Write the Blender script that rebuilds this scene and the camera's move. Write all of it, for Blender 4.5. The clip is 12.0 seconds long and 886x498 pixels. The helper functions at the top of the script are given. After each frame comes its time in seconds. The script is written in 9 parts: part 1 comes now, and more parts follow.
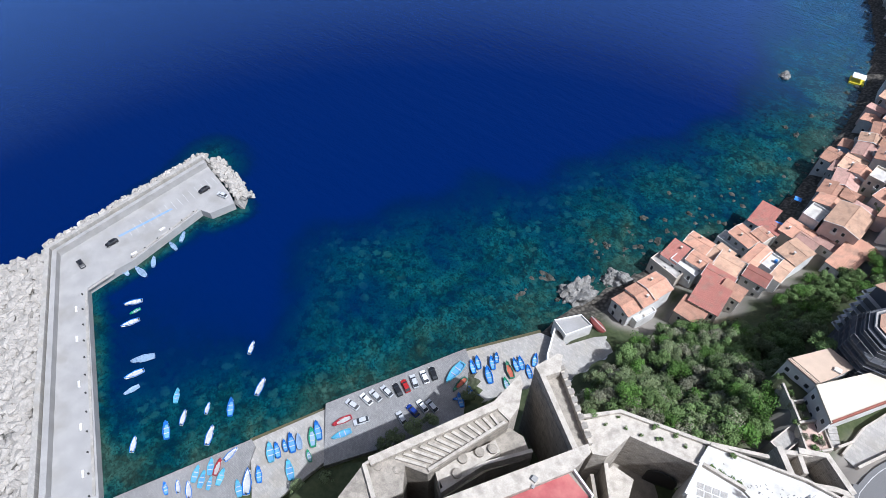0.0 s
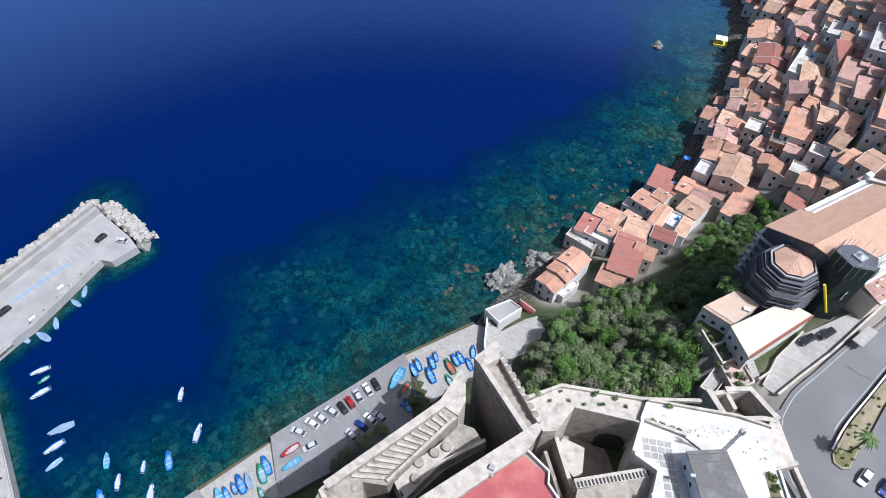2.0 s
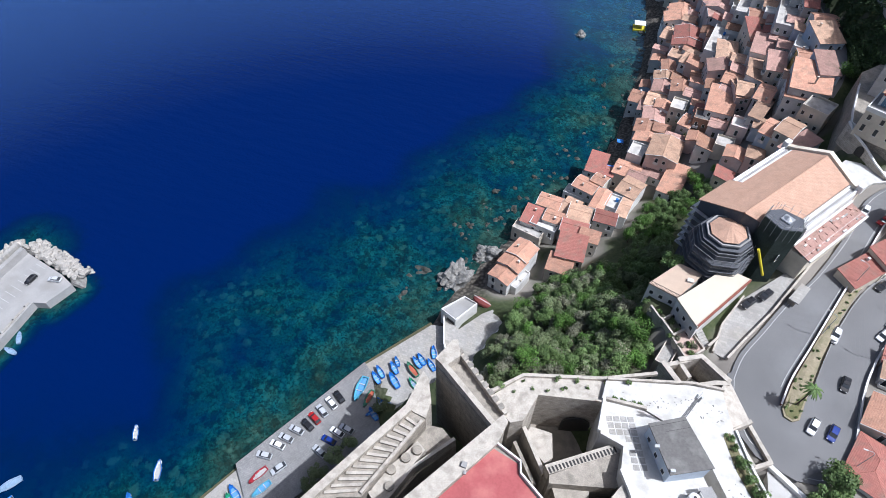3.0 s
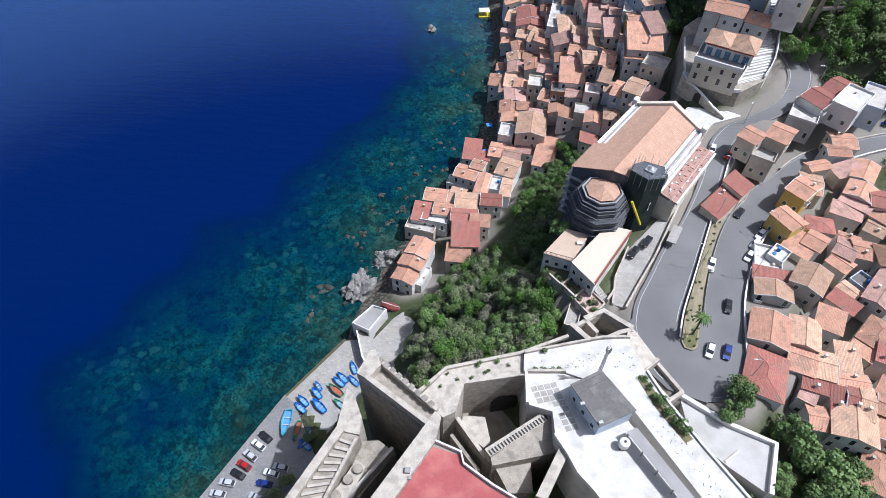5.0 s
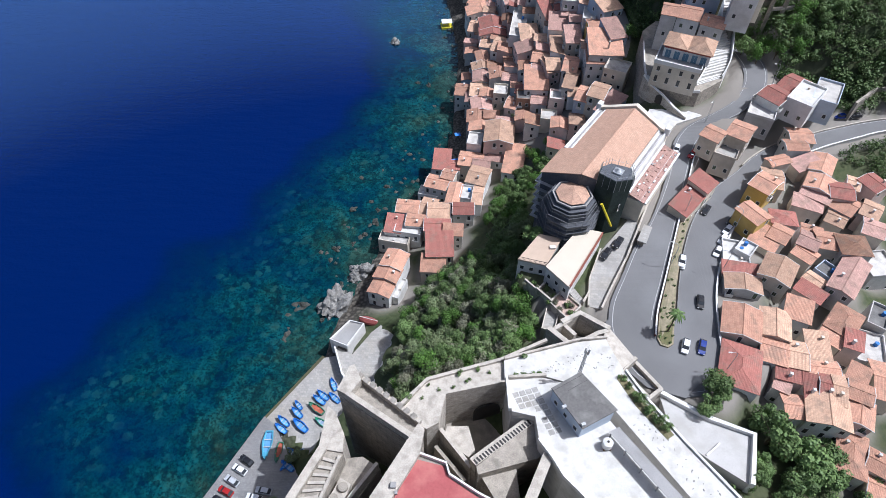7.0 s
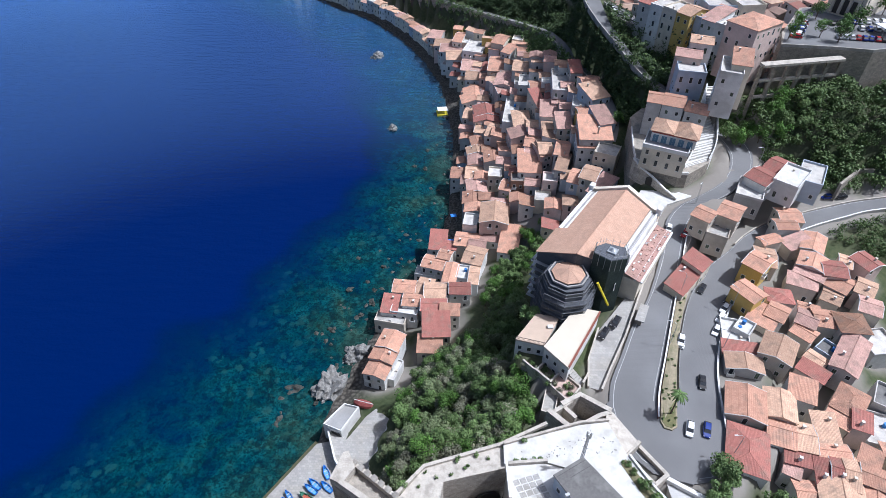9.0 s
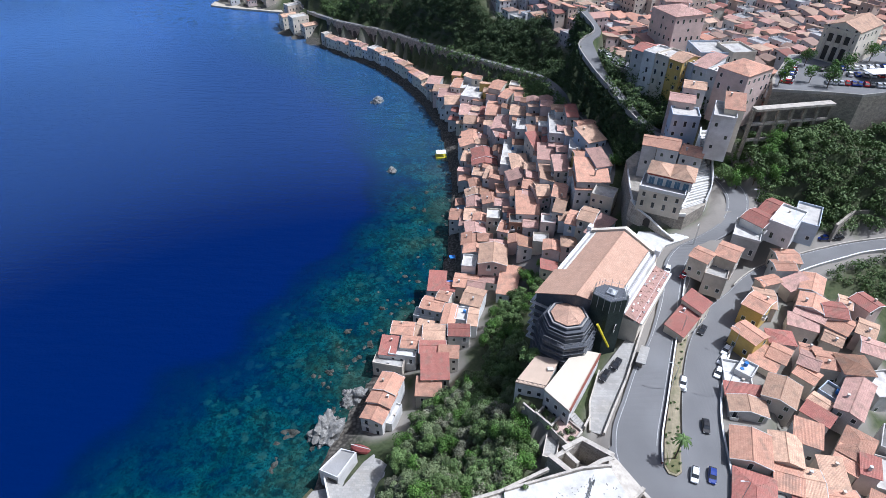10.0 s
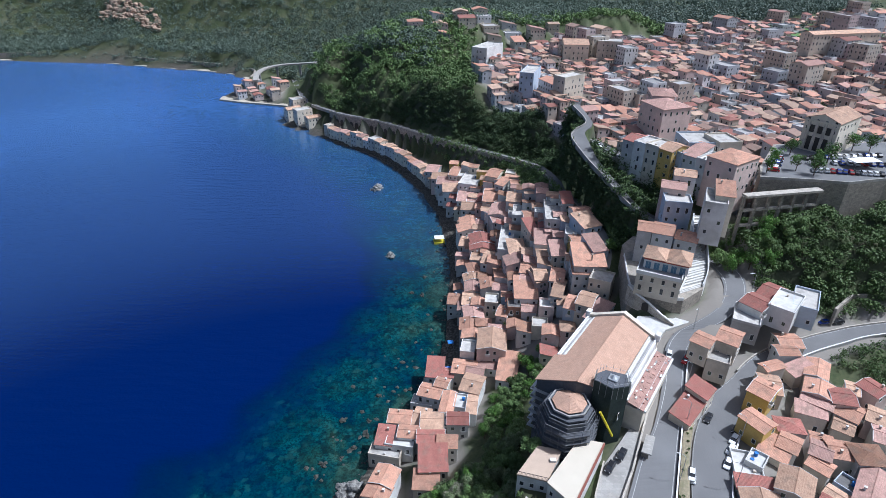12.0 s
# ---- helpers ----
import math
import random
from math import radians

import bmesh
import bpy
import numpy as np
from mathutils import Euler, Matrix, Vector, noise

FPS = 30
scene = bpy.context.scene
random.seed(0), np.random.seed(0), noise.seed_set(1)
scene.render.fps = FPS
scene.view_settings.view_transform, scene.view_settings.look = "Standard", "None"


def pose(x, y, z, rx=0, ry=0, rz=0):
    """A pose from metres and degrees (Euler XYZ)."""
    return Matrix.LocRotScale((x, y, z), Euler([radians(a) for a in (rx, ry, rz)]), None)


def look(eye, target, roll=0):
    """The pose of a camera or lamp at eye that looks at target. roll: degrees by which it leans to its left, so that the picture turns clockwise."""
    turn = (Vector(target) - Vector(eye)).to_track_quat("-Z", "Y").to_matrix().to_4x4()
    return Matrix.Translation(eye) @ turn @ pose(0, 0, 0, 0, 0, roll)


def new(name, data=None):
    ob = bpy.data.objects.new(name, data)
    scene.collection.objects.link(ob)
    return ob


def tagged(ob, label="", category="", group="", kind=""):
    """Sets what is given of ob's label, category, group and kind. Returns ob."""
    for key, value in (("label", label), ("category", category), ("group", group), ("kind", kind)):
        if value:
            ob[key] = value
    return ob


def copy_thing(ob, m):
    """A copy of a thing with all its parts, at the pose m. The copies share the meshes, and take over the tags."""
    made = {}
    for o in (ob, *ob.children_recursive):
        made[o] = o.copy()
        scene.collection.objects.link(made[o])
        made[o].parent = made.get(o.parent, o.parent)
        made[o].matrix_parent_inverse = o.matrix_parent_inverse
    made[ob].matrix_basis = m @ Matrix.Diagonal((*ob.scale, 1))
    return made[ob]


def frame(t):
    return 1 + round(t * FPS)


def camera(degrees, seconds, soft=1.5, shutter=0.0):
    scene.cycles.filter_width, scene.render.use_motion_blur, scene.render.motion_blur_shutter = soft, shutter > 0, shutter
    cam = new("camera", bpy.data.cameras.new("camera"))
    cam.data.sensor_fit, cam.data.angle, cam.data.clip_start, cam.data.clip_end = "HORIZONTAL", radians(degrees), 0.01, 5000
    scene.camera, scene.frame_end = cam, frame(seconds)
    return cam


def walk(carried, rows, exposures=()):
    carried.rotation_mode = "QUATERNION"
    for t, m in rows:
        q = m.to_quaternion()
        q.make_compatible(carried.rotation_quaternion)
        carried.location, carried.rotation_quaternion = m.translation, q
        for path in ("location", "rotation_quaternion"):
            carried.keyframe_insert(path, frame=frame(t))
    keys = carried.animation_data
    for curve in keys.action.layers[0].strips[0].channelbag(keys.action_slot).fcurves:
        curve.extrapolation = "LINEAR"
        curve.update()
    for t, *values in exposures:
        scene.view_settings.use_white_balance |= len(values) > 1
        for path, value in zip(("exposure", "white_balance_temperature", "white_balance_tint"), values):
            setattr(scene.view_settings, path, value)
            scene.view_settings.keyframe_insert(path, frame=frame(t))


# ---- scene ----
cam = camera(74.05, 12.0, 0.5)
EYE = (0, 0, 155)


def view(yaw, pitch, roll=0.44):
    return Matrix.Translation(EYE) @ pose(0, 0, 0, 0, 0, yaw) @ pose(0, 0, 0, 90 + pitch) @ pose(0, 0, 0, 0, 0, roll)


walk(cam, [
    (0, view(39.84, -51.08)),
    (0.5, view(37.03, -50.98)),
    (1, view(34.22, -50.89)),
    (1.5, view(31.29, -50.81)),
    (2, view(27.76, -50.72)),
    (2.5, view(23.98, -50.62)),
    (3, view(20.05, -50.51)),
    (5, view(4.47, -50.12)),
    (5.5, view(2.56, -50.04)),
    (6, view(1.53, -49.99)),
    (6.5, view(1.03, -49.95)),
    (7, view(0.65, -49.09)),
    (9, view(0.25, -41.31)),
    (9.5, view(0.19, -39.47)),
    (10, view(0.14, -37.28)),
    (10.5, view(0.11, -35.41)),
    (11, view(0.06, -33.16)),
    (11.5, view(0.01, -31.26)),
    (12, view(0.00, -29.04)),
], [(0, 0.18, 5640, 10), (6.5, 0.03, 5620, 11), (9, 0.06, 5480, 11), (11, 0.10, 5400, 10), (12, -0.06, 5330, 9)])

# ---- world, sun, exposure ----
SUN_EL, SUN_AZ = radians(58), radians(4)
world = bpy.data.worlds.new("sky")
scene.world = world
world.use_nodes = True
wn = world.node_tree.nodes
sky = wn.new("ShaderNodeTexSky")
sky.sky_type, sky.sun_disc = "NISHITA", False
sky.dust_density = 6.0
sky.sun_elevation, sky.sun_rotation = SUN_EL, radians(90) - SUN_AZ
world.node_tree.links.new(sky.outputs[0], wn["Background"].inputs[0])
wn["Background"].inputs[1].default_value = 0.10
sun = new("sun", bpy.data.lights.new("sun", "SUN"))
sun.data.energy, sun.data.angle, sun.data.color = 5.0, radians(0.53), (1.0, 0.975, 0.95)
sun.matrix_basis = look((math.cos(SUN_AZ) * math.cos(SUN_EL) * 300, math.sin(SUN_AZ) * math.cos(SUN_EL) * 300, math.sin(SUN_EL) * 300), (0, 0, 0))


# ---- materials ----
def mat(name, c1, c2=None, rough=0.8, scale=0.6, fine=6.0, bump=0.15, vary=0.0, metal=0.0, spec=0.3, stain=None, stain_scale=0.12, stain_amt=0.5, island=False):
    """Two colours mixed by broad and fine noise, optional stains, random tone per object, and a fine relief."""
    m = bpy.data.materials.new(name)
    m.use_nodes = True
    nt = m.node_tree
    nd, ln = nt.nodes, nt.links
    b = nd["Principled BSDF"]
    b.inputs["Roughness"].default_value, b.inputs["Metallic"].default_value = rough, metal
    b.inputs["Specular IOR Level"].default_value = spec
    c2 = c2 or tuple(v * 0.75 for v in c1)
    geo = nd.new("ShaderNodeNewGeometry")
    n1, n2 = nd.new("ShaderNodeTexNoise"), nd.new("ShaderNodeTexNoise")
    n1.inputs["Scale"].default_value, n1.inputs["Detail"].default_value = scale, 5
    n2.inputs["Scale"].default_value, n2.inputs["Detail"].default_value = fine, 4
    for n in (n1, n2):
        ln.new(geo.outputs["Position"], n.inputs["Vector"])
    ad = nd.new("ShaderNodeMath")
    ad.operation = "ADD"
    ln.new(n1.outputs[0], ad.inputs[0])
    ln.new(n2.outputs[0], ad.inputs[1])
    rg = nd.new("ShaderNodeMapRange")
    rg.inputs["From Min"].default_value, rg.inputs["From Max"].default_value = 0.72, 1.28
    ln.new(ad.outputs[0], rg.inputs["Value"])
    mx = nd.new("ShaderNodeMix")
    mx.data_type = "RGBA"
    mx.inputs["A"].default_value, mx.inputs["B"].default_value = (*c1, 1), (*c2, 1)
    ln.new(rg.outputs[0], mx.inputs["Factor"])
    out = mx.outputs["Result"]
    if stain:
        n3 = nd.new("ShaderNodeTexNoise")
        n3.inputs["Scale"].default_value, n3.inputs["Detail"].default_value = stain_scale, 7
        ln.new(geo.outputs["Position"], n3.inputs["Vector"])
        r3 = nd.new("ShaderNodeMapRange")
        r3.inputs["From Min"].default_value, r3.inputs["From Max"].default_value, r3.inputs["To Max"].default_value = 0.5, 0.68, stain_amt
        ln.new(n3.outputs[0], r3.inputs["Value"])
        m3 = nd.new("ShaderNodeMix")
        m3.data_type = "RGBA"
        m3.inputs["B"].default_value = (*stain, 1)
        ln.new(r3.outputs[0], m3.inputs["Factor"])
        ln.new(out, m3.inputs["A"])
        out = m3.outputs["Result"]
    if vary:
        oi, hs = nd.new("ShaderNodeNewGeometry" if island else "ShaderNodeObjectInfo"), nd.new("ShaderNodeHueSaturation")
        rv = nd.new("ShaderNodeMapRange")
        rv.inputs["To Min"].default_value, rv.inputs["To Max"].default_value = 1 - vary, 1 + vary
        ln.new(oi.outputs["Random Per Island" if island else "Random"], rv.inputs["Value"])
        ln.new(rv.outputs[0], hs.inputs["Value"])
        ln.new(out, hs.inputs["Color"])
        out = hs.outputs[0]
    ln.new(out, b.inputs["Base Color"])
    if bump:
        bp = nd.new("ShaderNodeBump")
        bp.inputs["Strength"].default_value, bp.inputs["Distance"].default_value = bump, 0.1
        ln.new(n2.outputs[0], bp.inputs["Height"])
        ln.new(bp.outputs[0], b.inputs["Normal"])
    return m


def roof_mat(name, c1, c2, vary=0.24, worn=0.5):
    """Terracotta pan tiles: ribs down the slope, courses across it, patches of paler and darker tiles."""
    m = mat(name, c1, c2, rough=0.85, scale=0.5, fine=3.5, bump=0, vary=vary, stain=(0.20, 0.155, 0.12), stain_scale=0.45, stain_amt=worn)
    nd, ln = m.node_tree.nodes, m.node_tree.links
    tc = nd.new("ShaderNodeUVMap")
    wv = nd.new("ShaderNodeTexWave")
    wv.wave_type, wv.bands_direction = "BANDS", "X"
    wv.inputs["Scale"].default_value, wv.inputs["Distortion"].default_value = 1.1, 0.25
    ln.new(tc.outputs[0], wv.inputs["Vector"])
    w2 = nd.new("ShaderNodeTexWave")
    w2.wave_type, w2.bands_direction, w2.wave_profile = "BANDS", "Y", "SAW"
    w2.inputs["Scale"].default_value, w2.inputs["Distortion"].default_value = 0.8, 0.4
    ln.new(tc.outputs[0], w2.inputs["Vector"])
    ad = nd.new("ShaderNodeMath")
    ad.operation = "MULTIPLY_ADD"
    ad.inputs[1].default_value = 0.35
    ln.new(w2.outputs["Fac"], ad.inputs[0])
    ln.new(wv.outputs["Fac"], ad.inputs[2])
    bk = nd.new("ShaderNodeTexBrick")
    bk.inputs["Scale"].default_value, bk.inputs["Brick Width"].default_value, bk.inputs["Row Height"].default_value = 1.0, 0.34, 0.48
    bk.inputs["Mortar Size"].default_value, bk.offset = 0.035, 0.0
    bk.inputs["Color1"].default_value, bk.inputs["Color2"].default_value, bk.inputs["Mortar"].default_value = (1.08, 1.07, 1.06, 1), (0.86, 0.86, 0.87, 1), (0.78, 0.75, 0.74, 1)
    ln.new(tc.outputs[0], bk.inputs["Vector"])
    ml = nd.new("ShaderNodeMix")
    ml.data_type, ml.blend_type = "RGBA", "MULTIPLY"
    ml.inputs["Factor"].default_value = 0.85
    b = nd["Principled BSDF"]
    ln.new(b.inputs["Base Color"].links[0].from_socket, ml.inputs["A"])
    ln.new(bk.outputs["Color"], ml.inputs["B"])
    ln.new(ml.outputs["Result"], b.inputs["Base Color"])
    bp = nd.new("ShaderNodeBump")
    bp.inputs["Strength"].default_value, bp.inputs["Distance"].default_value = 0.4, 0.12
    ln.new(ad.outputs[0], bp.inputs["Height"])
    ln.new(bp.outputs[0], nd["Principled BSDF"].inputs["Normal"])
    return m


ROOFS = [roof_mat("terracotta_orange", (0.54, 0.305, 0.21), (0.42, 0.225, 0.155)),
         roof_mat("terracotta_red", (0.36, 0.145, 0.115), (0.27, 0.11, 0.088)),
         roof_mat("terracotta_pink", (0.50, 0.31, 0.255), (0.39, 0.235, 0.195)),
         roof_mat("terracotta_tan", (0.56, 0.37, 0.255), (0.43, 0.27, 0.185)),
         roof_mat("terracotta_brown", (0.34, 0.19, 0.12), (0.24, 0.13, 0.09))]
ROOF_CHURCH = roof_mat("church_tiles", (0.53, 0.34, 0.245), (0.46, 0.285, 0.20), 0.0, 0.15)
DIRT = (0.22, 0.19, 0.15)
WALLS = [mat("plaster_white", (0.70, 0.69, 0.67), (0.56, 0.55, 0.53), vary=0.06, stain=DIRT, stain_amt=0.35),
         mat("plaster_cream", (0.69, 0.62, 0.51), (0.56, 0.50, 0.41), vary=0.08, stain=DIRT, stain_amt=0.35),
         mat("plaster_pink", (0.68, 0.53, 0.48), (0.56, 0.43, 0.38), vary=0.08, stain=DIRT, stain_amt=0.35),
         mat("plaster_grey", (0.56, 0.54, 0.52), (0.43, 0.41, 0.39), vary=0.12, stain=DIRT, stain_amt=0.45),
         mat("plaster_tan", (0.61, 0.54, 0.45), (0.49, 0.43, 0.36), vary=0.1, stain=DIRT, stain_amt=0.45),
         mat("plaster_yellow", (0.62, 0.44, 0.14), (0.50, 0.34, 0.10), vary=0.05, stain=DIRT, stain_amt=0.3),
         mat("plaster_blue", (0.46, 0.52, 0.60), (0.38, 0.43, 0.50), vary=0.05, stain=DIRT, stain_amt=0.3),
         mat("brick_bare", (0.36, 0.22, 0.15), (0.28, 0.17, 0.12), vary=0.05, stain=DIRT, stain_amt=0.5)]
M_FLAT = mat("roof_screed", (0.52, 0.49, 0.45), (0.38, 0.36, 0.33), vary=0.12, stain=(0.2, 0.18, 0.16), stain_scale=0.3)
M_WHITE = mat("white_screed", (0.58, 0.562, 0.53), (0.475, 0.46, 0.43), stain=(0.35, 0.325, 0.285), stain_scale=0.4, stain_amt=0.55)
M_GLASS = mat("window_pane", (0.03, 0.035, 0.04), (0.05, 0.05, 0.055), rough=0.12, bump=0, spec=0.5)
M_SHUT = mat("shutter_green", (0.05, 0.09, 0.06), (0.09, 0.08, 0.06), rough=0.6, vary=0.5)
M_WOOD = mat("door_wood", (0.16, 0.09, 0.05), (0.09, 0.05, 0.03), rough=0.6, vary=0.3)
M_TRIM = mat("trim_white", (0.70, 0.69, 0.67), (0.58, 0.57, 0.55), rough=0.6)
M_ASPHALT = mat("asphalt", (0.172, 0.169, 0.168), (0.13, 0.128, 0.128), rough=0.9, scale=0.08, fine=8, stain=(0.20, 0.20, 0.20), stain_scale=0.06, stain_amt=0.5)
M_PAVE = mat("pale_paving", (0.37, 0.355, 0.33), (0.28, 0.265, 0.24), scale=0.3, stain=(0.30, 0.27, 0.22), stain_scale=0.2)
M_CONC = mat("concrete", (0.34, 0.33, 0.32), (0.25, 0.245, 0.24), scale=0.25, stain=(0.22, 0.21, 0.19), stain_scale=0.15)
M_COBBLE = mat("quay_cobbles", (0.27, 0.265, 0.26), (0.18, 0.178, 0.175), scale=0.2, fine=3, bump=0.5, stain=(0.19, 0.18, 0.17))
def coursed(m, width, height, wall, turn=0.0, dark=0.6):
    """Joints of blocks or setts multiplied into a material, on walls or on the flat."""
    nd, ln = m.node_tree.nodes, m.node_tree.links
    geo, sp, cb = nd.new("ShaderNodeNewGeometry"), nd.new("ShaderNodeSeparateXYZ"), nd.new("ShaderNodeCombineXYZ")
    ln.new(geo.outputs["Position"], sp.inputs[0])
    ad = nd.new("ShaderNodeMath")
    ad.operation = "MULTIPLY_ADD"
    ad.inputs[1].default_value = 1.0 if wall else math.tan(turn)
    ln.new(sp.outputs["Y"], ad.inputs[0])
    ln.new(sp.outputs["X"], ad.inputs[2])
    ln.new(ad.outputs[0], cb.inputs[0])
    ln.new(sp.outputs["Z" if wall else "Y"], cb.inputs[1])
    bk = nd.new("ShaderNodeTexBrick")
    bk.inputs["Scale"].default_value, bk.inputs["Brick Width"].default_value, bk.inputs["Row Height"].default_value = 1.0, width, height
    bk.inputs["Mortar Size"].default_value = 0.05 * height + 0.01
    bk.inputs["Color1"].default_value, bk.inputs["Color2"].default_value, bk.inputs["Mortar"].default_value = (1.12, 1.11, 1.1, 1), (0.84, 0.84, 0.85, 1), (dark, dark, dark, 1)
    ln.new(cb.outputs[0], bk.inputs["Vector"])
    ml, b = nd.new("ShaderNodeMix"), nd["Principled BSDF"]
    ml.data_type, ml.blend_type = "RGBA", "MULTIPLY"
    ml.inputs["Factor"].default_value = 0.8
    if wall:  # no courses on the flat tops
        nz, up = nd.new("ShaderNodeSeparateXYZ"), nd.new("ShaderNodeMapRange")
        ln.new(geo.outputs["Normal"], nz.inputs[0])
        up.inputs["From Min"].default_value, up.inputs["From Max"].default_value = 0.5, 0.8
        up.inputs["To Min"].default_value, up.inputs["To Max"].default_value = 0.8, 0.0
        ln.new(nz.outputs["Z"], up.inputs["Value"])
        ln.new(up.outputs[0], ml.inputs["Factor"])
    ln.new(b.inputs["Base Color"].links[0].from_socket, ml.inputs["A"])
    ln.new(bk.outputs["Color"], ml.inputs["B"])
    ln.new(ml.outputs["Result"], b.inputs["Base Color"])
    return m


coursed(M_COBBLE, 0.55, 0.4, False, 0.45, 0.66)
coursed(M_PAVE, 0.9, 0.7, False, 0.3, 0.84)
M_STONE = mat("castle_stone", (0.37, 0.33, 0.275), (0.22, 0.196, 0.165), scale=0.7, fine=4.5, bump=0.6, stain=(0.13, 0.118, 0.10), stain_scale=0.55, stain_amt=0.5)
M_STONE2 = mat("castle_stone_pale", (0.50, 0.455, 0.39), (0.35, 0.315, 0.27), scale=0.7, fine=4.5, bump=0.6, stain=(0.19, 0.17, 0.14), stain_scale=0.55, stain_amt=0.5)
coursed(M_STONE, 1.0, 0.5, True)
coursed(M_STONE2, 1.0, 0.5, True)
M_RED = mat("red_terrace", (0.36, 0.095, 0.095), (0.29, 0.075, 0.075), scale=0.2, fine=2, bump=0.05, stain=(0.55, 0.24, 0.20), stain_scale=0.12, stain_amt=0.6)
M_GREY = mat("grey_membrane", (0.15, 0.142, 0.135), (0.105, 0.10, 0.095), scale=0.2, fine=2, stain=(0.32, 0.31, 0.29), stain_scale=0.2)
M_ROCK = mat("shore_rock", (0.29, 0.28, 0.262), (0.125, 0.12, 0.11), scale=0.9, fine=3, bump=1.0, stain=(0.10, 0.095, 0.085), stain_scale=0.7, stain_amt=0.7)
M_BOULDER = mat("pale_boulder", (0.46, 0.43, 0.39), (0.30, 0.28, 0.25), scale=0.4, fine=3, bump=0.6, vary=0.15)
M_METAL = mat("steel", (0.45, 0.46, 0.47), (0.36, 0.37, 0.38), rough=0.45, metal=0.6, bump=0)
# iron colour, also used where shaded openings are drawn as dark solids
M_DARK = mat("dark_iron_and_shade", (0.03, 0.03, 0.032), (0.05, 0.045, 0.04), rough=0.5, bump=0)
M_LINE = mat("road_paint", (0.52, 0.52, 0.51), (0.30, 0.30, 0.295), rough=0.7, bump=0, fine=9)
M_SAND = mat("shingle", (0.46, 0.41, 0.33), (0.34, 0.30, 0.24), scale=0.4, fine=5)
M_BARK = mat("bark", (0.11, 0.08, 0.055), (0.07, 0.05, 0.035))


def leaf_mat(name, c1, c2, trans=0.0):
    m = bpy.data.materials.new(name)
    m.use_nodes = True
    nd, ln = m.node_tree.nodes, m.node_tree.links
    b = nd["Principled BSDF"]
    b.inputs["Roughness"].default_value, b.inputs["Specular IOR Level"].default_value = 0.6, 0.25
    geo, oi = nd.new("ShaderNodeNewGeometry"), nd.new("ShaderNodeObjectInfo")
    mx = nd.new("ShaderNodeMix")
    mx.data_type = "RGBA"
    mx.inputs["A"].default_value, mx.inputs["B"].default_value = (*c1, 1), (*c2, 1)
    ln.new(geo.outputs["Random Per Island"], mx.inputs["Factor"])
    hs, rv = nd.new("ShaderNodeHueSaturation"), nd.new("ShaderNodeMapRange")
    rv.inputs["To Min"].default_value, rv.inputs["To Max"].default_value = 0.7, 1.3
    ln.new(oi.outputs["Random"], rv.inputs["Value"])
    ln.new(rv.outputs[0], hs.inputs["Value"])
    ln.new(mx.outputs["Result"], hs.inputs["Color"])
    ln.new(hs.outputs[0], b.inputs["Base Color"])
    return m


FAR_MATS = [mat("far_tiles", a, b_, rough=0.85, vary=0.22, island=True, scale=0.3, stain=(0.2, 0.14, 0.1), stain_scale=0.5, stain_amt=0.3) for a, b_ in
            (((0.47, 0.25, 0.175), (0.36, 0.185, 0.13)), ((0.42, 0.25, 0.205), (0.33, 0.19, 0.155)), ((0.43, 0.30, 0.22), (0.34, 0.23, 0.165)), ((0.27, 0.12, 0.095), (0.21, 0.09, 0.07)), ((0.28, 0.19, 0.15), (0.21, 0.14, 0.11)))]
FAR_MATS += [mat("far_plaster", a, tuple(v * .8 for v in a), vary=0.1, island=True, stain=DIRT, stain_amt=0.3) for a in
             ((0.68, 0.68, 0.69), (0.56, 0.50, 0.42), (0.55, 0.45, 0.43), (0.44, 0.45, 0.48), (0.50, 0.43, 0.36), (0.60, 0.59, 0.58))]
FAR_MATS += [mat("far_screed", (0.36, 0.345, 0.33), (0.26, 0.25, 0.24), vary=0.3, island=True), M_GLASS, M_TRIM]
M_WET = mat("wet_shore_rock", (0.055, 0.057, 0.048), (0.026, 0.029, 0.025), rough=0.6, scale=0.5, fine=3, bump=0.8, stain=(0.075, 0.076, 0.068), stain_scale=0.3)

M_LEAF = leaf_mat("leaves_green", (0.074, 0.126, 0.038), (0.135, 0.195, 0.066))
M_LEAF_PALE = leaf_mat("leaves_olive", (0.105, 0.138, 0.062), (0.16, 0.195, 0.094))
M_LEAF_DRY = leaf_mat("leaves_twiggy", (0.15, 0.155, 0.10), (0.22, 0.22, 0.15))
M_LEAF_BRIGHT = leaf_mat("leaves_bright", (0.05, 0.115, 0.018), (0.10, 0.19, 0.035))
# paled and blued leaves: distance haze painted into the far woods' colour
M_LEAF_FAR = leaf_mat("leaves_haze_pale", (0.078, 0.112, 0.088), (0.12, 0.152, 0.115))
# darkened to paint slope shade into the woods; cypresses share this dark green
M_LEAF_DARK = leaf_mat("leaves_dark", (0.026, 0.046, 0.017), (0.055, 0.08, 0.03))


# ---- shape helpers ----
def mesh(name, bm, material, smooth=False):
    me = bpy.data.meshes.new(name)
    bm.to_mesh(me)
    bm.free()
    for mt in (material if isinstance(material, (list, tuple)) else (material,)):
        me.materials.append(mt)
    if smooth:
        me.shade_smooth()
    return me


def part(name, bm, material, parent, label="", m=None):
    ob = new(name, bm if isinstance(bm, bpy.types.Mesh) else mesh(name, bm, material))
    ob.parent = parent
    if m is not None:
        ob.matrix_basis = m
    if label:
        tagged(ob, label)
    return ob


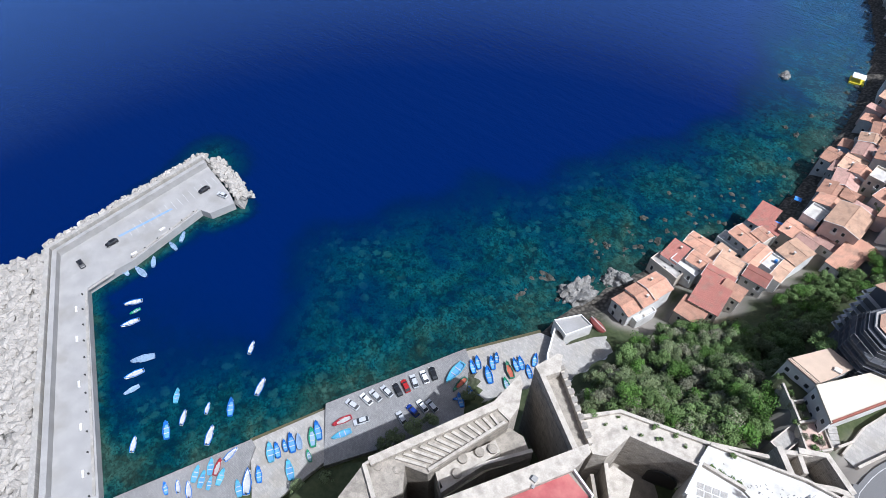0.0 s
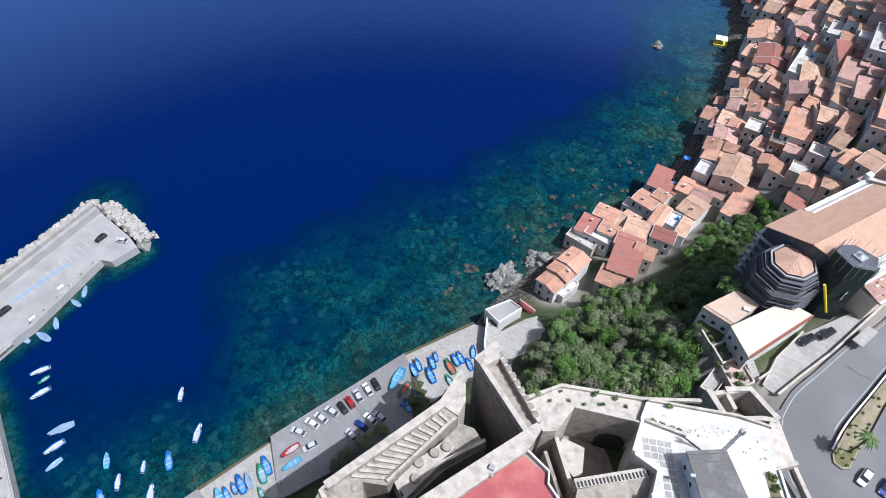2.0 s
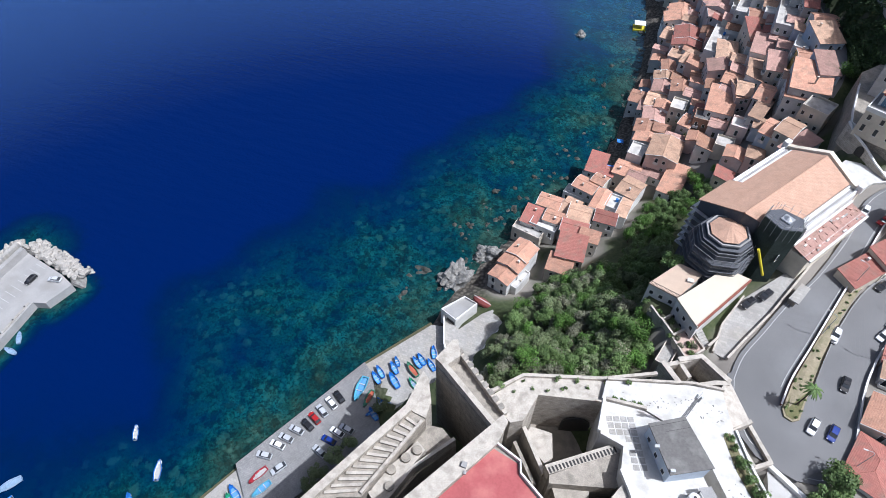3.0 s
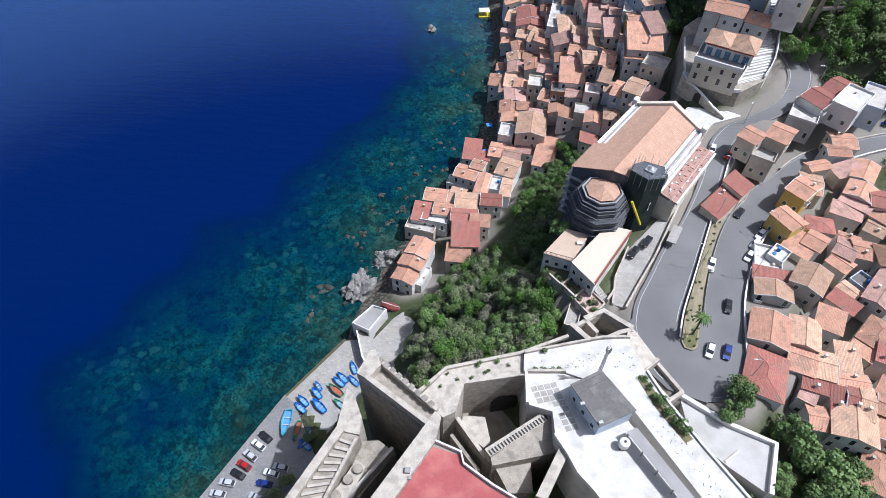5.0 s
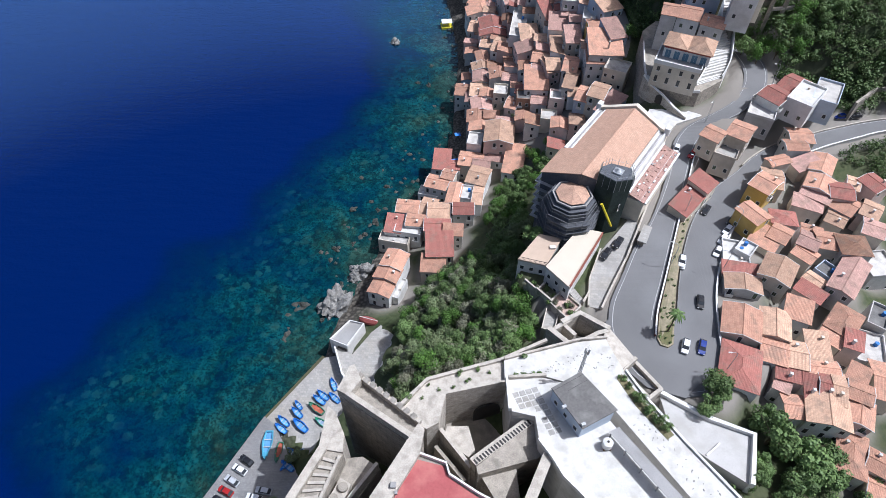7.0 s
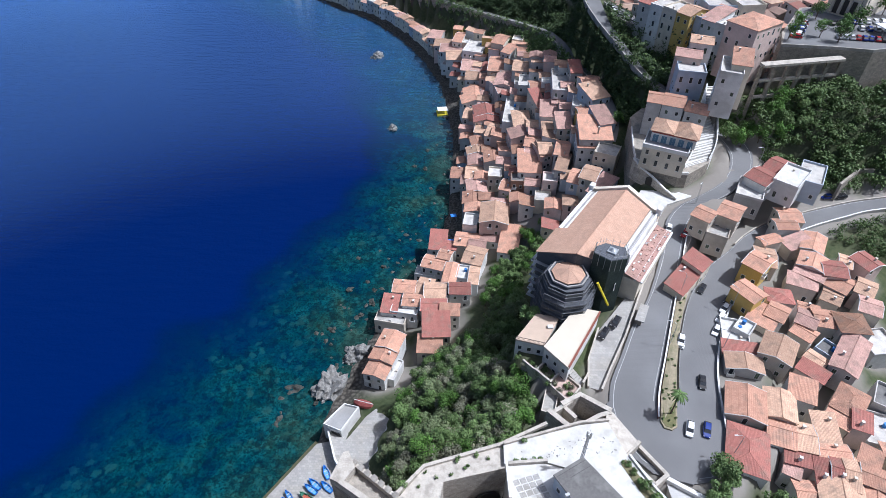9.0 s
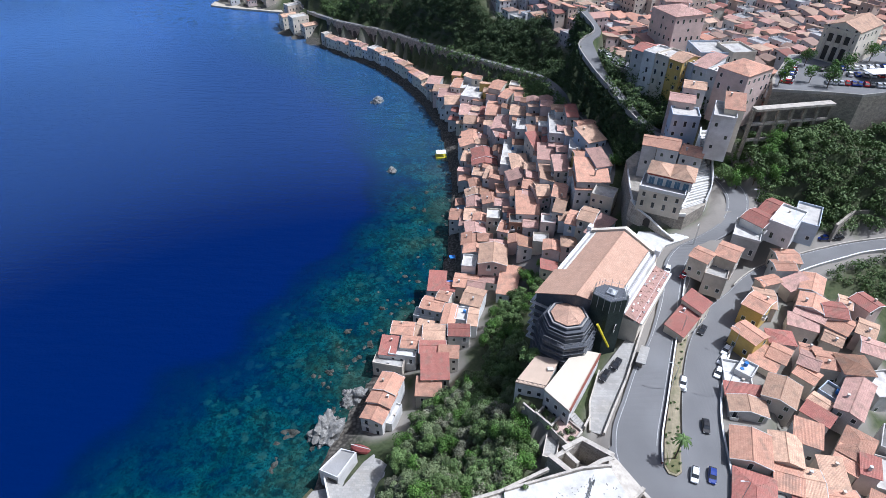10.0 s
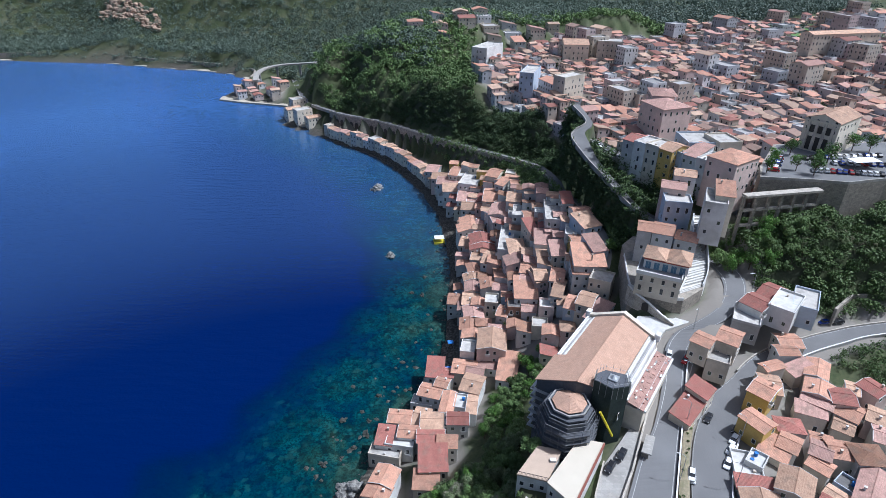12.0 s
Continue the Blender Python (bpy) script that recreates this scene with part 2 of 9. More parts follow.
def thing(name, label, category, m=None, group="", kind=""):
    ob = new(name)
    if m is not None:
        ob.matrix_basis = m
    return tagged(ob, label, category, group, kind)


def solid(name, bm, material, label, category="", group="", kind="", m=None):
    ob = new(name, mesh(name, bm, material))
    if m is not None:
        ob.matrix_basis = m
    return tagged(ob, label, category, group, kind)


def box(bm, x0, y0, z0, x1, y1, z1, m=None, bev=0.0):
    g = bmesh.ops.create_cube(bm, size=1, matrix=Matrix.Translation(((x0 + x1) / 2, (y0 + y1) / 2, (z0 + z1) / 2)) @ Matrix.Diagonal((x1 - x0, y1 - y0, z1 - z0, 1)))
    vs = g["verts"]
    if bev:
        es = list({e for v in vs for e in v.link_edges})
        r = bmesh.ops.bevel(bm, geom=es, offset=bev, segments=1, affect="EDGES")
        vs = list({v for v in vs if v.is_valid} | set(r["verts"]))
    if m is not None:
        bmesh.ops.transform(bm, matrix=m, verts=vs)
    return vs


def rod(bm, p, q, r0, r1=None, n=8):
    p, q = Vector(p), Vector(q)
    m = Matrix.Translation((p + q) / 2) @ (q - p).to_track_quat("Z", "Y").to_matrix().to_4x4()
    return bmesh.ops.create_cone(bm, cap_ends=True, segments=n, radius1=r0, radius2=r0 if r1 is None else r1, depth=(q - p).length, matrix=m)["verts"]


def prism(bm, pts, z0, z1):
    """A closed slab over a plan outline; z0 and z1 may be numbers or functions of x, y."""
    f0 = z0 if callable(z0) else (lambda x, y: z0)
    f1 = z1 if callable(z1) else (lambda x, y: z1)
    lo = [bm.verts.new((x, y, f0(x, y))) for x, y in pts]
    hi = [bm.verts.new((x, y, f1(x, y))) for x, y in pts]
    n = len(pts)
    fs = [bm.faces.new(hi), bm.faces.new(lo[::-1])]
    for i in range(n):
        j = (i + 1) % n
        fs.append(bm.faces.new((lo[i], lo[j], hi[j], hi[i])))
    bmesh.ops.recalc_face_normals(bm, faces=fs)
    return lo + hi


def wall_line(bm, pts, z0, z1, thick, close=False):
    """An upright wall of some thickness along a plan line with heights z0, z1 (numbers, or one for each point)."""
    n = len(pts)
    a0 = z0 if isinstance(z0, (list, tuple)) else [z0] * n
    a1 = z1 if isinstance(z1, (list, tuple)) else [z1] * n
    P2 = [Vector(p) for p in pts]
    rows = []
    for i in range(n):
        a = P2[i - 1] if (i > 0 or close) else P2[i]
        b = P2[(i + 1) % n] if (i < n - 1 or close) else P2[i]
        d = (b - a).normalized()
        s = Vector((-d.y, d.x)) * thick / 2
        rows.append([bm.verts.new((*(P2[i] + s), a0[i])), bm.verts.new((*(P2[i] - s), a0[i])), bm.verts.new((*(P2[i] - s), a1[i])), bm.verts.new((*(P2[i] + s), a1[i]))])
    fs = []
    for i in range(n if close else n - 1):
        r, q = rows[i], rows[(i + 1) % n]
        for k in range(4):
            fs.append(bm.faces.new((r[k], r[(k + 1) % 4], q[(k + 1) % 4], q[k])))
    if not close:
        fs += [bm.faces.new(rows[0][::-1]), bm.faces.new(rows[-1])]
    bmesh.ops.recalc_face_normals(bm, faces=fs)


def spline(pts, step=2.0):
    """A smooth line through points of any dimension."""
    P = [Vector(p) for p in pts]
    out = []
    for i in range(len(P) - 1):
        a, b, c, d = P[max(i - 1, 0)], P[i], P[i + 1], P[min(i + 2, len(P) - 1)]
        k = max(1, int((c - b).length / step))
        for j in range(k):
            t = j / k
            out.append(0.5 * (2 * b + (c - a) * t + (2 * a - 5 * b + 4 * c - d) * t * t + (3 * b - a - 3 * c + d) * t ** 3))
    out.append(P[-1])
    return out


# ---- lie of the land ----
KNOTS_A = [(52, 76, 38), (57, 64, 38), (44, 79, 38), (58, 110, 40), (67, 135, 41), (74, 144, 42), (101, 176, 46), (74, 110, 37), (84, 125, 37), (105, 143, 37), (137, 154, 38), (43, 101, 39), (55, 120, 41), (35, 90, 36), (24, 92, 33), (19, 90, 30), (1, 92, 16), (-12, 88, 10), (13, 109, 15), (10, 134, 8), (20, 147, 9), (-16, 104, 4), (24, 128, 20), (34, 173, 13), (45, 181, 12), (23, 198, 7), (11, 172, 5), (9, 219, 3), (44, 231, 13), (63, 238, 20), (68, 217, 32), (67, 179, 34), (73, 165, 44)]
KNOTS_B = [(-2, 70, 30), (21, 74, 32), (-21, 85, 8), (-4, 46, 18), (29, 62, 30), (44, 54, 34), (53, 42, 34), (75, 50, 30), (88, 45, 28), (83, 99, 33), (108, 125, 33), (99, 79, 30), (83, 77, 32), (69, 81, 36), (124, 116, 31), (85, 141, 41), (120, 168, 36), (-36, 84, 2.5), (-50, 62, 2.5), (-62, 40, 2.5), (-70, 22, 2), (-40, 50, 4), (-50, 25, 5), (-60, 0, 8), (-26, 75, 6), (-22, 30, 16), (-30, 10, 14), (0, 10, 30), (40, 0, 32), (100, 0, 26), (160, 60, 28), (200, 120, 34), (220, 200, 60), (140, 190, 66), (155, 193, 68), (125, 190, 62), (172, 197, 68), (150, 180, 60), (110, 186, 55)]
KNOTS_C = [(55, 303, 24), (40, 333, 18), (55, 307, 34), (95, 196, 52), (100, 203, 58), (92, 209, 60), (136, 202, 73), (165, 237, 74), (139, 208, 46), (126, 209, 48), (150, 193, 42), (147, 168, 36), (62, 277, 62), (72, 236, 58.5), (79, 208, 53), (59, 266, 43), (66, 231, 54), (63, 250, 58), (87, 262, 70), (73, 257, 65), (99, 234, 64.5), (74, 358, 60), (60, 358, 57), (25, 407, 62), (149, 383, 72), (257, 385, 76), (99, 503, 68), (241, 515, 76), (348, 537, 78), (49, 370, 44)]
KNOTS_D = [(76, 304, 64), (-34, 407, 46), (5, 369, 42), (-90, 503, 20), (-60, 469, 56), (40, 348, 38), (-15, 432, 60), (-104, 492, 6), (-66, 455, 8), (-27, 413, 9), (6, 372, 10), (22, 312, 9), (33, 338, 12)]
KNOTS_FAR = [(-325, 716, 15), (-265, 594, 60), (-122, 278, 120), (-371, 589, 60), (-141, 536, 70), (-104, 402, 105), (-42, 528, 72), (7, 573, 80), (165, 585, 82), (-546, 744, 8), (-185, 632, 3), (-198, 596, 3), (412, 603, 84), (330, 320, 80), (500, 520, 95), (800, 700, 125), (-300, 1000, 230), (200, 1000, 180), (700, 1200, 230), (-800, 1000, 230)]
# shoreline, from the far coast round the bay to the harbour, then round behind the camera
SHORE_FAR = [(-900, 700), (-557, 757), (-432, 748), (-329, 719), (-255, 697), (-220, 670), (-226, 612), (-223, 585), (-185, 566), (-144, 554), (-146, 530), (-144, 502)]
SHORE_BAY = [(-129, 490), (-106, 472), (-84, 451), (-54, 425), (-28, 386), (-13, 352), (-3, 322), (2, 286), (4, 256), (3, 235), (2, 204),
             (-1.5, 181), (-9, 164), (-17.5, 147), (-24, 131), (-28, 121), (-34, 105), (-37, 90), (-49, 70), (-67, 32), (-66, 30), (-76, 12), (-90, -19), (-110, -45)]
LAND = SHORE_FAR + SHORE_BAY + [(-110, -400), (2600, -400), (2600, 2600), (-2600, 2600), (-2600, 900)]


def shore_distance(X, Y):
    """Distance to the shoreline, positive on land."""
    best, inside = np.full(X.shape, 1e9), np.zeros(X.shape, bool)
    n = len(LAND)
    for i in range(n):
        (ax, ay), (bx, by) = LAND[i], LAND[(i + 1) % n]
        dx, dy = bx - ax, by - ay
        t = np.clip(((X - ax) * dx + (Y - ay) * dy) / (dx * dx + dy * dy), 0, 1)
        best = np.minimum(best, np.hypot(X - ax - t * dx, Y - ay - t * dy))
        cross = (ay > Y) != (by > Y)
        inside ^= cross & (X < (bx - ax) * (Y - ay) / (by - ay + 1e-12) + ax)
    return np.where(inside, best, -best)


# flat places kept clear of the slope: outline and level
PADS = [([(-69, 32), (-50, 71), (-45, 68), (-35, 60), (-24, 77), (-28, 92), (-38, 92), (-52, 74), (-72, 34)], 0.6), ([(-69, 32), (-46, 66), (-35, 53), (-38, 44), (-55, 19)], 0.8),
        ([(-98, -38), (-78, 13), (-66, 33), (-54, 27), (-58, 0), (-78, -42)], 0.4), ([(-33, 92), (-27, 101), (-15, 96), (-21, 76), (-29, 82)], 3.0),
        ([(38, 60), (40, 68), (43, 68), (48, 61), (57, 55), (65, 52), (61, 42), (54, 47), (46, 53), (43, 58)], 31.0), ([(-24, 24), (-5, 48), (-2, 52), (6, 44), (16, 30), (16, 10)], 18.0), ([(26, 73), (29, 79), (38, 74), (29, 70)], 30.0),
        ([(79.4, 157.4), (88.6, 164.2), (95, 175.4), (98.6, 192), (95.5, 193), (92.2, 178), (86.8, 167), (77.4, 159.4)], 43.6)]
RAISED = [([(17.4, 93), (22.6, 86), (30, 79), (36, 84), (41, 104), (30, 108), (22.4, 106)], 37.4)]
KN = [(*k, 60.0) for k in KNOTS_A + KNOTS_B] + [(*k, 200.0) for k in KNOTS_C + KNOTS_D] + [(*k, 900.0) for k in KNOTS_FAR]


# foot of the coast road behind the fishing village, from the church to the far end of the bay, with heights
VILLAGE_TOP = [(22, 122, 18), (31, 140, 20), (42, 158, 24), (51, 174, 28), (56, 190, 33), (58, 200, 36), (59.5, 214, 38), (58, 229, 39), (55.5, 247, 39), (52, 264, 38), (48, 290, 35), (42, 314, 28), (18, 353, 20), (-15, 400, 13), (-51, 443, 9), (-91, 474, 6)]
VILLAGE = SHORE_BAY[:17] + [p[:2] for p in VILLAGE_TOP]


def village_slope(X, Y, s):
    """Height of the stepped ground under the fishing village, and where it holds."""
    ins, best, top = np.zeros(X.shape, bool), np.full(X.shape, 1e9), np.zeros(X.shape)
    for (ax, ay), (bx, by) in zip(VILLAGE, VILLAGE[1:] + VILLAGE[:1]):
        ins ^= ((ay > Y) != (by > Y)) & (X < (bx - ax) * (Y - ay) / (by - ay + 1e-12) + ax)
    for (ax, ay, az), (bx, by, bz) in zip(VILLAGE_TOP, VILLAGE_TOP[1:]):
        dx, dy = bx - ax, by - ay
        t = np.clip(((X - ax) * dx + (Y - ay) * dy) / (dx * dx + dy * dy), 0, 1)
        q = np.hypot(X - ax - t * dx, Y - ay - t * dy)
        m = q < best
        best, top = np.where(m, q, best), np.where(m, az + (bz - az) * t, top)
    k = np.maximum(s, 0) / (np.maximum(s, 0) + best + 1e-6)
    return 1.5 + (top - 1.5) * k ** 1.35, ins & (s > 0), best


def land(X, Y):
    """Height of the ground, by weights of nearby known heights, falling to the shore."""
    X, Y = np.atleast_1d(np.asarray(X, float)), np.atleast_1d(np.asarray(Y, float))
    num, den = np.zeros(X.shape), np.zeros(X.shape)
    for kx, ky, kz, soft in KN:
        w = soft / ((X - kx) ** 2 + (Y - ky) ** 2 + soft) ** 2
        num += w * kz
        den += w
    z = num / den
    s = shore_distance(X, Y)
    a = np.clip(s / 9.0, 0, 1)
    z = np.where(s > 0, np.minimum(z, 0.9 + s * 0.28 + np.maximum(0, s - 17) * 1.6) * (0.25 + 0.75 * a), np.maximum(-9, s * 0.35) - 0.3)
    vz, vin, vd = village_slope(X, Y, s)
    f = np.clip((Y - 165) / 14, 0, 1) * np.clip((vd + 4) / 8, 0, 1)
    z = np.where(vin, z * (1 - f) + np.minimum(vz, .9 + s * .8) * f, z)
    for pts, level in RAISED:
        ins = np.zeros(X.shape, bool)
        for (ax, ay), (bx, by) in zip(pts, pts[1:] + pts[:1]):
            ins ^= ((ay > Y) != (by > Y)) & (X < (bx - ax) * (Y - ay) / (by - ay + 1e-12) + ax)
        z = np.where(ins, np.maximum(z, level), z)
    for pts, level in PADS:
        ins = np.zeros(X.shape, bool)
        for (ax, ay), (bx, by) in zip(pts, pts[1:] + pts[:1]):
            ins ^= ((ay > Y) != (by > Y)) & (X < (bx - ax) * (Y - ay) / (by - ay + 1e-12) + ax)
        z = np.where(ins, np.minimum(z, level), z)
    return z


def gz(x, y):
    return float(land([x], [y])[0])


# ---- roads: left and right edges with heights ----
ROAD_A = ([(38.5, 78.6, 38), (40.2, 85.2, 38), (44.2, 92.9, 38.5), (49.3, 102.6, 39.5), (55.7, 112.5, 40), (62.6, 127.5, 41), (66, 137, 41.5), (69, 144, 42), (74, 150, 42.5), (81.2, 153.9, 43.5), (91.2, 161, 45), (98, 175, 46), (96, 192, 47)],
          [(48.3, 74.1, 38), (50.6, 82.2, 38), (54.8, 92.4, 38.3), (59.2, 103.3, 39), (64, 115.1, 39.8), (68.3, 125.8, 40.5), (72.1, 135.2, 41), (76, 143.2, 42), (82.7, 149.4, 43), (92.1, 154.5, 45), (101, 164, 46), (106, 177, 46.5), (104, 193, 47)])
ROAD_B = ([(38.5, 78.6, 38), (38.8, 72.4, 38), (41, 66.5, 38), (44.6, 62.4, 38), (52.1, 60, 37.8), (58.4, 61.6, 37.6), (62.2, 67.4, 37.5), (64.2, 76.5, 37.4), (66.3, 86.4, 37.3), (69.6, 95.5, 37.2), (74.7, 105.5, 37), (81.7, 116.2, 37), (90.9, 127.9, 37), (101.9, 138.1, 37), (114, 145.1, 37), (128.1, 150.4, 37.5), (145, 155, 38), (190, 160, 39)],
          [(48.3, 74.1, 38), (48.6, 73.2, 38), (49.2, 72.3, 38), (50.2, 71.7, 38), (51.5, 71.6, 38), (52.6, 72.2, 38), (53.5, 73.6, 38), (55, 79, 38), (57.9, 89.5, 37.6), (62.6, 102.8, 37.4), (68.8, 115.5, 37.3), (77.6, 127.3, 37.2), (86.6, 135.1, 37), (93.7, 141.8, 37), (102.2, 147.6, 37), (113.4, 152.1, 37.2), (126.4, 156.6, 37.5), (145, 161, 38), (190, 167, 39)])
ROAD_C = ([(66, 303, 73), (70.0, 283.0, 70.0), (63.4, 275.7, 68.0), (61.0, 269.5, 66.0), (63.5, 248.4, 64.0), (67.5, 235.1, 61.5), (71.1, 222.6, 59.0), (75.7, 211.1, 56.5), (83, 204, 54)],
          [(70, 304, 73), (72.7, 281.6, 70.0), (67.6, 273.5, 68.0), (67.8, 265.2, 66.0), (68.2, 248.5, 64.0), (71.1, 236.9, 61.5), (74.5, 223.9, 59.0), (78.5, 212.6, 56.5), (86, 206, 54)])
ROAD_D = ([(69.5, 267.6, 65.5), (71.1, 252.8, 65), (76.5, 244.3, 64.5), (82.8, 238.5, 64), (91.4, 229, 64), (98.7, 221.7, 64.5), (106, 212, 66)],
          [(72.9, 269.9, 65.5), (77.3, 258.6, 65), (82.6, 251.3, 64.5), (87.9, 246.3, 64), (95.9, 238, 64), (103, 229.7, 64.5), (111, 217, 66)])
ROAD_E = ([(-167.5, 653.8, 4.0), (-146.6, 588.4, 8.0), (-125.1, 527.5, 13.0), (-87.9, 474.4, 18.0), (-47.8, 443.7, 20.0), (-11.9, 400.6, 24.0), (21.3, 353.6, 30.0), (45.7, 314.5, 36.5), (51.5, 289.6, 41), (55.7, 263.6, 42.5), (59.2, 247.6, 43.5), (61.7, 229.7, 44), (63.0, 214.0, 43), (62.2, 203.4, 41), (59.8, 195.7, 39)],
          [(-163.3, 655.1, 4.0), (-142.4, 589.8, 8.0), (-121.2, 529.5, 13.0), (-84.7, 477.4, 18.0), (-44.7, 446.8, 20.0), (-8.5, 403.3, 24.0), (24.8, 356.2, 30.0), (50.1, 315.5, 36.5), (56.1, 290.4, 41), (60.3, 264.4, 42.5), (63.8, 248.4, 43.5), (66.3, 230.3, 44), (67.6, 214.0, 43), (66.8, 202.6, 41), (64.2, 194.3, 39)])


def ribbon(rd, step=2.5):
    a, b = rd
    n = min(len(a), len(b))
    if len(a) != len(b):
        L = spline(a, 1.0), spline(b, 1.0)
        n = 60
        return [tuple(l[round(i * (len(l) - 1) / (n - 1))] for l in L) for i in range(n)]
    m = spline([(*p, *q) for p, q in zip(a, b)], step)
    return [(Vector(v[:3]), Vector(v[3:])) for v in m]


RIBBONS = [ribbon(r) for r in (ROAD_A, ROAD_B, ROAD_C, ROAD_D, ROAD_E)]
for p, q in RIBBONS[4]:
    if p.y < 335:
        d = (p - q).normalized()
        KN.append((p.x + d.x * 6, p.y + d.y * 6, p.z - 5, 30.0))
        KN.append((p.x + d.x * 13, p.y + d.y * 13, p.z - 12, 30.0))
ROAD_PTS = np.array([[*((p + q) / 2), (p - q).length / 2] for r in RIBBONS for p, q in r])


def ground(X, Y):
    """Ground with the roads cut in or banked up."""
    z = land(X, Y)
    s = shore_distance(X, Y)
    bz, bd = np.zeros(X.shape), np.full(X.shape, 1e9)
    for x, y, rz, hw in ROAD_PTS:
        d = np.hypot(X - x, Y - y) - hw
        m = d < bd
        bd, bz = np.where(m, d, bd), np.where(m, rz, bz)
    w = np.clip(1 - (bd - 0.6) / 3.4, 0, 1)
    w = w * w * (3 - 2 * w)
    return np.where(s > 0, z * (1 - w) + (bz - 0.35) * w, z)


def axis(lo, a, b, hi, fine):
    """Grid lines, fine between a and b, growing outwards."""
    mid = list(np.arange(a, b + fine / 2, fine))
    out, st = [], fine
    x = b
    while x < hi:
        st = min(st * 1.06, 60)
        x += st
        out.append(x)
    left, st, x = [], fine, a
    while x > lo:
        st = min(st * 1.06, 60)
        x -= st
        left.append(x)
    return np.array(left[::-1] + mid + out)


def grid_mesh(name, xs, ys, zfun, attr=None):
    X, Y = np.meshgrid(xs, ys)
    Z = zfun(X, Y)
    nx, ny = len(xs), len(ys)
    me = bpy.data.meshes.new(name)
    idx = np.arange(nx * ny).reshape(ny, nx)
    q = np.stack([idx[:-1, :-1], idx[:-1, 1:], idx[1:, 1:], idx[1:, :-1]], -1).reshape(-1, 4)
    me.vertices.add(nx * ny)
    me.vertices.foreach_set("co", np.stack([X, Y, Z], -1).ravel())
    me.loops.add(q.size)
    me.loops.foreach_set("vertex_index", q.ravel())
    me.polygons.add(len(q))
    me.polygons.foreach_set("loop_start", np.arange(0, q.size, 4))
    me.update(calc_edges=True)
    me.shade_smooth()
    if attr:
        at = me.attributes.new(attr[0], "FLOAT", "POINT")
        at.data.foreach_set("value", attr[1](X, Y).ravel())
    return me


def rough_ground(X, Y):
    z = ground(X, Y)
    n = np.sin(X * 0.35 + 1.3 * np.sin(Y * 0.21)) * np.cos(Y * 0.31 + np.sin(X * 0.17)) + 0.5 * np.sin(X * 0.9 + Y * 0.7) * np.cos(Y * 0.8 - X * 0.4)
    s = shore_distance(X, Y)
    far = np.clip((Y - 320) / 300, 0, 1)
    return z + np.where(s > 1, n * (0.25 + 3 * far), n * 0.2)


# ---- sea ----
MOLE_IN = [(-70, -33), (-92.6, -21.2), (-153.6, 9.7), (-153.3, 19.3), (-152.5, 24.8), (-154.7, 52.6), (-150.8, 53.8), (-148.3, 62.3), (-154.4, 64.4), (-169.3, 67.2)]
MOLE_OUT = [(-173.5, 68), (-174.5, 9.5), (-103, -30.5), (-75, -48)]


def shoal(X, Y):
    """How far the bottom shows: 1 at the shore, 0 in deep water."""
    d = -shore_distance(X, Y)
    for pts, r in ((MOLE_OUT, 1.0), (MOLE_IN, 1.0)):
        for (ax, ay), (bx, by) in zip(pts, pts[1:]):
            dx, dy = bx - ax, by - ay
            t = np.clip(((X - ax) * dx + (Y - ay) * dy) / (dx * dx + dy * dy), 0, 1)
            q = np.hypot(X - ax - t * dx, Y - ay - t * dy)
            d = np.minimum(d, q * (3.6 if pts is MOLE_OUT else 7.5))
    wob = 5 * np.sin(X * 0.07 + 2 * np.sin(Y * 0.045)) + 3 * np.sin(Y * 0.16 + X * 0.11)
    reach = 60 + 10 * np.sin(Y * 0.02) - 12 * np.clip((Y - 250) / 150, 0, 1) + 45 * np.clip((Y - 430) / 120, 0, 1) - 26 * np.clip((78 - Y) / 45, 0, 1)
    harb = np.exp(-(((X + 92) / 40) ** 2 + ((Y + 4) / 26) ** 2))
    return np.clip(np.maximum(1 - (d + wob) / reach, 0.30 * harb), 0, 1)


mw = bpy.data.materials.new("sea_water")
mw.use_nodes = True
nd, ln = mw.node_tree.nodes, mw.node_tree.links
b = nd["Principled BSDF"]
b.inputs["Roughness"].default_value, b.inputs["IOR"].default_value = 0.14, 2.2
b.inputs["Specular Tint"].default_value = (0.55, 0.80, 1.0, 1)
depth, ge = nd.new("ShaderNodeAttribute"), nd.new("ShaderNodeNewGeometry")
depth.attribute_name = "shoal"


def noise_node(scale, detail=5, rough=0.55, dist=0.0):
    n = nd.new("ShaderNodeTexNoise")
    n.inputs["Scale"].default_value, n.inputs["Detail"].default_value = scale, detail
    n.inputs["Roughness"].default_value, n.inputs["Distortion"].default_value = rough, dist
    ln.new(ge.outputs["Position"], n.inputs["Vector"])
    return n


def ramp_node(src, stops):
    r = nd.new("ShaderNodeValToRGB")
    ln.new(src, r.inputs[0])
    e = r.color_ramp.elements
    while len(e) < len(stops):
        e.new(0.5)
    for k, (p, c) in enumerate(stops):
        e[k].position, e[k].color = p, (*c, 1)
    return r.outputs[0]


def mix_node(f, a, bb):
    m = nd.new("ShaderNodeMix")
    m.data_type = "RGBA"
    for s, v in (("Factor", f), ("A", a), ("B", bb)):
        ln.new(v, m.inputs[s])
    return m.outputs["Result"]


def range_node(src, a, c, lo=0.0, hi=1.0):
    r = nd.new("ShaderNodeMapRange")
    r.inputs["From Min"].default_value, r.inputs["From Max"].default_value = a, c
    r.inputs["To Min"].default_value, r.inputs["To Max"].default_value = lo, hi
    ln.new(src, r.inputs["Value"])
    return r.outputs[0]


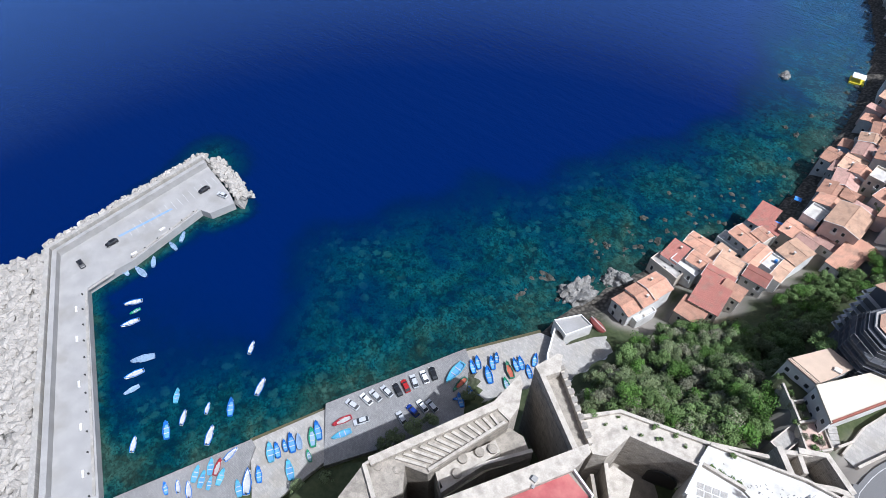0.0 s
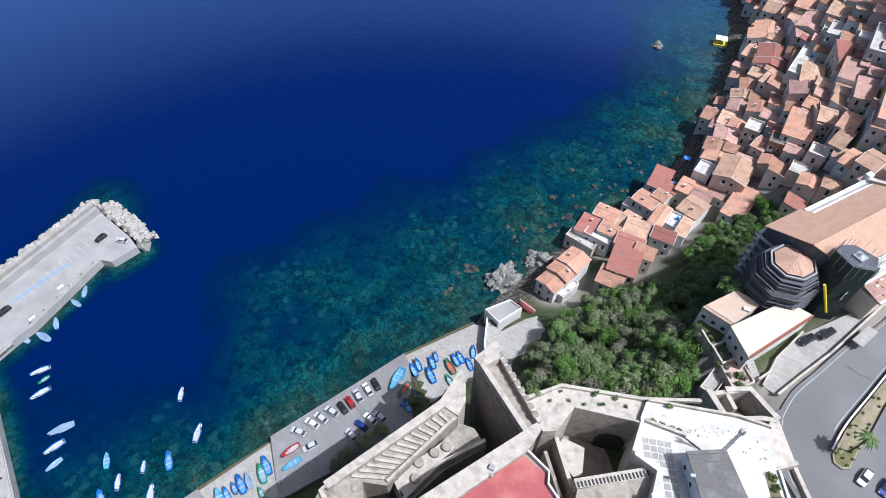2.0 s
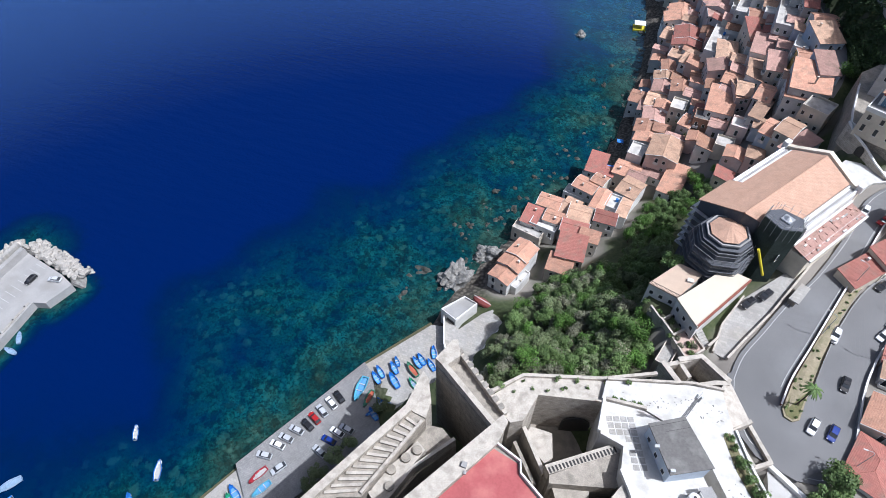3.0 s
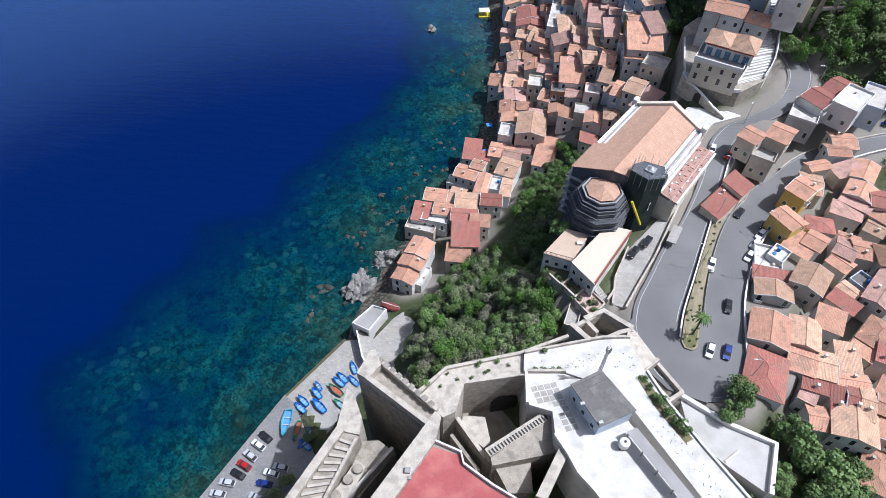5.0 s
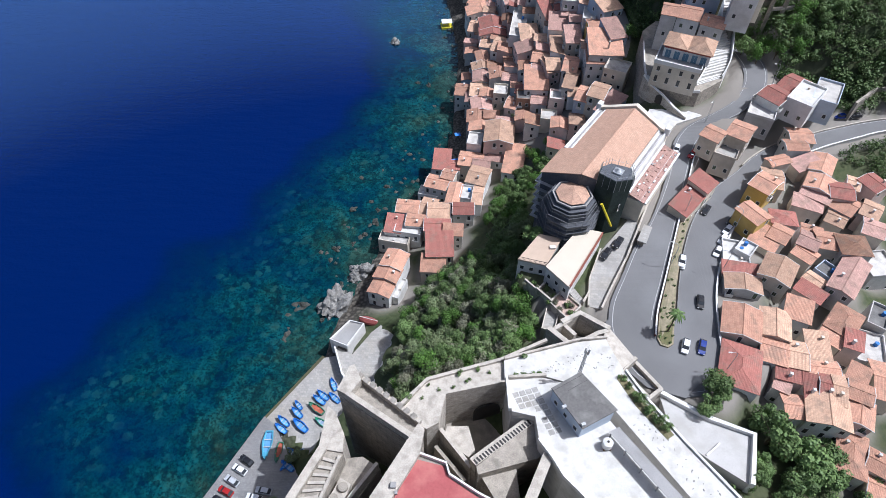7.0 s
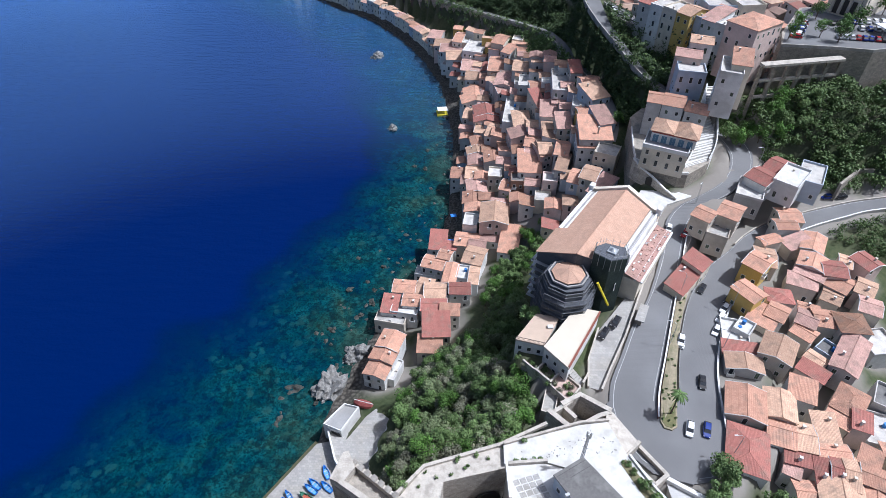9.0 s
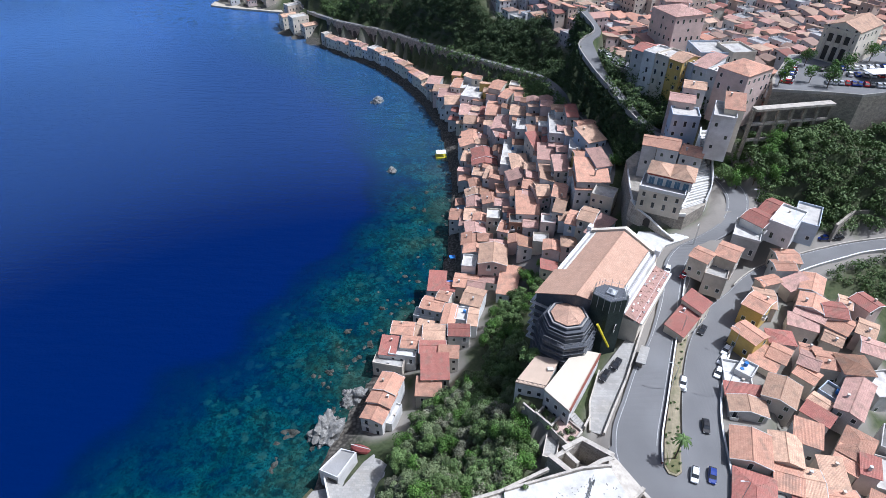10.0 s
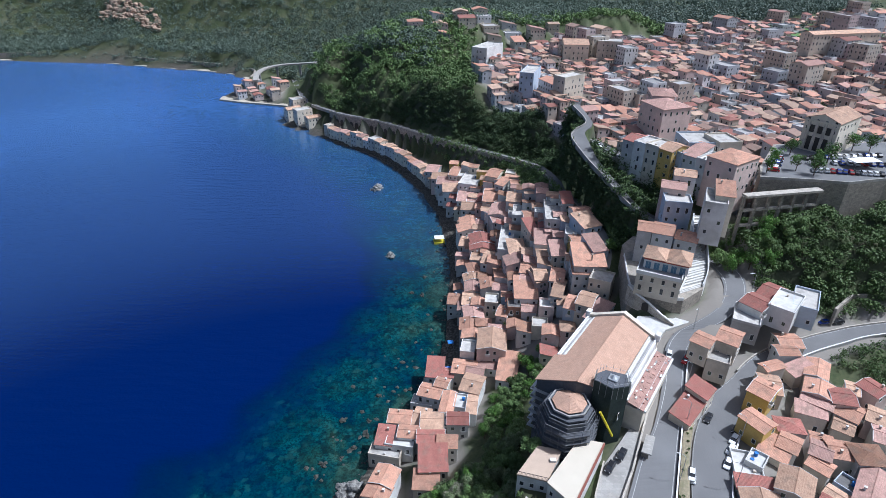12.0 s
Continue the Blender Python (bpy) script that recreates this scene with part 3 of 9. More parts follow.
def times_node(a, c):
    m = nd.new("ShaderNodeMath")
    m.operation = "MULTIPLY"
    ln.new(a, m.inputs[0])
    ln.new(c, m.inputs[1])
    return m.outputs[0]


# the shelf's edge is ragged
SHELF = times_node(depth.outputs["Fac"], range_node(noise_node(0.045, 8, 0.68, 0.3).outputs[0], 0.34, 0.66, 0.55, 1.4))
DEEP = (0.0006, 0.0086, 0.066)
body = ramp_node(SHELF, [(0.0, DEEP), (0.10, (0.0005, 0.0086, 0.046)), (0.32, (0.0009, 0.0175, 0.046)), (0.60, (0.0025, 0.034, 0.044)), (0.85, (0.007, 0.041, 0.038)), (1.0, (0.015, 0.046, 0.039))])
sand = ramp_node(SHELF, [(0.0, DEEP), (0.15, (0.0006, 0.011, 0.050)), (0.40, (0.002, 0.029, 0.054)), (0.65, (0.007, 0.068, 0.078)), (0.9, (0.022, 0.080, 0.068)), (1.0, (0.036, 0.084, 0.066))])
rocks = ramp_node(SHELF, [(0.0, DEEP), (0.25, (0.0004, 0.0078, 0.036)), (0.6, (0.001, 0.012, 0.022)), (0.9, (0.005, 0.016, 0.016)), (1.0, (0.010, 0.020, 0.017))])
p1 = range_node(noise_node(0.085, 10, 0.72, 0.4).outputs[0], 0.49, 0.62, 0, 0.9)
p2 = range_node(noise_node(0.19, 9, 0.70, 0.3).outputs[0], 0.52, 0.62, 0, 0.8)
p3 = range_node(noise_node(1.3, 4, 0.7).outputs[0], 0.47, 0.60, 0, 0.8)
stones = nd.new("ShaderNodeTexVoronoi")
stones.inputs["Scale"].default_value = 0.42
ln.new(ge.outputs["Position"], stones.inputs["Vector"])
p4 = range_node(stones.outputs["Distance"], 0.40, 0.18, 0, 0.95)
p5 = range_node(noise_node(0.06, 6, 0.7).outputs[0], 0.48, 0.60)
p6 = range_node(noise_node(0.035, 7, 0.65, 0.5).outputs[0], 0.44, 0.56)


# sky reflection and haze painted as pale blue into the far sea's colour
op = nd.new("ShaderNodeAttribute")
op.attribute_name = "far_sheen"
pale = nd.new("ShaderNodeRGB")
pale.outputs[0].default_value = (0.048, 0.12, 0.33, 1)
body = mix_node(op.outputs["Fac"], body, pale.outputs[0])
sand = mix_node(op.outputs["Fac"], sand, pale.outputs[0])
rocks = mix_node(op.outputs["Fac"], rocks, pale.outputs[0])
# stones and weed beds of the bottom, told apart one by one
wob = nd.new("ShaderNodeVectorMath")
wob.operation = "MULTIPLY_ADD"
wob.inputs[1].default_value = (5.0, 5.0, 5.0)
ln.new(noise_node(0.30, 6, 0.7).outputs["Color"], wob.inputs[0])
ln.new(ge.outputs["Position"], wob.inputs[2])
bed = nd.new("ShaderNodeTexVoronoi")
bed.inputs["Scale"].default_value = 0.62
bed.feature, bed.inputs["Smoothness"].default_value = "SMOOTH_F1", 0.45
ln.new(wob.outputs[0], bed.inputs["Vector"])
tone = nd.new("ShaderNodeSeparateColor")
ln.new(bed.outputs["Color"], tone.inputs[0])
pick = range_node(tone.outputs[0], 0.48, 0.72, 0, 0.75)
weed = range_node(tone.outputs[1], 0.55, 0.78, 0, 0.65)
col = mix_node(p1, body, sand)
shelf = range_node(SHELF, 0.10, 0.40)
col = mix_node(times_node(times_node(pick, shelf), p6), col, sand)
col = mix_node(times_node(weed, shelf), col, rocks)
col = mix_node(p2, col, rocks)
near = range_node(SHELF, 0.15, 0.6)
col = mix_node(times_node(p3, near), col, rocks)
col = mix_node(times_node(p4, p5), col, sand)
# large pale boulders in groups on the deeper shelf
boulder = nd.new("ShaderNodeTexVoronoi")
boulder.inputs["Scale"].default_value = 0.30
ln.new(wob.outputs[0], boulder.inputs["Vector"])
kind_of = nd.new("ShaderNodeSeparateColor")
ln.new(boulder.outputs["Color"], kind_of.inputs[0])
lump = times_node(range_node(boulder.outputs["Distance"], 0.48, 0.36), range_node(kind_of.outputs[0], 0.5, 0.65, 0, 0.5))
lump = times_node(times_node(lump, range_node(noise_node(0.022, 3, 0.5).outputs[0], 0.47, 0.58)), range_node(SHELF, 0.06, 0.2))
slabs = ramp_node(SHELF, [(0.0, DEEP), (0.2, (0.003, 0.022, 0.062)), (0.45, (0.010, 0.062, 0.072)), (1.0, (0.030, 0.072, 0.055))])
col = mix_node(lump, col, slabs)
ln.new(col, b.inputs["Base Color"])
lw = nd.new("ShaderNodeLayerWeight")
ln.new(range_node(lw.outputs["Facing"], 0.44, 0.78, 0.03, 1.0), b.inputs["Specular IOR Level"])
w1, w2 = noise_node(0.9, 3), noise_node(0.5, 4)
vm = nd.new("ShaderNodeVectorMath")
vm.operation = "MULTIPLY"
vm.inputs[1].default_value = (0.16, 0.6, 1.0)
ln.new(ge.outputs["Position"], vm.inputs[0])
ln.new(vm.outputs[0], w2.inputs["Vector"])
am = nd.new("ShaderNodeMath")
am.operation = "MULTIPLY_ADD"
am.inputs[1].default_value = 2.5
ln.new(w2.outputs[0], am.inputs[0])
ln.new(w1.outputs[0], am.inputs[2])
bp = nd.new("ShaderNodeBump")
bp.inputs["Strength"].default_value, bp.inputs["Distance"].default_value = 0.42, 0.3
ln.new(am.outputs[0], bp.inputs["Height"])
ln.new(bp.outputs[0], b.inputs["Normal"])
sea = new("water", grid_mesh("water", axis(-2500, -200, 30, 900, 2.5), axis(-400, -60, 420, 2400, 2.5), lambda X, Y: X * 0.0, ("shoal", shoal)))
at = sea.data.attributes.new("far_sheen", "FLOAT", "POINT")
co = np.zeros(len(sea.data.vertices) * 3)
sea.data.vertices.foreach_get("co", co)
# weight of the painted sheen, growing with distance from the harbour
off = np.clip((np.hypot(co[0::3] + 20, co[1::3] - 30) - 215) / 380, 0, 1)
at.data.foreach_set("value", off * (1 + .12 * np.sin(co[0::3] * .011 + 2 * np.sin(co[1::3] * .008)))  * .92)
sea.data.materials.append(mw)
tagged(sea, "deep blue sea turning turquoise over rocks and sand near the shore", "sea", kind="structure")


# ---- road surfaces ----
def road_mesh(name, rb, label, material=None, thick=1.2, lift=0.0):
    bm = bmesh.new()
    rows = []
    for p, q in rb:
        rows.append([bm.verts.new((p.x, p.y, p.z + lift)), bm.verts.new((q.x, q.y, q.z + lift)), bm.verts.new((q.x, q.y, q.z - thick)), bm.verts.new((p.x, p.y, p.z - thick))])
    for r, s in zip(rows, rows[1:]):
        for k in range(4):
            bm.faces.new((r[k], s[k], s[(k + 1) % 4], r[(k + 1) % 4]))
    bmesh.ops.recalc_face_normals(bm, faces=bm.faces[:])
    return solid(name, bm, material or M_ASPHALT, label, "road", kind="structure")


def road_line(rb, side, inset, label="worn white line painted on the road", width=0.14, dash=0, a=0, z=None, lift=0.012):
    """A painted line at a distance from one edge of the road."""
    bm = bmesh.new()
    pts = []
    for p, q in rb[a:z]:
        d = (q - p).normalized() if side == 0 else (p - q).normalized()
        o = p if side == 0 else q
        pts.append((o + d * inset, o + d * (inset + width)))
    for i, (r, s) in enumerate(zip(pts, pts[1:])):
        if dash and i % dash:
            continue
        bm.faces.new([bm.verts.new(v + Vector((0, 0, lift))) for v in (r[0], s[0], s[1], r[1])])
    bmesh.ops.recalc_face_normals(bm, faces=bm.faces[:])
    bmesh.ops.solidify(bm, geom=bm.faces[:], thickness=-0.008)
    return solid("road_marking", bm, M_LINE, label, "road marking", kind="structure")


RA, RB, RC, RD, RE = RIBBONS
road_mesh("road", RA, "grey asphalt road climbing from the hairpin past the church")
road_mesh("road", RB[4:], "grey asphalt hairpin road curving down beside the tiled houses", lift=0.004)
road_mesh("road", RC, "pale grey winding road down the wooded gully")
road_mesh("road", RD, "grey road along the edge of the upper town")
road_mesh("road", RE, "narrow grey coast road above the fishing village")
road_line(RA, 0, 0.9)
road_line(RA, 1, 0.7, a=3)
road_line(RB, 0, 1.0)
road_line(RB, 1, 0.5, a=5)

bm = bmesh.new()
prism(bm, [(38.0, 79.4), (38.3, 72), (40.4, 66.6), (44.4, 62.2), (52.2, 59.8), (57, 64), (55.4, 78), (50.4, 80), (45, 84)], 36.6, 37.985)
solid("road_apron", bm, M_ASPHALT, "worn grey asphalt of the hairpin bend", "road", kind="structure")

# ---- mole ----
mole = thing("harbour_mole", "pale concrete breakwater mole with a parking deck and sea wall", "breakwater", kind="structure")
bm = bmesh.new()
prism(bm, MOLE_IN + MOLE_OUT, -6, 3.0)
part("deck", bm, M_CONC, mole)
bm = bmesh.new()
wall_line(bm, [(-171.9, 67.5), (-172.9, 10.2), (-102, -29.5), (-74, -47)], 2.9, 5.6, 1.6)
part("sea_wall", bm, M_CONC, mole)
bm = bmesh.new()
wall_line(bm, [(-173.9, 68), (-174.8, 9.3), (-103.3, -31.2), (-75, -49)], 2.5, 6.6, 1.5)
part("sea_wall", bm, M_PAVE, mole)
bm = bmesh.new()
wall_line(bm, [(-92.6 - 1, -21.2 - .6), (-152.6, 8.7)], 2.9, 3.25, 0.7)
wall_line(bm, [(-152.7, 9.4), (-152.6, 18.3)], 2.9, 3.25, 0.7)
wall_line(bm, [(-153.6, 25), (-155.7, 52)], 2.9, 3.25, 0.7)
part("kerb", bm, M_PAVE, mole, "pale stone kerb along the quay edge")

M_BLUELINE = mat("faded_blue_paint", (0.13, 0.26, 0.46), (0.26, 0.32, 0.40), rough=0.7, bump=0, scale=1.5)
bm = bmesh.new()
prism(bm, [(-165.9, 27.6), (-164.9, 27.6), (-162.3, 46.4), (-163.2, 46.4)], 2.99, 3.012)
part("painted_strip", bm, M_BLUELINE, mole, "faded blue painted strip")
bm0 = bmesh.new()
prism(bm0, [(-2.3, -.07), (2.3, -.07), (2.3, .07), (-2.3, .07)], 0, .012)
bay_me = mesh("bay_line", bm0, M_LINE)
for k in range(15):
    part("bay_line", bay_me, None, mole, m=pose(-164.6 + .1 * k, 31 + k * 2.4, 3.0, 0, 0, -8))
bm0 = bmesh.new()
rod(bm0, (0, 0, 0), (0, 0, .45), .2, .16, n=8)
rod(bm0, (0, 0, .4), (0, 0, .5), .28, .26, n=8)
bol_me = mesh("bollard", bm0, M_DARK)
for (ax, ay), (bx, by), n in (((-94, -22), (-152, 8), 12), ((-153.3, 26), (-155.2, 51), 6), ((-80, -28), (-92, -22), 3)):
    for k in range(n):
        t = k / max(1, n - 1)
        part("bollard", bol_me, None, mole, m=pose(ax + (bx - ax) * t - .4, ay + (by - ay) * t - .6, 3.0))
bm0 = bmesh.new()
box(bm0, -1.0, -.3, 0, 1.0, .3, .5, bev=.05)
bench_me = mesh("bench", bm0, M_TRIM)
for x, y, r in ((-148, 4.6, -26), (-138, -.6, -26), (-124, -7.6, -26), (-112, -13.6, -26), (-100, -19.6, -26), (-156.4, 40, 86), (-154.2, 28, 86)):
    part("bench", bench_me, None, mole, m=pose(x - .6, y - 1.2, 3.0, 0, 0, r))

# ---- harbour quays and slipway ----
bm = bmesh.new()
prism(bm, [(-68.2, 31.9), (-49.6, 70.2), (-46.2, 67.9), (-36, 52), (-56, 20)], -4, 2.5)
solid("quay", bm, M_COBBLE, "grey cobbled quay used as a car park", "quay", kind="structure")
bm = bmesh.new()
prism(bm, [(-98, -36), (-76, 12.5), (-73.7, 11.9), (-64, -4), (-80, -40)], -4, 2.0)
solid("quay", bm, M_COBBLE, "grey cobbled quay with beached boats", "quay", kind="structure")
bm = bmesh.new()
prism(bm, [(-76, 12), (-67.2, 31.5), (-56, 26), (-60, 0)], lambda x, y: -3, lambda x, y: 1.4 + 0.05 * (x + 70))
solid("slipway", bm, M_PAVE, "pale concrete slipway with boats hauled up", "slipway", kind="structure")
bm = bmesh.new()
prism(bm, [(-49.4, 70), (-46.2, 67), (-37, 58), (-24, 78), (-31, 90), (-36, 89)], -3, lambda x, y: 1.6 + 0.06 * (x + 45))
solid("slipway", bm, M_PAVE, "pale slabs of the boat slipway below the castle", "slipway", kind="structure")

bm = bmesh.new()
prism(bm, [(-77.2, 12.4), (-68.2, 32), (-66.4, 31.2), (-75.2, 11.8)], -3, lambda x, y: .35 + .1 * math.sin(x * 2 + y))
solid("slipway_edge", bm, mat("weedy_stone", (0.10, 0.085, 0.045), (0.06, 0.06, 0.03), rough=0.6, scale=1.2, fine=5), "brown weed-covered stones at the foot of the slipway", "slipway", kind="structure")
bm = bmesh.new()
prism(bm, [(-50.6, 70.4), (-37, 91), (-34.6, 89), (-47, 69)], -3, lambda x, y: .4 + .12 * math.sin(x * 2 + y))
solid("slipway_edge", bm, bpy.data.materials["weedy_stone"], "brown weed-covered stones at the foot of the slipway", "slipway", kind="structure")
# far beach
bm = bmesh.new()
prism(bm, [(-221.7, 577.1), (-195.4, 567.4), (-172.0, 561.9), (-145.8, 554.7), (-147.4, 568.8), (-176.4, 578.4), (-199.8, 582.0), (-222.1, 590.0)], -3, 1.5)
solid("beach", bm, M_SAND, "pale sandy beach at the far end of the bay", "beach", kind="structure")


# ---- houses ----
def uvbox(bm, face, o, ax, ay):
    uv = bm.loops.layers.uv.verify()
    for l in face.loops:
        d = l.vert.co - o
        l[uv].uv = (d.dot(ax), d.dot(ay))


def slab(bm, quad, thick):
    """A sloping roof slab over four points (eave, eave, ridge, ridge), with tile directions stored."""
    q = [Vector(p) for p in quad]
    n = (q[1] - q[0]).cross(q[-1] - q[0]).normalized()
    if n.z < 0:
        n = -n
    top = [bm.verts.new(p + n * thick) for p in q]
    bot = [bm.verts.new(p) for p in q]
    ax = (q[1] - q[0]).normalized()
    ay = n.cross(ax)
    k = len(q)
    fs = [bm.faces.new(top), bm.faces.new(bot[::-1])]
    fs += [bm.faces.new((bot[i], bot[(i + 1) % k], top[(i + 1) % k], top[i])) for i in range(k)]
    bmesh.ops.recalc_face_normals(bm, faces=fs)
    for f in fs:
        uvbox(bm, f, q[0], ax, ay)


M_TANK = mat("blue_plastic", (0.04, 0.18, 0.48), (0.03, 0.14, 0.40), rough=0.5, bump=0)
WINS = {}


def window_mesh(key):
    """Shared window and door shapes: a recessed pane in a frame with a sill, or shutters."""
    if key in WINS:
        return WINS[key]
    kind, w, h = key
    bm = bmesh.new()
    box(bm, -w / 2 - .12, -.06, -h / 2 - .12, w / 2 + .12, .05, -h / 2)
    box(bm, -w / 2 - .12, -.04, h / 2, w / 2 + .12, .05, h / 2 + .12)
    for s in (-1, 1):
        box(bm, s * (w / 2 + .06) - .06, -.04, -h / 2, s * (w / 2 + .06) + .06, .05, h / 2)
    fr = mesh("window_frame", bm, M_TRIM)
    bm = bmesh.new()
    if kind == "shut":
        for s in (-1, 1):
            box(bm, s * w / 4 - w / 4 + .02, -.03, -h / 2, s * w / 4 + w / 4 - .02, .03, h / 2)
    else:
        box(bm, -w / 2, -.012, -h / 2, w / 2, .02, h / 2)
    pn = mesh("pane", bm, {"shut": M_SHUT, "glass": M_GLASS, "door": M_WOOD}[kind])
    WINS[key] = (fr, pn)
    return WINS[key]


RND = random.Random(7)


def facade(parent, x0, y0, x1, y1, z0, z1, floor=3.0, gap=2.6, door=False, rnd=None, lite=False):
    """Windows in rows on the wall from (x0, y0) to (x1, y1); the outside is to the right of that way."""
    rnd = rnd or RND
    L = math.hypot(x1 - x0, y1 - y0)
    ang = math.atan2(y1 - y0, x1 - x0)
    n = max(1, int(L / gap))
    rows = max(1, int((z1 - z0) / floor))
    if L < 1.8:
        return
    for r in range(rows):
        zc = z1 - (rows - r) * (z1 - z0) / rows + min(1.75, (z1 - z0) / rows * 0.55)
        for i in range(n):
            if rnd.random() < 0.22:
                continue
            s = (i + 0.5) / n * L + rnd.uniform(-.2, .2)
            m = Matrix.Translation((x0 + math.cos(ang) * s, y0 + math.sin(ang) * s, zc)) @ Matrix.Rotation(ang, 4, "Z")
            dr = door and r == 0 and i == n // 2
            tall = rnd.random() < 0.3
            key = ("door", 1.0, 2.1) if dr else (rnd.choice(("shut", "glass", "glass")), 0.9, 2.0 if tall else 1.25)
            if dr:
                m = Matrix.Translation((0, 0, z0 + 1.1 - zc)) @ m
            fr, pn = window_mesh(key)
            if lite:
                part("window", lite_window(key), None, parent, m=m)
                continue
            w = part("door" if dr else "window", fr, None, parent, m=m)
            part("door_leaf" if dr else "pane", pn, None, w)
            if tall and r and rnd.random() < 0.6:
                part("balcony", balcony_mesh(), None, w, m=Matrix.Translation((0, 0, -1.05)))


def lite_window(key):
    """The same window in one mesh, for houses far off."""
    k2 = ("lite", *key)
    if k2 not in WINS:
        kind, w, h = key
        bm = bmesh.new()
        box(bm, -w / 2 - .1, -.03, -h / 2 - .1, w / 2 + .1, .05, h / 2 + .1)
        n = len(bm.faces)
        box(bm, -w / 2, -.05, -h / 2, w / 2, .02, h / 2)
        for i, f in enumerate(bm.faces):
            f.material_index = int(i >= n)
        WINS[k2] = mesh("window", bm, (M_TRIM, {"shut": M_SHUT, "glass": M_GLASS, "door": M_WOOD}[kind]))
    return WINS[k2]


def balcony_mesh():
    if "bal" not in WINS:
        bm = bmesh.new()
        u = [(-.9, .02, -.12), (.9, .02, -.12), (.9, -.85, -.12), (-.9, -.85, -.12)]
        v0 = [bm.verts.new(p) for p in u]
        v1 = [bm.verts.new((p[0], p[1], .92)) for p in u]
        v2 = [bm.verts.new(p) for p in ((-.83, .02, .92), (.83, .02, .92), (.83, -.78, .92), (-.83, -.78, .92))]
        v3 = [bm.verts.new((p.co.x, p.co.y, 0)) for p in v2]
        bm.faces.new(v0)
        bm.faces.new(v3)
        for k in range(4):
            n = (k + 1) % 4
            for lo, hi in ((v0, v1), (v1, v2), (v2, v3)):
                bm.faces.new((lo[k], lo[n], hi[n], hi[k]))
        bmesh.ops.recalc_face_normals(bm, faces=bm.faces[:])
        WINS["bal"] = mesh("balcony", bm, M_TRIM)
    return WINS["bal"]


ROOF_WORDS = ["orange terracotta", "dark red tiled", "pinkish tiled", "pale tan tiled", "brown tiled"]
WALL_WORDS = ["white plastered", "cream plastered", "pink plastered", "grey rendered", "tan plastered", "yellow plastered", "pale blue plastered", "bare brick"]


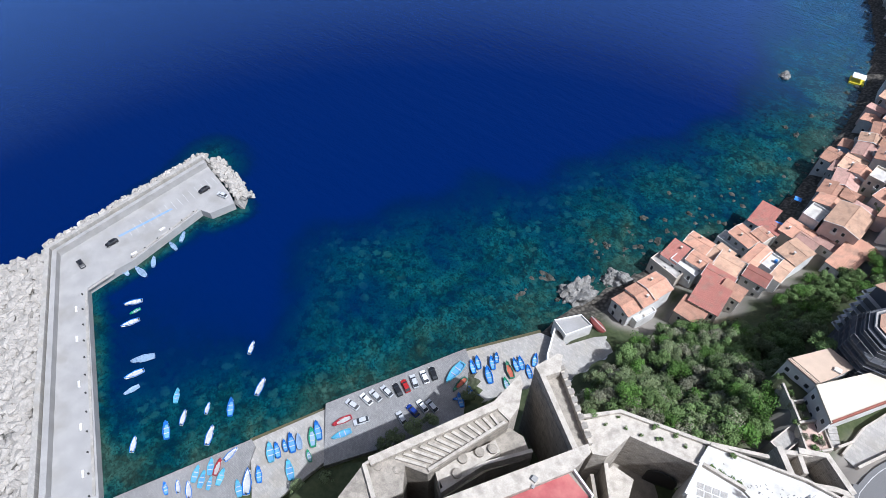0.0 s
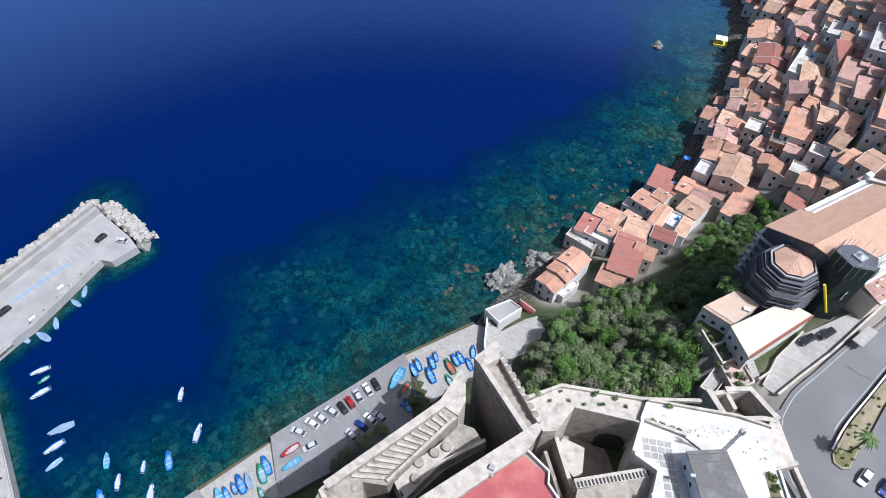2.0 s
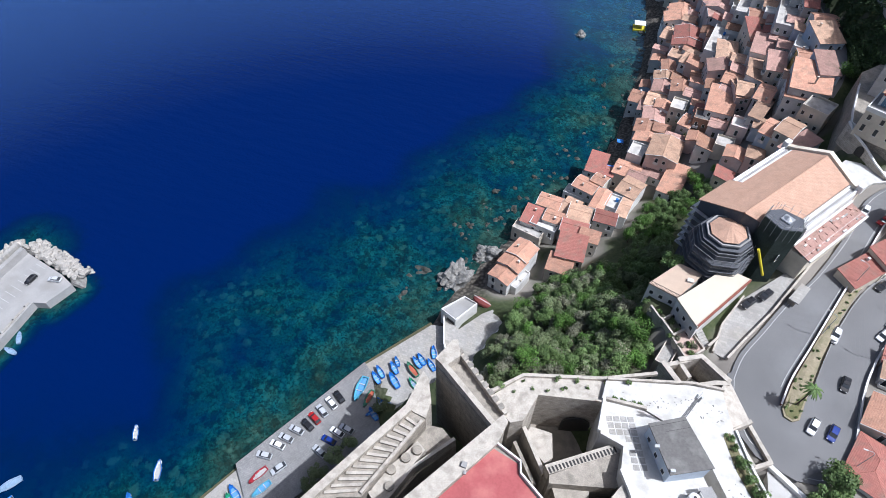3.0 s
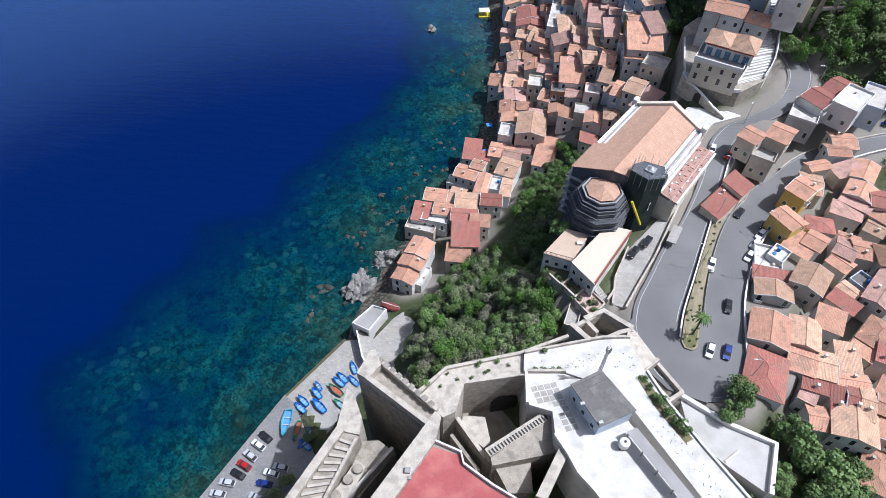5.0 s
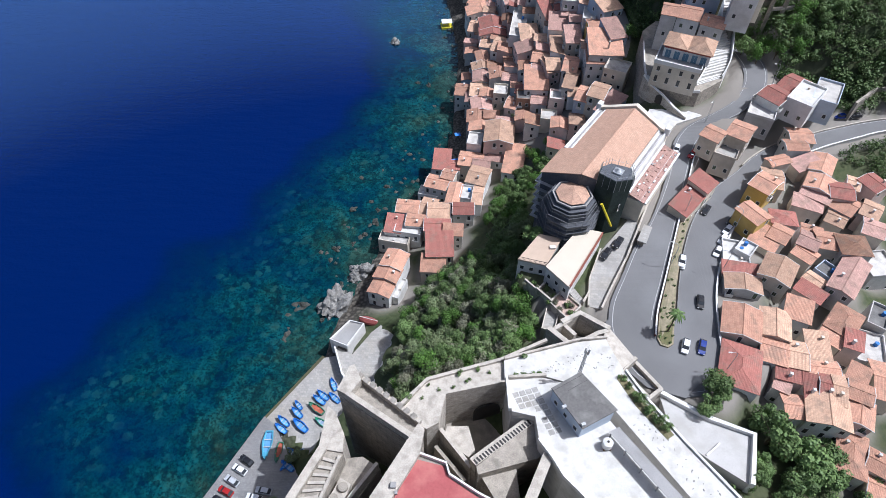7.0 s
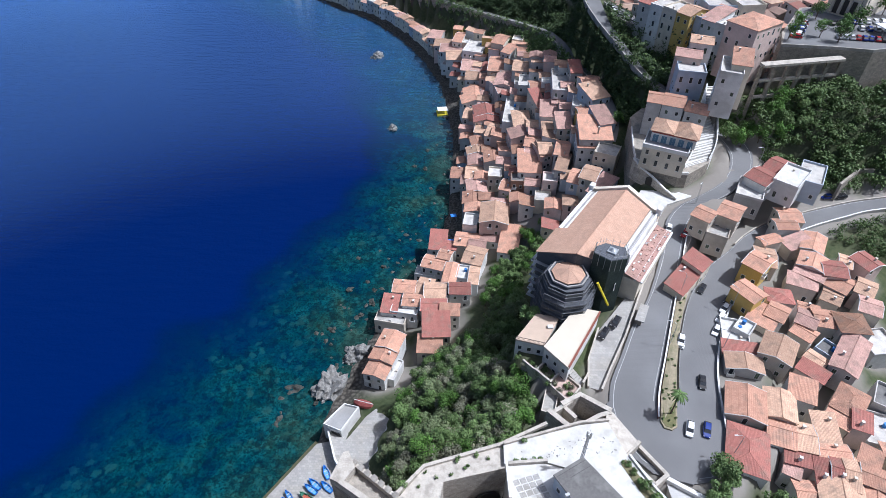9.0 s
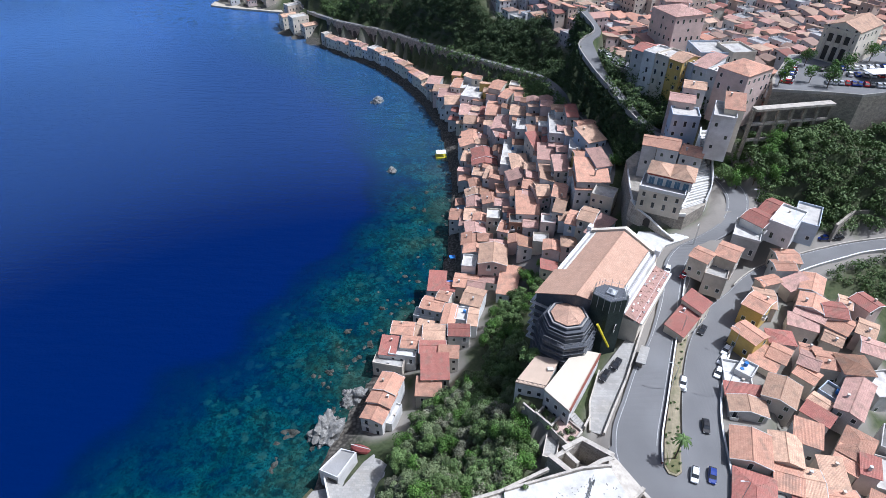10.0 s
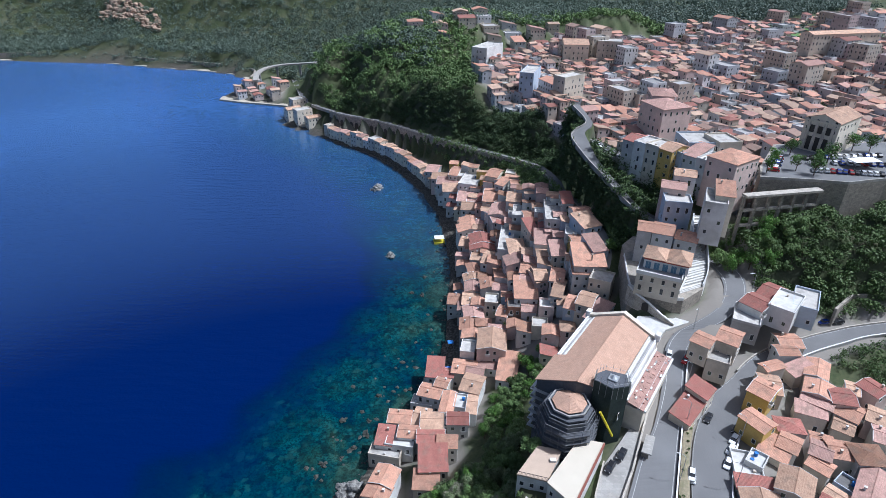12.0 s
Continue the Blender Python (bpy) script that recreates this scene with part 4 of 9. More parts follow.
def house(x, y, z, w, d, h, rot, roof="g", rc=0, wc=0, rise=None, base=None, note="", wins=2, group="village houses", ov=0.3, terrace=M_FLAT, chim=None):
    """A house with its eaves at height z: w along the ridge, d across it, walls h high. roof: g gable, s single slope, h hip, f flat with parapet."""
    rnd = random.Random(int(x * 131 + y * 17) & 0xffff)
    if wins > 1:
        w, d = w * 1.07, d * 1.07
    ob = thing("house", f"{WALL_WORDS[wc]} house with a {'flat screed' if roof == 'f' else ROOF_WORDS[rc]} roof{' ' + note if note else ''}", "house", pose(x, y, z, 0, 0, rot), group)
    a, c = w / 2, d / 2
    KN.append((x, y, z - h + 0.8, 9.0))
    rise = (rise if rise is not None else (0.26 * d / 2 if roof in "gh" else 0.2 * d if roof == "s" else 0.0))
    bm = bmesh.new()
    if roof == "g":
        prof = [(-c, -h), (c, -h), (c, 0), (0, rise), (-c, 0)]
    elif roof == "s":
        prof = [(-c, -h), (c, -h), (c, rise), (-c, 0)]
    else:
        prof = [(-c, -h), (c, -h), (c, 0), (-c, 0)]
    e0 = [bm.verts.new((-a, p, q)) for p, q in prof]
    e1 = [bm.verts.new((a, p, q)) for p, q in prof]
    n = len(prof)
    bm.faces.new(e0)
    bm.faces.new(e1[::-1])
    for i in range(n):
        bm.faces.new((e0[i], e1[i], e1[(i + 1) % n], e0[(i + 1) % n]))
    bmesh.ops.recalc_face_normals(bm, faces=bm.faces[:])
    part("wall", bm, WALLS[wc], ob)
    bm = bmesh.new()
    if roof == "g":
        k = rise / c
        for s in (-1, 1):
            slab(bm, [(-a - ov, s * (c + ov), -ov * k), (a + ov, s * (c + ov), -ov * k), (a + ov, 0, rise), (-a - ov, 0, rise)], 0.16)
        rod(bm, (-a - ov, 0, rise + .14), (a + ov, 0, rise + .14), .14, n=6)
    elif roof == "s":
        k = rise / d
        slab(bm, [(-a - ov, -c - ov, -ov * k), (a + ov, -c - ov, -ov * k), (a + ov, c + ov, rise + ov * k), (-a - ov, c + ov, rise + ov * k)], 0.16)
    elif roof == "h":
        k = rise / c
        r = max(a - c, 0.05)
        A, C = a + ov, c + ov
        z0 = -ov * k
        slab(bm, [(-A, -C, z0), (A, -C, z0), (r, 0, rise), (-r, 0, rise)], 0.15)
        slab(bm, [(A, C, z0), (-A, C, z0), (-r, 0, rise), (r, 0, rise)], 0.15)
        slab(bm, [(A, -C, z0), (A, C, z0), (r, 0, rise)], 0.15)
        slab(bm, [(-A, C, z0), (-A, -C, z0), (-r, 0, rise)], 0.15)
    else:
        box(bm, -a + .2, -c + .2, -.05, a - .2, c - .2, .12)
        pb = bmesh.new()
        for q in ((-a, -c, a, -c + .22), (-a, c - .22, a, c), (-a, -c + .22, -a + .22, c - .22), (a - .22, -c + .22, a, c - .22)):
            box(pb, q[0], q[1], -.02, q[2], q[3], .85)
        part("parapet", pb, WALLS[wc], ob)
    part("roof" if roof != "f" else "terrace", bm, ROOFS[rc] if roof != "f" else terrace, ob)
    if wins:
        lt, hh = wins == 1, min(h - 1, 7 if wins > 1 else 12)
        # the walls that look towards the water and the castle side
        for x0, y0, x1, y1, nx, ny in ((-a, -c, a, -c, 0, -1), (-a, c, -a, -c, -1, 0), (a, -c, a, c, 1, 0), (a, c, -a, c, 0, 1)):
            q = Matrix.Rotation(radians(rot), 3, "Z") @ Vector((nx, ny, 0))
            if q.y < 0.35 and q.x < 0.8:
                facade(ob, x0, y0, x1, y1, -hh, -.3 + (rise * .5 if nx and roof == "g" else 0), rnd=rnd, lite=lt, gap=2.6 if not lt else 3.0)
    if wins > 1 and roof == "g" and rnd.random() < .45:
        k = rise / c
        for sx in (-a - ov, a + ov):
            vb = bmesh.new()
            for s in (-1, 1):
                rod(vb, (sx, s * (c + ov), .12 - ov * k), (sx, -s * .04, rise + .14), .11, n=4)
            part("verge", vb, M_TRIM, ob)
    if wins > 1 and roof == "f" and rnd.random() < .6:
        vb = bmesh.new()
        rod(vb, (a * .4, c * .3, .1), (a * .4, c * .3, 1.25), .5, n=12)
        part("water_tank", vb, M_TANK, ob, "blue plastic water tank")
    if (chim if chim is not None else rnd.random() < 0.35):
        bm = bmesh.new()
        cx, cy = rnd.uniform(-.6, .6) * a, rnd.choice((-.5, .5)) * c
        box(bm, cx - .25, cy - .25, -.3, cx + .25, cy + .25, rise + .7)
        box(bm, cx - .33, cy - .33, rise + .7, cx + .33, cy + .33, rise + .8)
        part("chimney", bm, WALLS[rnd.choice((0, 3, 4))], ob)
    return ob


# ---- fishing village on the shore ----
house(-16.9, 121.0, 9.8, 6.6, 6.8, 9.3, 71, "g", 0, 0, wins=2, group="fishing village houses")
house(-18.7, 115.8, 9.2, 5.2, 7.2, 8.7, 71, "g", 0, 0, wins=2, group="fishing village houses")
house(-20.4, 110.6, 8.2, 5.0, 6.6, 7.7, 71, "g", 0, 0, wins=2, group="fishing village houses")
house(-15.2, 112.6, 5.2, 8.0, 2.6, 5.0, 71, "f", 0, 0, wins=0, group="fishing village houses", terrace=M_WHITE)
house(-13.3, 136.4, 8, 8.7, 5.2, 7.5, -10, "f", 0, 0, wins=2, group="fishing village houses", terrace=M_WHITE)
house(-10.7, 138.9, 9.5, 6.4, 4.9, 8.5, -5, "g", 0, 0, wins=2, group="fishing village houses")
house(-18.4, 138.1, 8, 5.1, 6.8, 7.5, -7, "s", 1, 0, wins=2, group="fishing village houses")
house(-18.0, 133.6, 6, 9.6, 4.5, 5.5, -12, "f", 0, 4, wins=2, group="fishing village houses")
house(-2.6, 126.7, 10.5, 8.2, 8.6, 8.5, 2, "s", 1, 4, wins=2, group="fishing village houses")
house(1.8, 133.0, 11, 6.0, 4.2, 8.5, -3, "s", 0, 0, wins=2, group="fishing village houses")
house(-3.5, 135.9, 10.5, 8.1, 5.0, 8.5, -0, "g", 1, 4, wins=2, group="fishing village houses")
house(-4.5, 120.4, 8.5, 7.2, 6.0, 8, -2, "s", 0, 4, wins=2, group="fishing village houses")
house(-14.2, 147.6, 7.5, 7.2, 5.7, 7, -5, "g", 0, 3, wins=2, group="fishing village houses")
house(-6.9, 147.6, 7.5, 5.0, 7.7, 7, -14, "g", 3, 3, wins=2, group="fishing village houses")
house(-3.2, 143.6, 9.5, 7.0, 7.5, 8.5, -1, "g", 3, 0, wins=2, group="fishing village houses")
house(-3.9, 159.2, 8.5, 7.5, 6.2, 8, -17, "g", 0, 0, wins=2, group="fishing village houses")
house(0.1, 162.4, 9.5, 4.4, 4.6, 8.5, -19, "g", 0, 1, wins=2, group="fishing village houses")
house(-6.9, 158.1, 4.5, 7.3, 4.5, 4, -12, "f", 0, 0, wins=2, group="fishing village houses", terrace=M_WHITE)
house(-2.5, 171.7, 8, 6.0, 8.9, 7.5, -4, "s", 1, 0, wins=2, group="fishing village houses")
house(2.6, 169.4, 8, 3.4, 4.6, 7.5, -9, "g", 1, 0, wins=2, group="fishing village houses")
house(8.4, 171.2, 9.5, 8.3, 7.3, 8.5, -9, "g", 0, 4, wins=2, group="fishing village houses")
house(12.4, 169.1, 9.5, 6.0, 8.7, 8.5, -13, "g", 2, 4, wins=2, group="fishing village houses")
house(11.0, 161.0, 10.5, 6.8, 8.8, 8.5, -19, "g", 3, 0, wins=2, group="fishing village houses")
house(2.1, 152.4, 9.5, 10.0, 4.3, 8.5, 80, "g", 0, 0, wins=2, group="fishing village houses")
house(6.5, 153.2, 9, 4.1, 6.4, 8.5, -10, "f", 0, 0, wins=2, group="fishing village houses", terrace=M_WHITE)
house(10.5, 151.1, 10, 3.2, 8.4, 8.5, -8, "g", 3, 0, wins=2, group="fishing village houses")
house(5.3, 143.4, 11, 6.6, 5.2, 8.5, -1, "g", 1, 0, wins=2, group="fishing village houses")
house(19.0, 179.7, 15.8, 11.6, 10.1, 11, 84, "g", 3, 2, wins=2, group="fishing village houses")
house(19.3, 174.3, 9.5, 8.0, 8.1, 8.5, -12, "s", 2, 0, wins=2, group="fishing village houses")
house(24.4, 169.2, 10.5, 6.7, 12.9, 8.5, -12, "s", 0, 0, wins=2, group="fishing village houses")
house(30.7, 175.3, 11.5, 7.4, 8.3, 8.5, -8, "g", 3, 4, wins=2, group="fishing village houses")
house(11.2, 194.8, 11.8, 7.4, 7.7, 10, 88, "g", 0, 3, wins=2, group="fishing village houses")
house(12.6, 186.9, 12.5, 5.3, 9.1, 10.5, 83, "g", 0, 3, wins=2, group="fishing village houses")
house(10.0, 179.8, 12.0, 5.2, 6.9, 9, -9, "f", 0, 0, wins=2, group="fishing village houses")
house(12.9, 202.8, 12.2, 8.2, 7.6, 10, 93, "g", 2, 2, wins=2, group="fishing village houses")
house(5.7, 216.6, 9.5, 6.0, 7.9, 10, -6, "g", 0, 3, wins=2, group="fishing village houses")
house(12.2, 213.3, 12.0, 6.6, 9.0, 11, -5, "g", 3, 0, wins=2, group="fishing village houses")
house(13.4, 222.3, 12.8, 9.0, 6.6, 10, 88, "g", 2, 0, wins=2, group="fishing village houses")
house(13.7, 229.4, 13.0, 5.3, 8.1, 10, 96, "g", 3, 3, wins=2, group="fishing village houses")
house(14.2, 236.8, 13.2, 8.3, 5.1, 11, 97, "g", 0, 0, wins=2, group="fishing village houses")
house(20.5, 218.0, 16.8, 7.6, 7.5, 11, 91, "g", 0, 3, wins=2, group="fishing village houses")
house(20.7, 206.2, 16.5, 5.2, 6.7, 11, -7, "f", 4, 1, wins=2, group="fishing village houses")
house(24.6, 195.2, 18.2, 4.1, 7.2, 11, -19, "g", 0, 3, wins=2, group="fishing village houses")
house(30.0, 195.2, 21.5, 7.5, 6.0, 11, -4, "f", 0, 7, wins=2, group="fishing village houses", terrace=M_GREY)
house(33.7, 201.9, 24.2, 8.6, 12.3, 11, -3, "s", 0, 0, wins=2, group="fishing village houses")
house(35.5, 208.0, 26.0, 5.7, 6.7, 11, -10, "g", 2, 0, wins=2, group="fishing village houses")
house(38.7, 206.4, 28.2, 3.9, 9.9, 11, 13, "g", 3, 2, wins=2, group="fishing village houses")
house(45.7, 199.4, 33.0, 5.0, 10.0, 11, -15, "g", 0, 3, wins=2, group="fishing village houses")
house(45.0, 191.5, 31.8, 3.9, 11.9, 11, -19, "g", 3, 3, wins=2, group="fishing village houses")
house(52.3, 177.5, 36.2, 5.4, 8.7, 11, -27, "g", 3, 1, wins=2, group="fishing village houses")
house(55.1, 170.4, 35.0, 5.6, 10.6, 11, -41, "s", 2, 6, wins=2, group="fishing village houses")
house(47.7, 179.8, 33.2, 4.0, 8.8, 11, -23, "g", 0, 6, wins=2, group="fishing village houses")
house(14.7, 276.9, 14.2, 8.2, 13.7, 11, 97, "g", 0, 0, wins=2, group="fishing village houses")
house(14.7, 284.9, 14.2, 7.8, 11.1, 11, 92, "g", 0, 1, wins=2, group="fishing village houses")
house(19.2, 260.3, 16.5, 9.9, 10.9, 11, 95, "g", 1, 2, wins=2, group="fishing village houses")
house(19.1, 253.2, 16.2, 7.2, 11.3, 11, 91, "g", 1, 2, wins=2, group="fishing village houses")
house(11.8, 265.5, 12.2, 5.2, 10.0, 11, -12, "g", 3, 3, wins=2, group="fishing village houses")
house(16.3, 247.0, 14.2, 4.6, 7.6, 10.5, -12, "g", 3, 3, wins=2, group="fishing village houses")
house(22.3, 238.7, 18.0, 6.1, 11.0, 11, -18, "g", 3, 0, wins=2, group="fishing village houses")
house(30.1, 246.7, 24.0, 6.1, 23.1, 11, -9, "f", 0, 0, wins=2, group="fishing village houses")
house(33.4, 235.5, 26.0, 13.5, 7.2, 11, 91, "h", 3, 1, wins=2, group="fishing village houses")
house(33.0, 224.5, 25.0, 7.9, 10.9, 11, 98, "g", 2, 2, wins=2, group="fishing village houses")
house(37.3, 213.6, 27.2, 8.2, 7.7, 11, -12, "g", 0, 0, wins=2, group="fishing village houses")
house(39.9, 206.8, 29.0, 5.0, 10.1, 11, 1, "g", 3, 2, wins=2, group="fishing village houses")
house(29.4, 276.6, 24.8, 13.3, 9.4, 11, 77, "g", 2, 3, wins=2, group="fishing village houses")
house(27.2, 273.1, 23.0, 7.4, 12.3, 11, 16, "g", 2, 3, wins=2, group="fishing village houses")
house(41.4, 251.8, 33.5, 6.4, 10.5, 11, 1, "g", 0, 3, wins=2, group="fishing village houses")
house(37.7, 261.7, 31.2, 6.6, 11.0, 11, -9, "f", 0, 0, wins=2, group="fishing village houses")
house(40.6, 240.9, 32.0, 4.3, 12.6, 11, 15, "s", 1, 4, wins=2, group="fishing village houses")
house(44.4, 227.5, 34.2, 8.3, 10.1, 11, -6, "s", 2, 0, wins=2, group="fishing village houses")
house(47.7, 214.7, 35.8, 5.7, 9.4, 11, 1, "s", 2, 4, wins=2, group="fishing village houses")
house(54.9, 211.8, 41.2, 4.9, 12.1, 11, 1, "g", 0, 5, wins=2, group="fishing village houses")
house(54.1, 221.0, 41.5, 4.5, 8.4, 11, -11, "f", 0, 0, wins=2, group="fishing village houses", terrace=M_WHITE)
house(59.8, 221.3, 45.8, 8.0, 10.0, 11, 23, "s", 3, 6, wins=2, group="fishing village houses")
house(59.7, 231.6, 46.2, 7.4, 7.5, 11, 9, "g", 0, 0, wins=2, group="fishing village houses")
house(55.6, 243.6, 46.0, 4.6, 8.7, 11, 1, "s", 1, 3, wins=2, group="fishing village houses")
house(56.4, 198.5, 41.5, 11.3, 13.0, 11, -3, "s", 0, 3, wins=2, group="fishing village houses")
house(53.2, 195.8, 38.5, 6.4, 9.4, 11, -3, "s", 0, 0, wins=2, group="fishing village houses")
house(59.5, 186.9, 39.8, 7.6, 7.4, 11, -26, "f", 0, 1, wins=2, group="fishing village houses")
house(60.0, 204.4, 44.0, 5.9, 10.3, 11, 14, "s", 2, 6, wins=2, group="fishing village houses")
house(50.6, 241.7, 41.0, 8.6, 19.3, 11, -6, "f", 0, 3, wins=2, group="fishing village houses")
house(34.9, 304.7, 29.5, 4.9, 14.0, 11, -36, "g", 0, 3, wins=2, group="fishing village houses")
house(16.6, 329.7, 20.0, 10.6, 17.6, 11, -16, "f", 0, 0, wins=2, group="fishing village houses")
house(15.5, 302.1, 15.5, 9.5, 11.3, 11, -7, "g", 3, 0, wins=2, group="fishing village houses")
house(26.7, 299.5, 23.2, 7.7, 17.0, 11, -9, "g", 0, 3, wins=2, group="fishing village houses")
house(36.7, 279.4, 31.2, 6.9, 11.7, 11, -10, "g", 3, 0, wins=2, group="fishing village houses")
house(30.3, 320.5, 28.0, 6.7, 12.6, 11, -27, "g", 0, 1, wins=2, group="fishing village houses")
house(13.8, 314.7, 15.8, 9.7, 14.9, 11, -7, "g", 2, 0, wins=2, group="fishing village houses")
house(6.9, 331.6, 14.2, 13.8, 13.0, 11, 1, "g", 3, 0, wins=2, group="fishing village houses")
house(3.0, 342.4, 14.0, 12.5, 12.5, 11, -6, "g", 2, 0, wins=2, group="fishing village houses")
house(-1.6, 351.2, 13.5, 10.4, 11.2, 11, -8, "g", 3, 2, wins=2, group="fishing village houses")
house(-6.6, 363.5, 13.8, 7.6, 12.5, 11, -13, "g", 2, 3, wins=2, group="fishing village houses")
house(8.1, 347.2, 18.5, 5.2, 14.3, 11, -18, "g", 0, 0, wins=2, group="fishing village houses")

# ---- houses below the hairpin road ----
house(88.2, 122.4, 44, 5.4, 7.3, 7, -47, "g", 0, 5, wins=2, group="houses below the road", note="beside, the, road")
house(81.8, 111.6, 43, 6.7, 5.3, 7, -58, "g", 0, 5, wins=2, group="houses below the road")
house(92.3, 126.6, 42, 5.1, 7.7, 7, -17, "g", 3, 4, wins=2, group="houses below the road")
house(96.0, 133.3, 43, 6.1, 3.3, 7, 18, "g", 0, 4, wins=2, group="houses below the road")
house(104.9, 134.2, 41, 4.9, 7.0, 7, -73, "s", 2, 4, wins=2, group="houses below the road")
house(103.8, 140.5, 43, 5.9, 4.6, 7, -1, "g", 0, 0, wins=2, group="houses below the road")
house(106.7, 145.1, 43, 6.3, 6.5, 7, -3, "g", 0, 4, wins=2, group="houses below the road")
house(109.4, 133.2, 42, 8.3, 5.5, 7, 57, "g", 0, 4, wins=2, group="houses below the road")
house(105.2, 124.6, 42, 6.4, 6.8, 7, 56, "g", 0, 2, wins=2, group="houses below the road")
house(103.3, 121.3, 41, 7.2, 4.4, 7, -39, "s", 2, 4, wins=2, group="houses below the road")
house(100.1, 118.5, 40, 7.1, 4.1, 7, -24, "s", 2, 4, wins=2, group="houses below the road")
house(91.5, 113.0, 40, 6.2, 4.9, 7, -10, "h", 1, 2, wins=2, group="houses below the road")
house(109.8, 121.9, 42, 5.7, 6.3, 7, -12, "g", 1, 2, wins=2, group="houses below the road")
house(115.7, 126.1, 41, 2.9, 5.4, 7, -27, "g", 3, 2, wins=2, group="houses below the road")
house(110.6, 118.2, 40, 5.3, 6.9, 7, -46, "g", 0, 0, wins=2, group="houses below the road")
house(106.7, 113.9, 39, 4.4, 5.2, 7, -37, "g", 3, 4, wins=2, group="houses below the road")
house(120.9, 125.2, 42, 5.8, 5.8, 7, -65, "g", 1, 2, wins=2, group="houses below the road")
house(84.6, 105.9, 39, 6.5, 6.5, 7, -40, "s", 0, 1, wins=2, group="houses below the road")
house(88.5, 107.0, 40, 4.5, 6.1, 7, -40, "g", 0, 0, wins=2, group="houses below the road")
house(75.6, 101.6, 38, 6.3, 7.6, 7, -14, "f", 0, 0, wins=2, group="houses below the road", terrace=M_WHITE)
house(78.2, 102.3, 39, 4.9, 3.9, 7, 48, "f", 0, 0, wins=2, group="houses below the road", terrace=M_WHITE)
house(82.9, 93.8, 41, 7.7, 7.0, 7, 55, "g", 3, 4, wins=2, group="houses below the road")
house(73.6, 90.3, 39.5, 4.5, 8.0, 7, 77, "g", 3, 3, wins=2, group="houses below the road")
house(74.3, 94.9, 39, 8.0, 3.7, 7, -11, "s", 1, 4, wins=2, group="houses below the road")
house(69.7, 79.0, 39.5, 8.4, 8.0, 7, 70, "g", 0, 4, wins=2, group="houses below the road")
house(77.7, 78.8, 39, 7.5, 6.2, 7, 71, "g", 3, 4, wins=2, group="houses below the road")
house(84.5, 82.8, 39, 5.5, 5.7, 7, -24, "s", 0, 0, wins=2, group="houses below the road")
house(90.4, 89.1, 38, 6.2, 3.5, 7, -47, "s", 1, 2, wins=2, group="houses below the road")
house(92.6, 92.5, 38.5, 4.4, 3.7, 7, -52, "g", 3, 0, wins=2, group="houses below the road")
house(97.3, 95.9, 38, 4.5, 4.5, 7, -53, "f", 0, 6, wins=2, group="houses below the road", terrace=M_GREY)
house(100.8, 93.0, 40, 13.0, 5.7, 7, 49, "g", 2, 3, wins=2, group="houses below the road")
house(105.4, 102.4, 41, 6.9, 6.3, 7, -6, "h", 4, 3, wins=2, group="houses below the road")
house(93.3, 100.9, 39, 4.9, 4.6, 7, -49, "g", 0, 4, wins=2, group="houses below the road")
house(95.3, 104.7, 40, 4.5, 5.6, 7, -35, "g", 2, 4, wins=2, group="houses below the road")
house(100.1, 104.8, 40, 5.5, 5.9, 7, -13, "g", 0, 1, wins=2, group="houses below the road")
house(98.1, 109.1, 39, 4.9, 3.8, 7, -23, "g", 0, 0, wins=2, group="houses below the road")
house(95.3, 80.7, 38, 8.3, 5.8, 7, 47, "h", 0, 4, wins=2, group="houses below the road")
house(91.6, 77.2, 37, 5.0, 5.2, 7, -44, "s", 0, 4, wins=2, group="houses below the road")
house(104.8, 82.7, 37, 4.0, 7.1, 7, -35, "f", 0, 3, wins=2, group="houses below the road", terrace=M_GREY)
house(113.2, 100.1, 36, 7.7, 7.8, 7, -82, "f", 0, 3, wins=2, group="houses below the road")
house(114.4, 109.4, 40, 4.8, 6.0, 7, -29, "g", 2, 4, wins=2, group="houses below the road")
house(117.0, 116.5, 40, 4.3, 6.5, 7, -38, "g", 3, 2, wins=2, group="houses below the road")
house(66.2, 67.7, 38.5, 10.7, 7.9, 7, 68, "h", 1, 0, wins=2, group="houses below the road")
house(75.5, 72.5, 38, 5.4, 7.1, 7, -19, "g", 0, 0, wins=2, group="houses below the road")
house(80.0, 71.2, 38, 4.4, 6.7, 7, -14, "g", 3, 0, wins=2, group="houses below the road")
house(71.2, 75.6, 37, 4.4, 2.7, 7, -25, "s", 2, 0, wins=2, group="houses below the road")
house(86.2, 73.5, 37, 4.8, 7.1, 7, -7, "s", 3, 4, wins=2, group="houses below the road")
house(77.9, 66.8, 37, 6.1, 3.8, 7, -17, "s", 1, 2, wins=2, group="houses below the road")
house(75.7, 64.9, 36, 3.1, 3.9, 7, -30, "s", 2, 0, wins=2, group="houses below the road")
house(85.5, 68.2, 37, 6.5, 3.8, 7, -7, "g", 0, 1, wins=2, group="houses below the road")
house(84.6, 63.9, 37, 2.6, 6.5, 7, -19, "g", 1, 4, wins=2, group="houses below the road")
house(87.0, 63.2, 37, 2.4, 7.6, 7, -18, "g", 3, 4, wins=2, group="houses below the road")
house(82.9, 58.1, 36.5, 6.9, 8.2, 7, 73, "g", 3, 0, wins=2, group="houses below the road")
house(77.2, 59.4, 35.5, 5.4, 5.1, 7, -7, "g", 0, 0, wins=2, group="houses below the road")
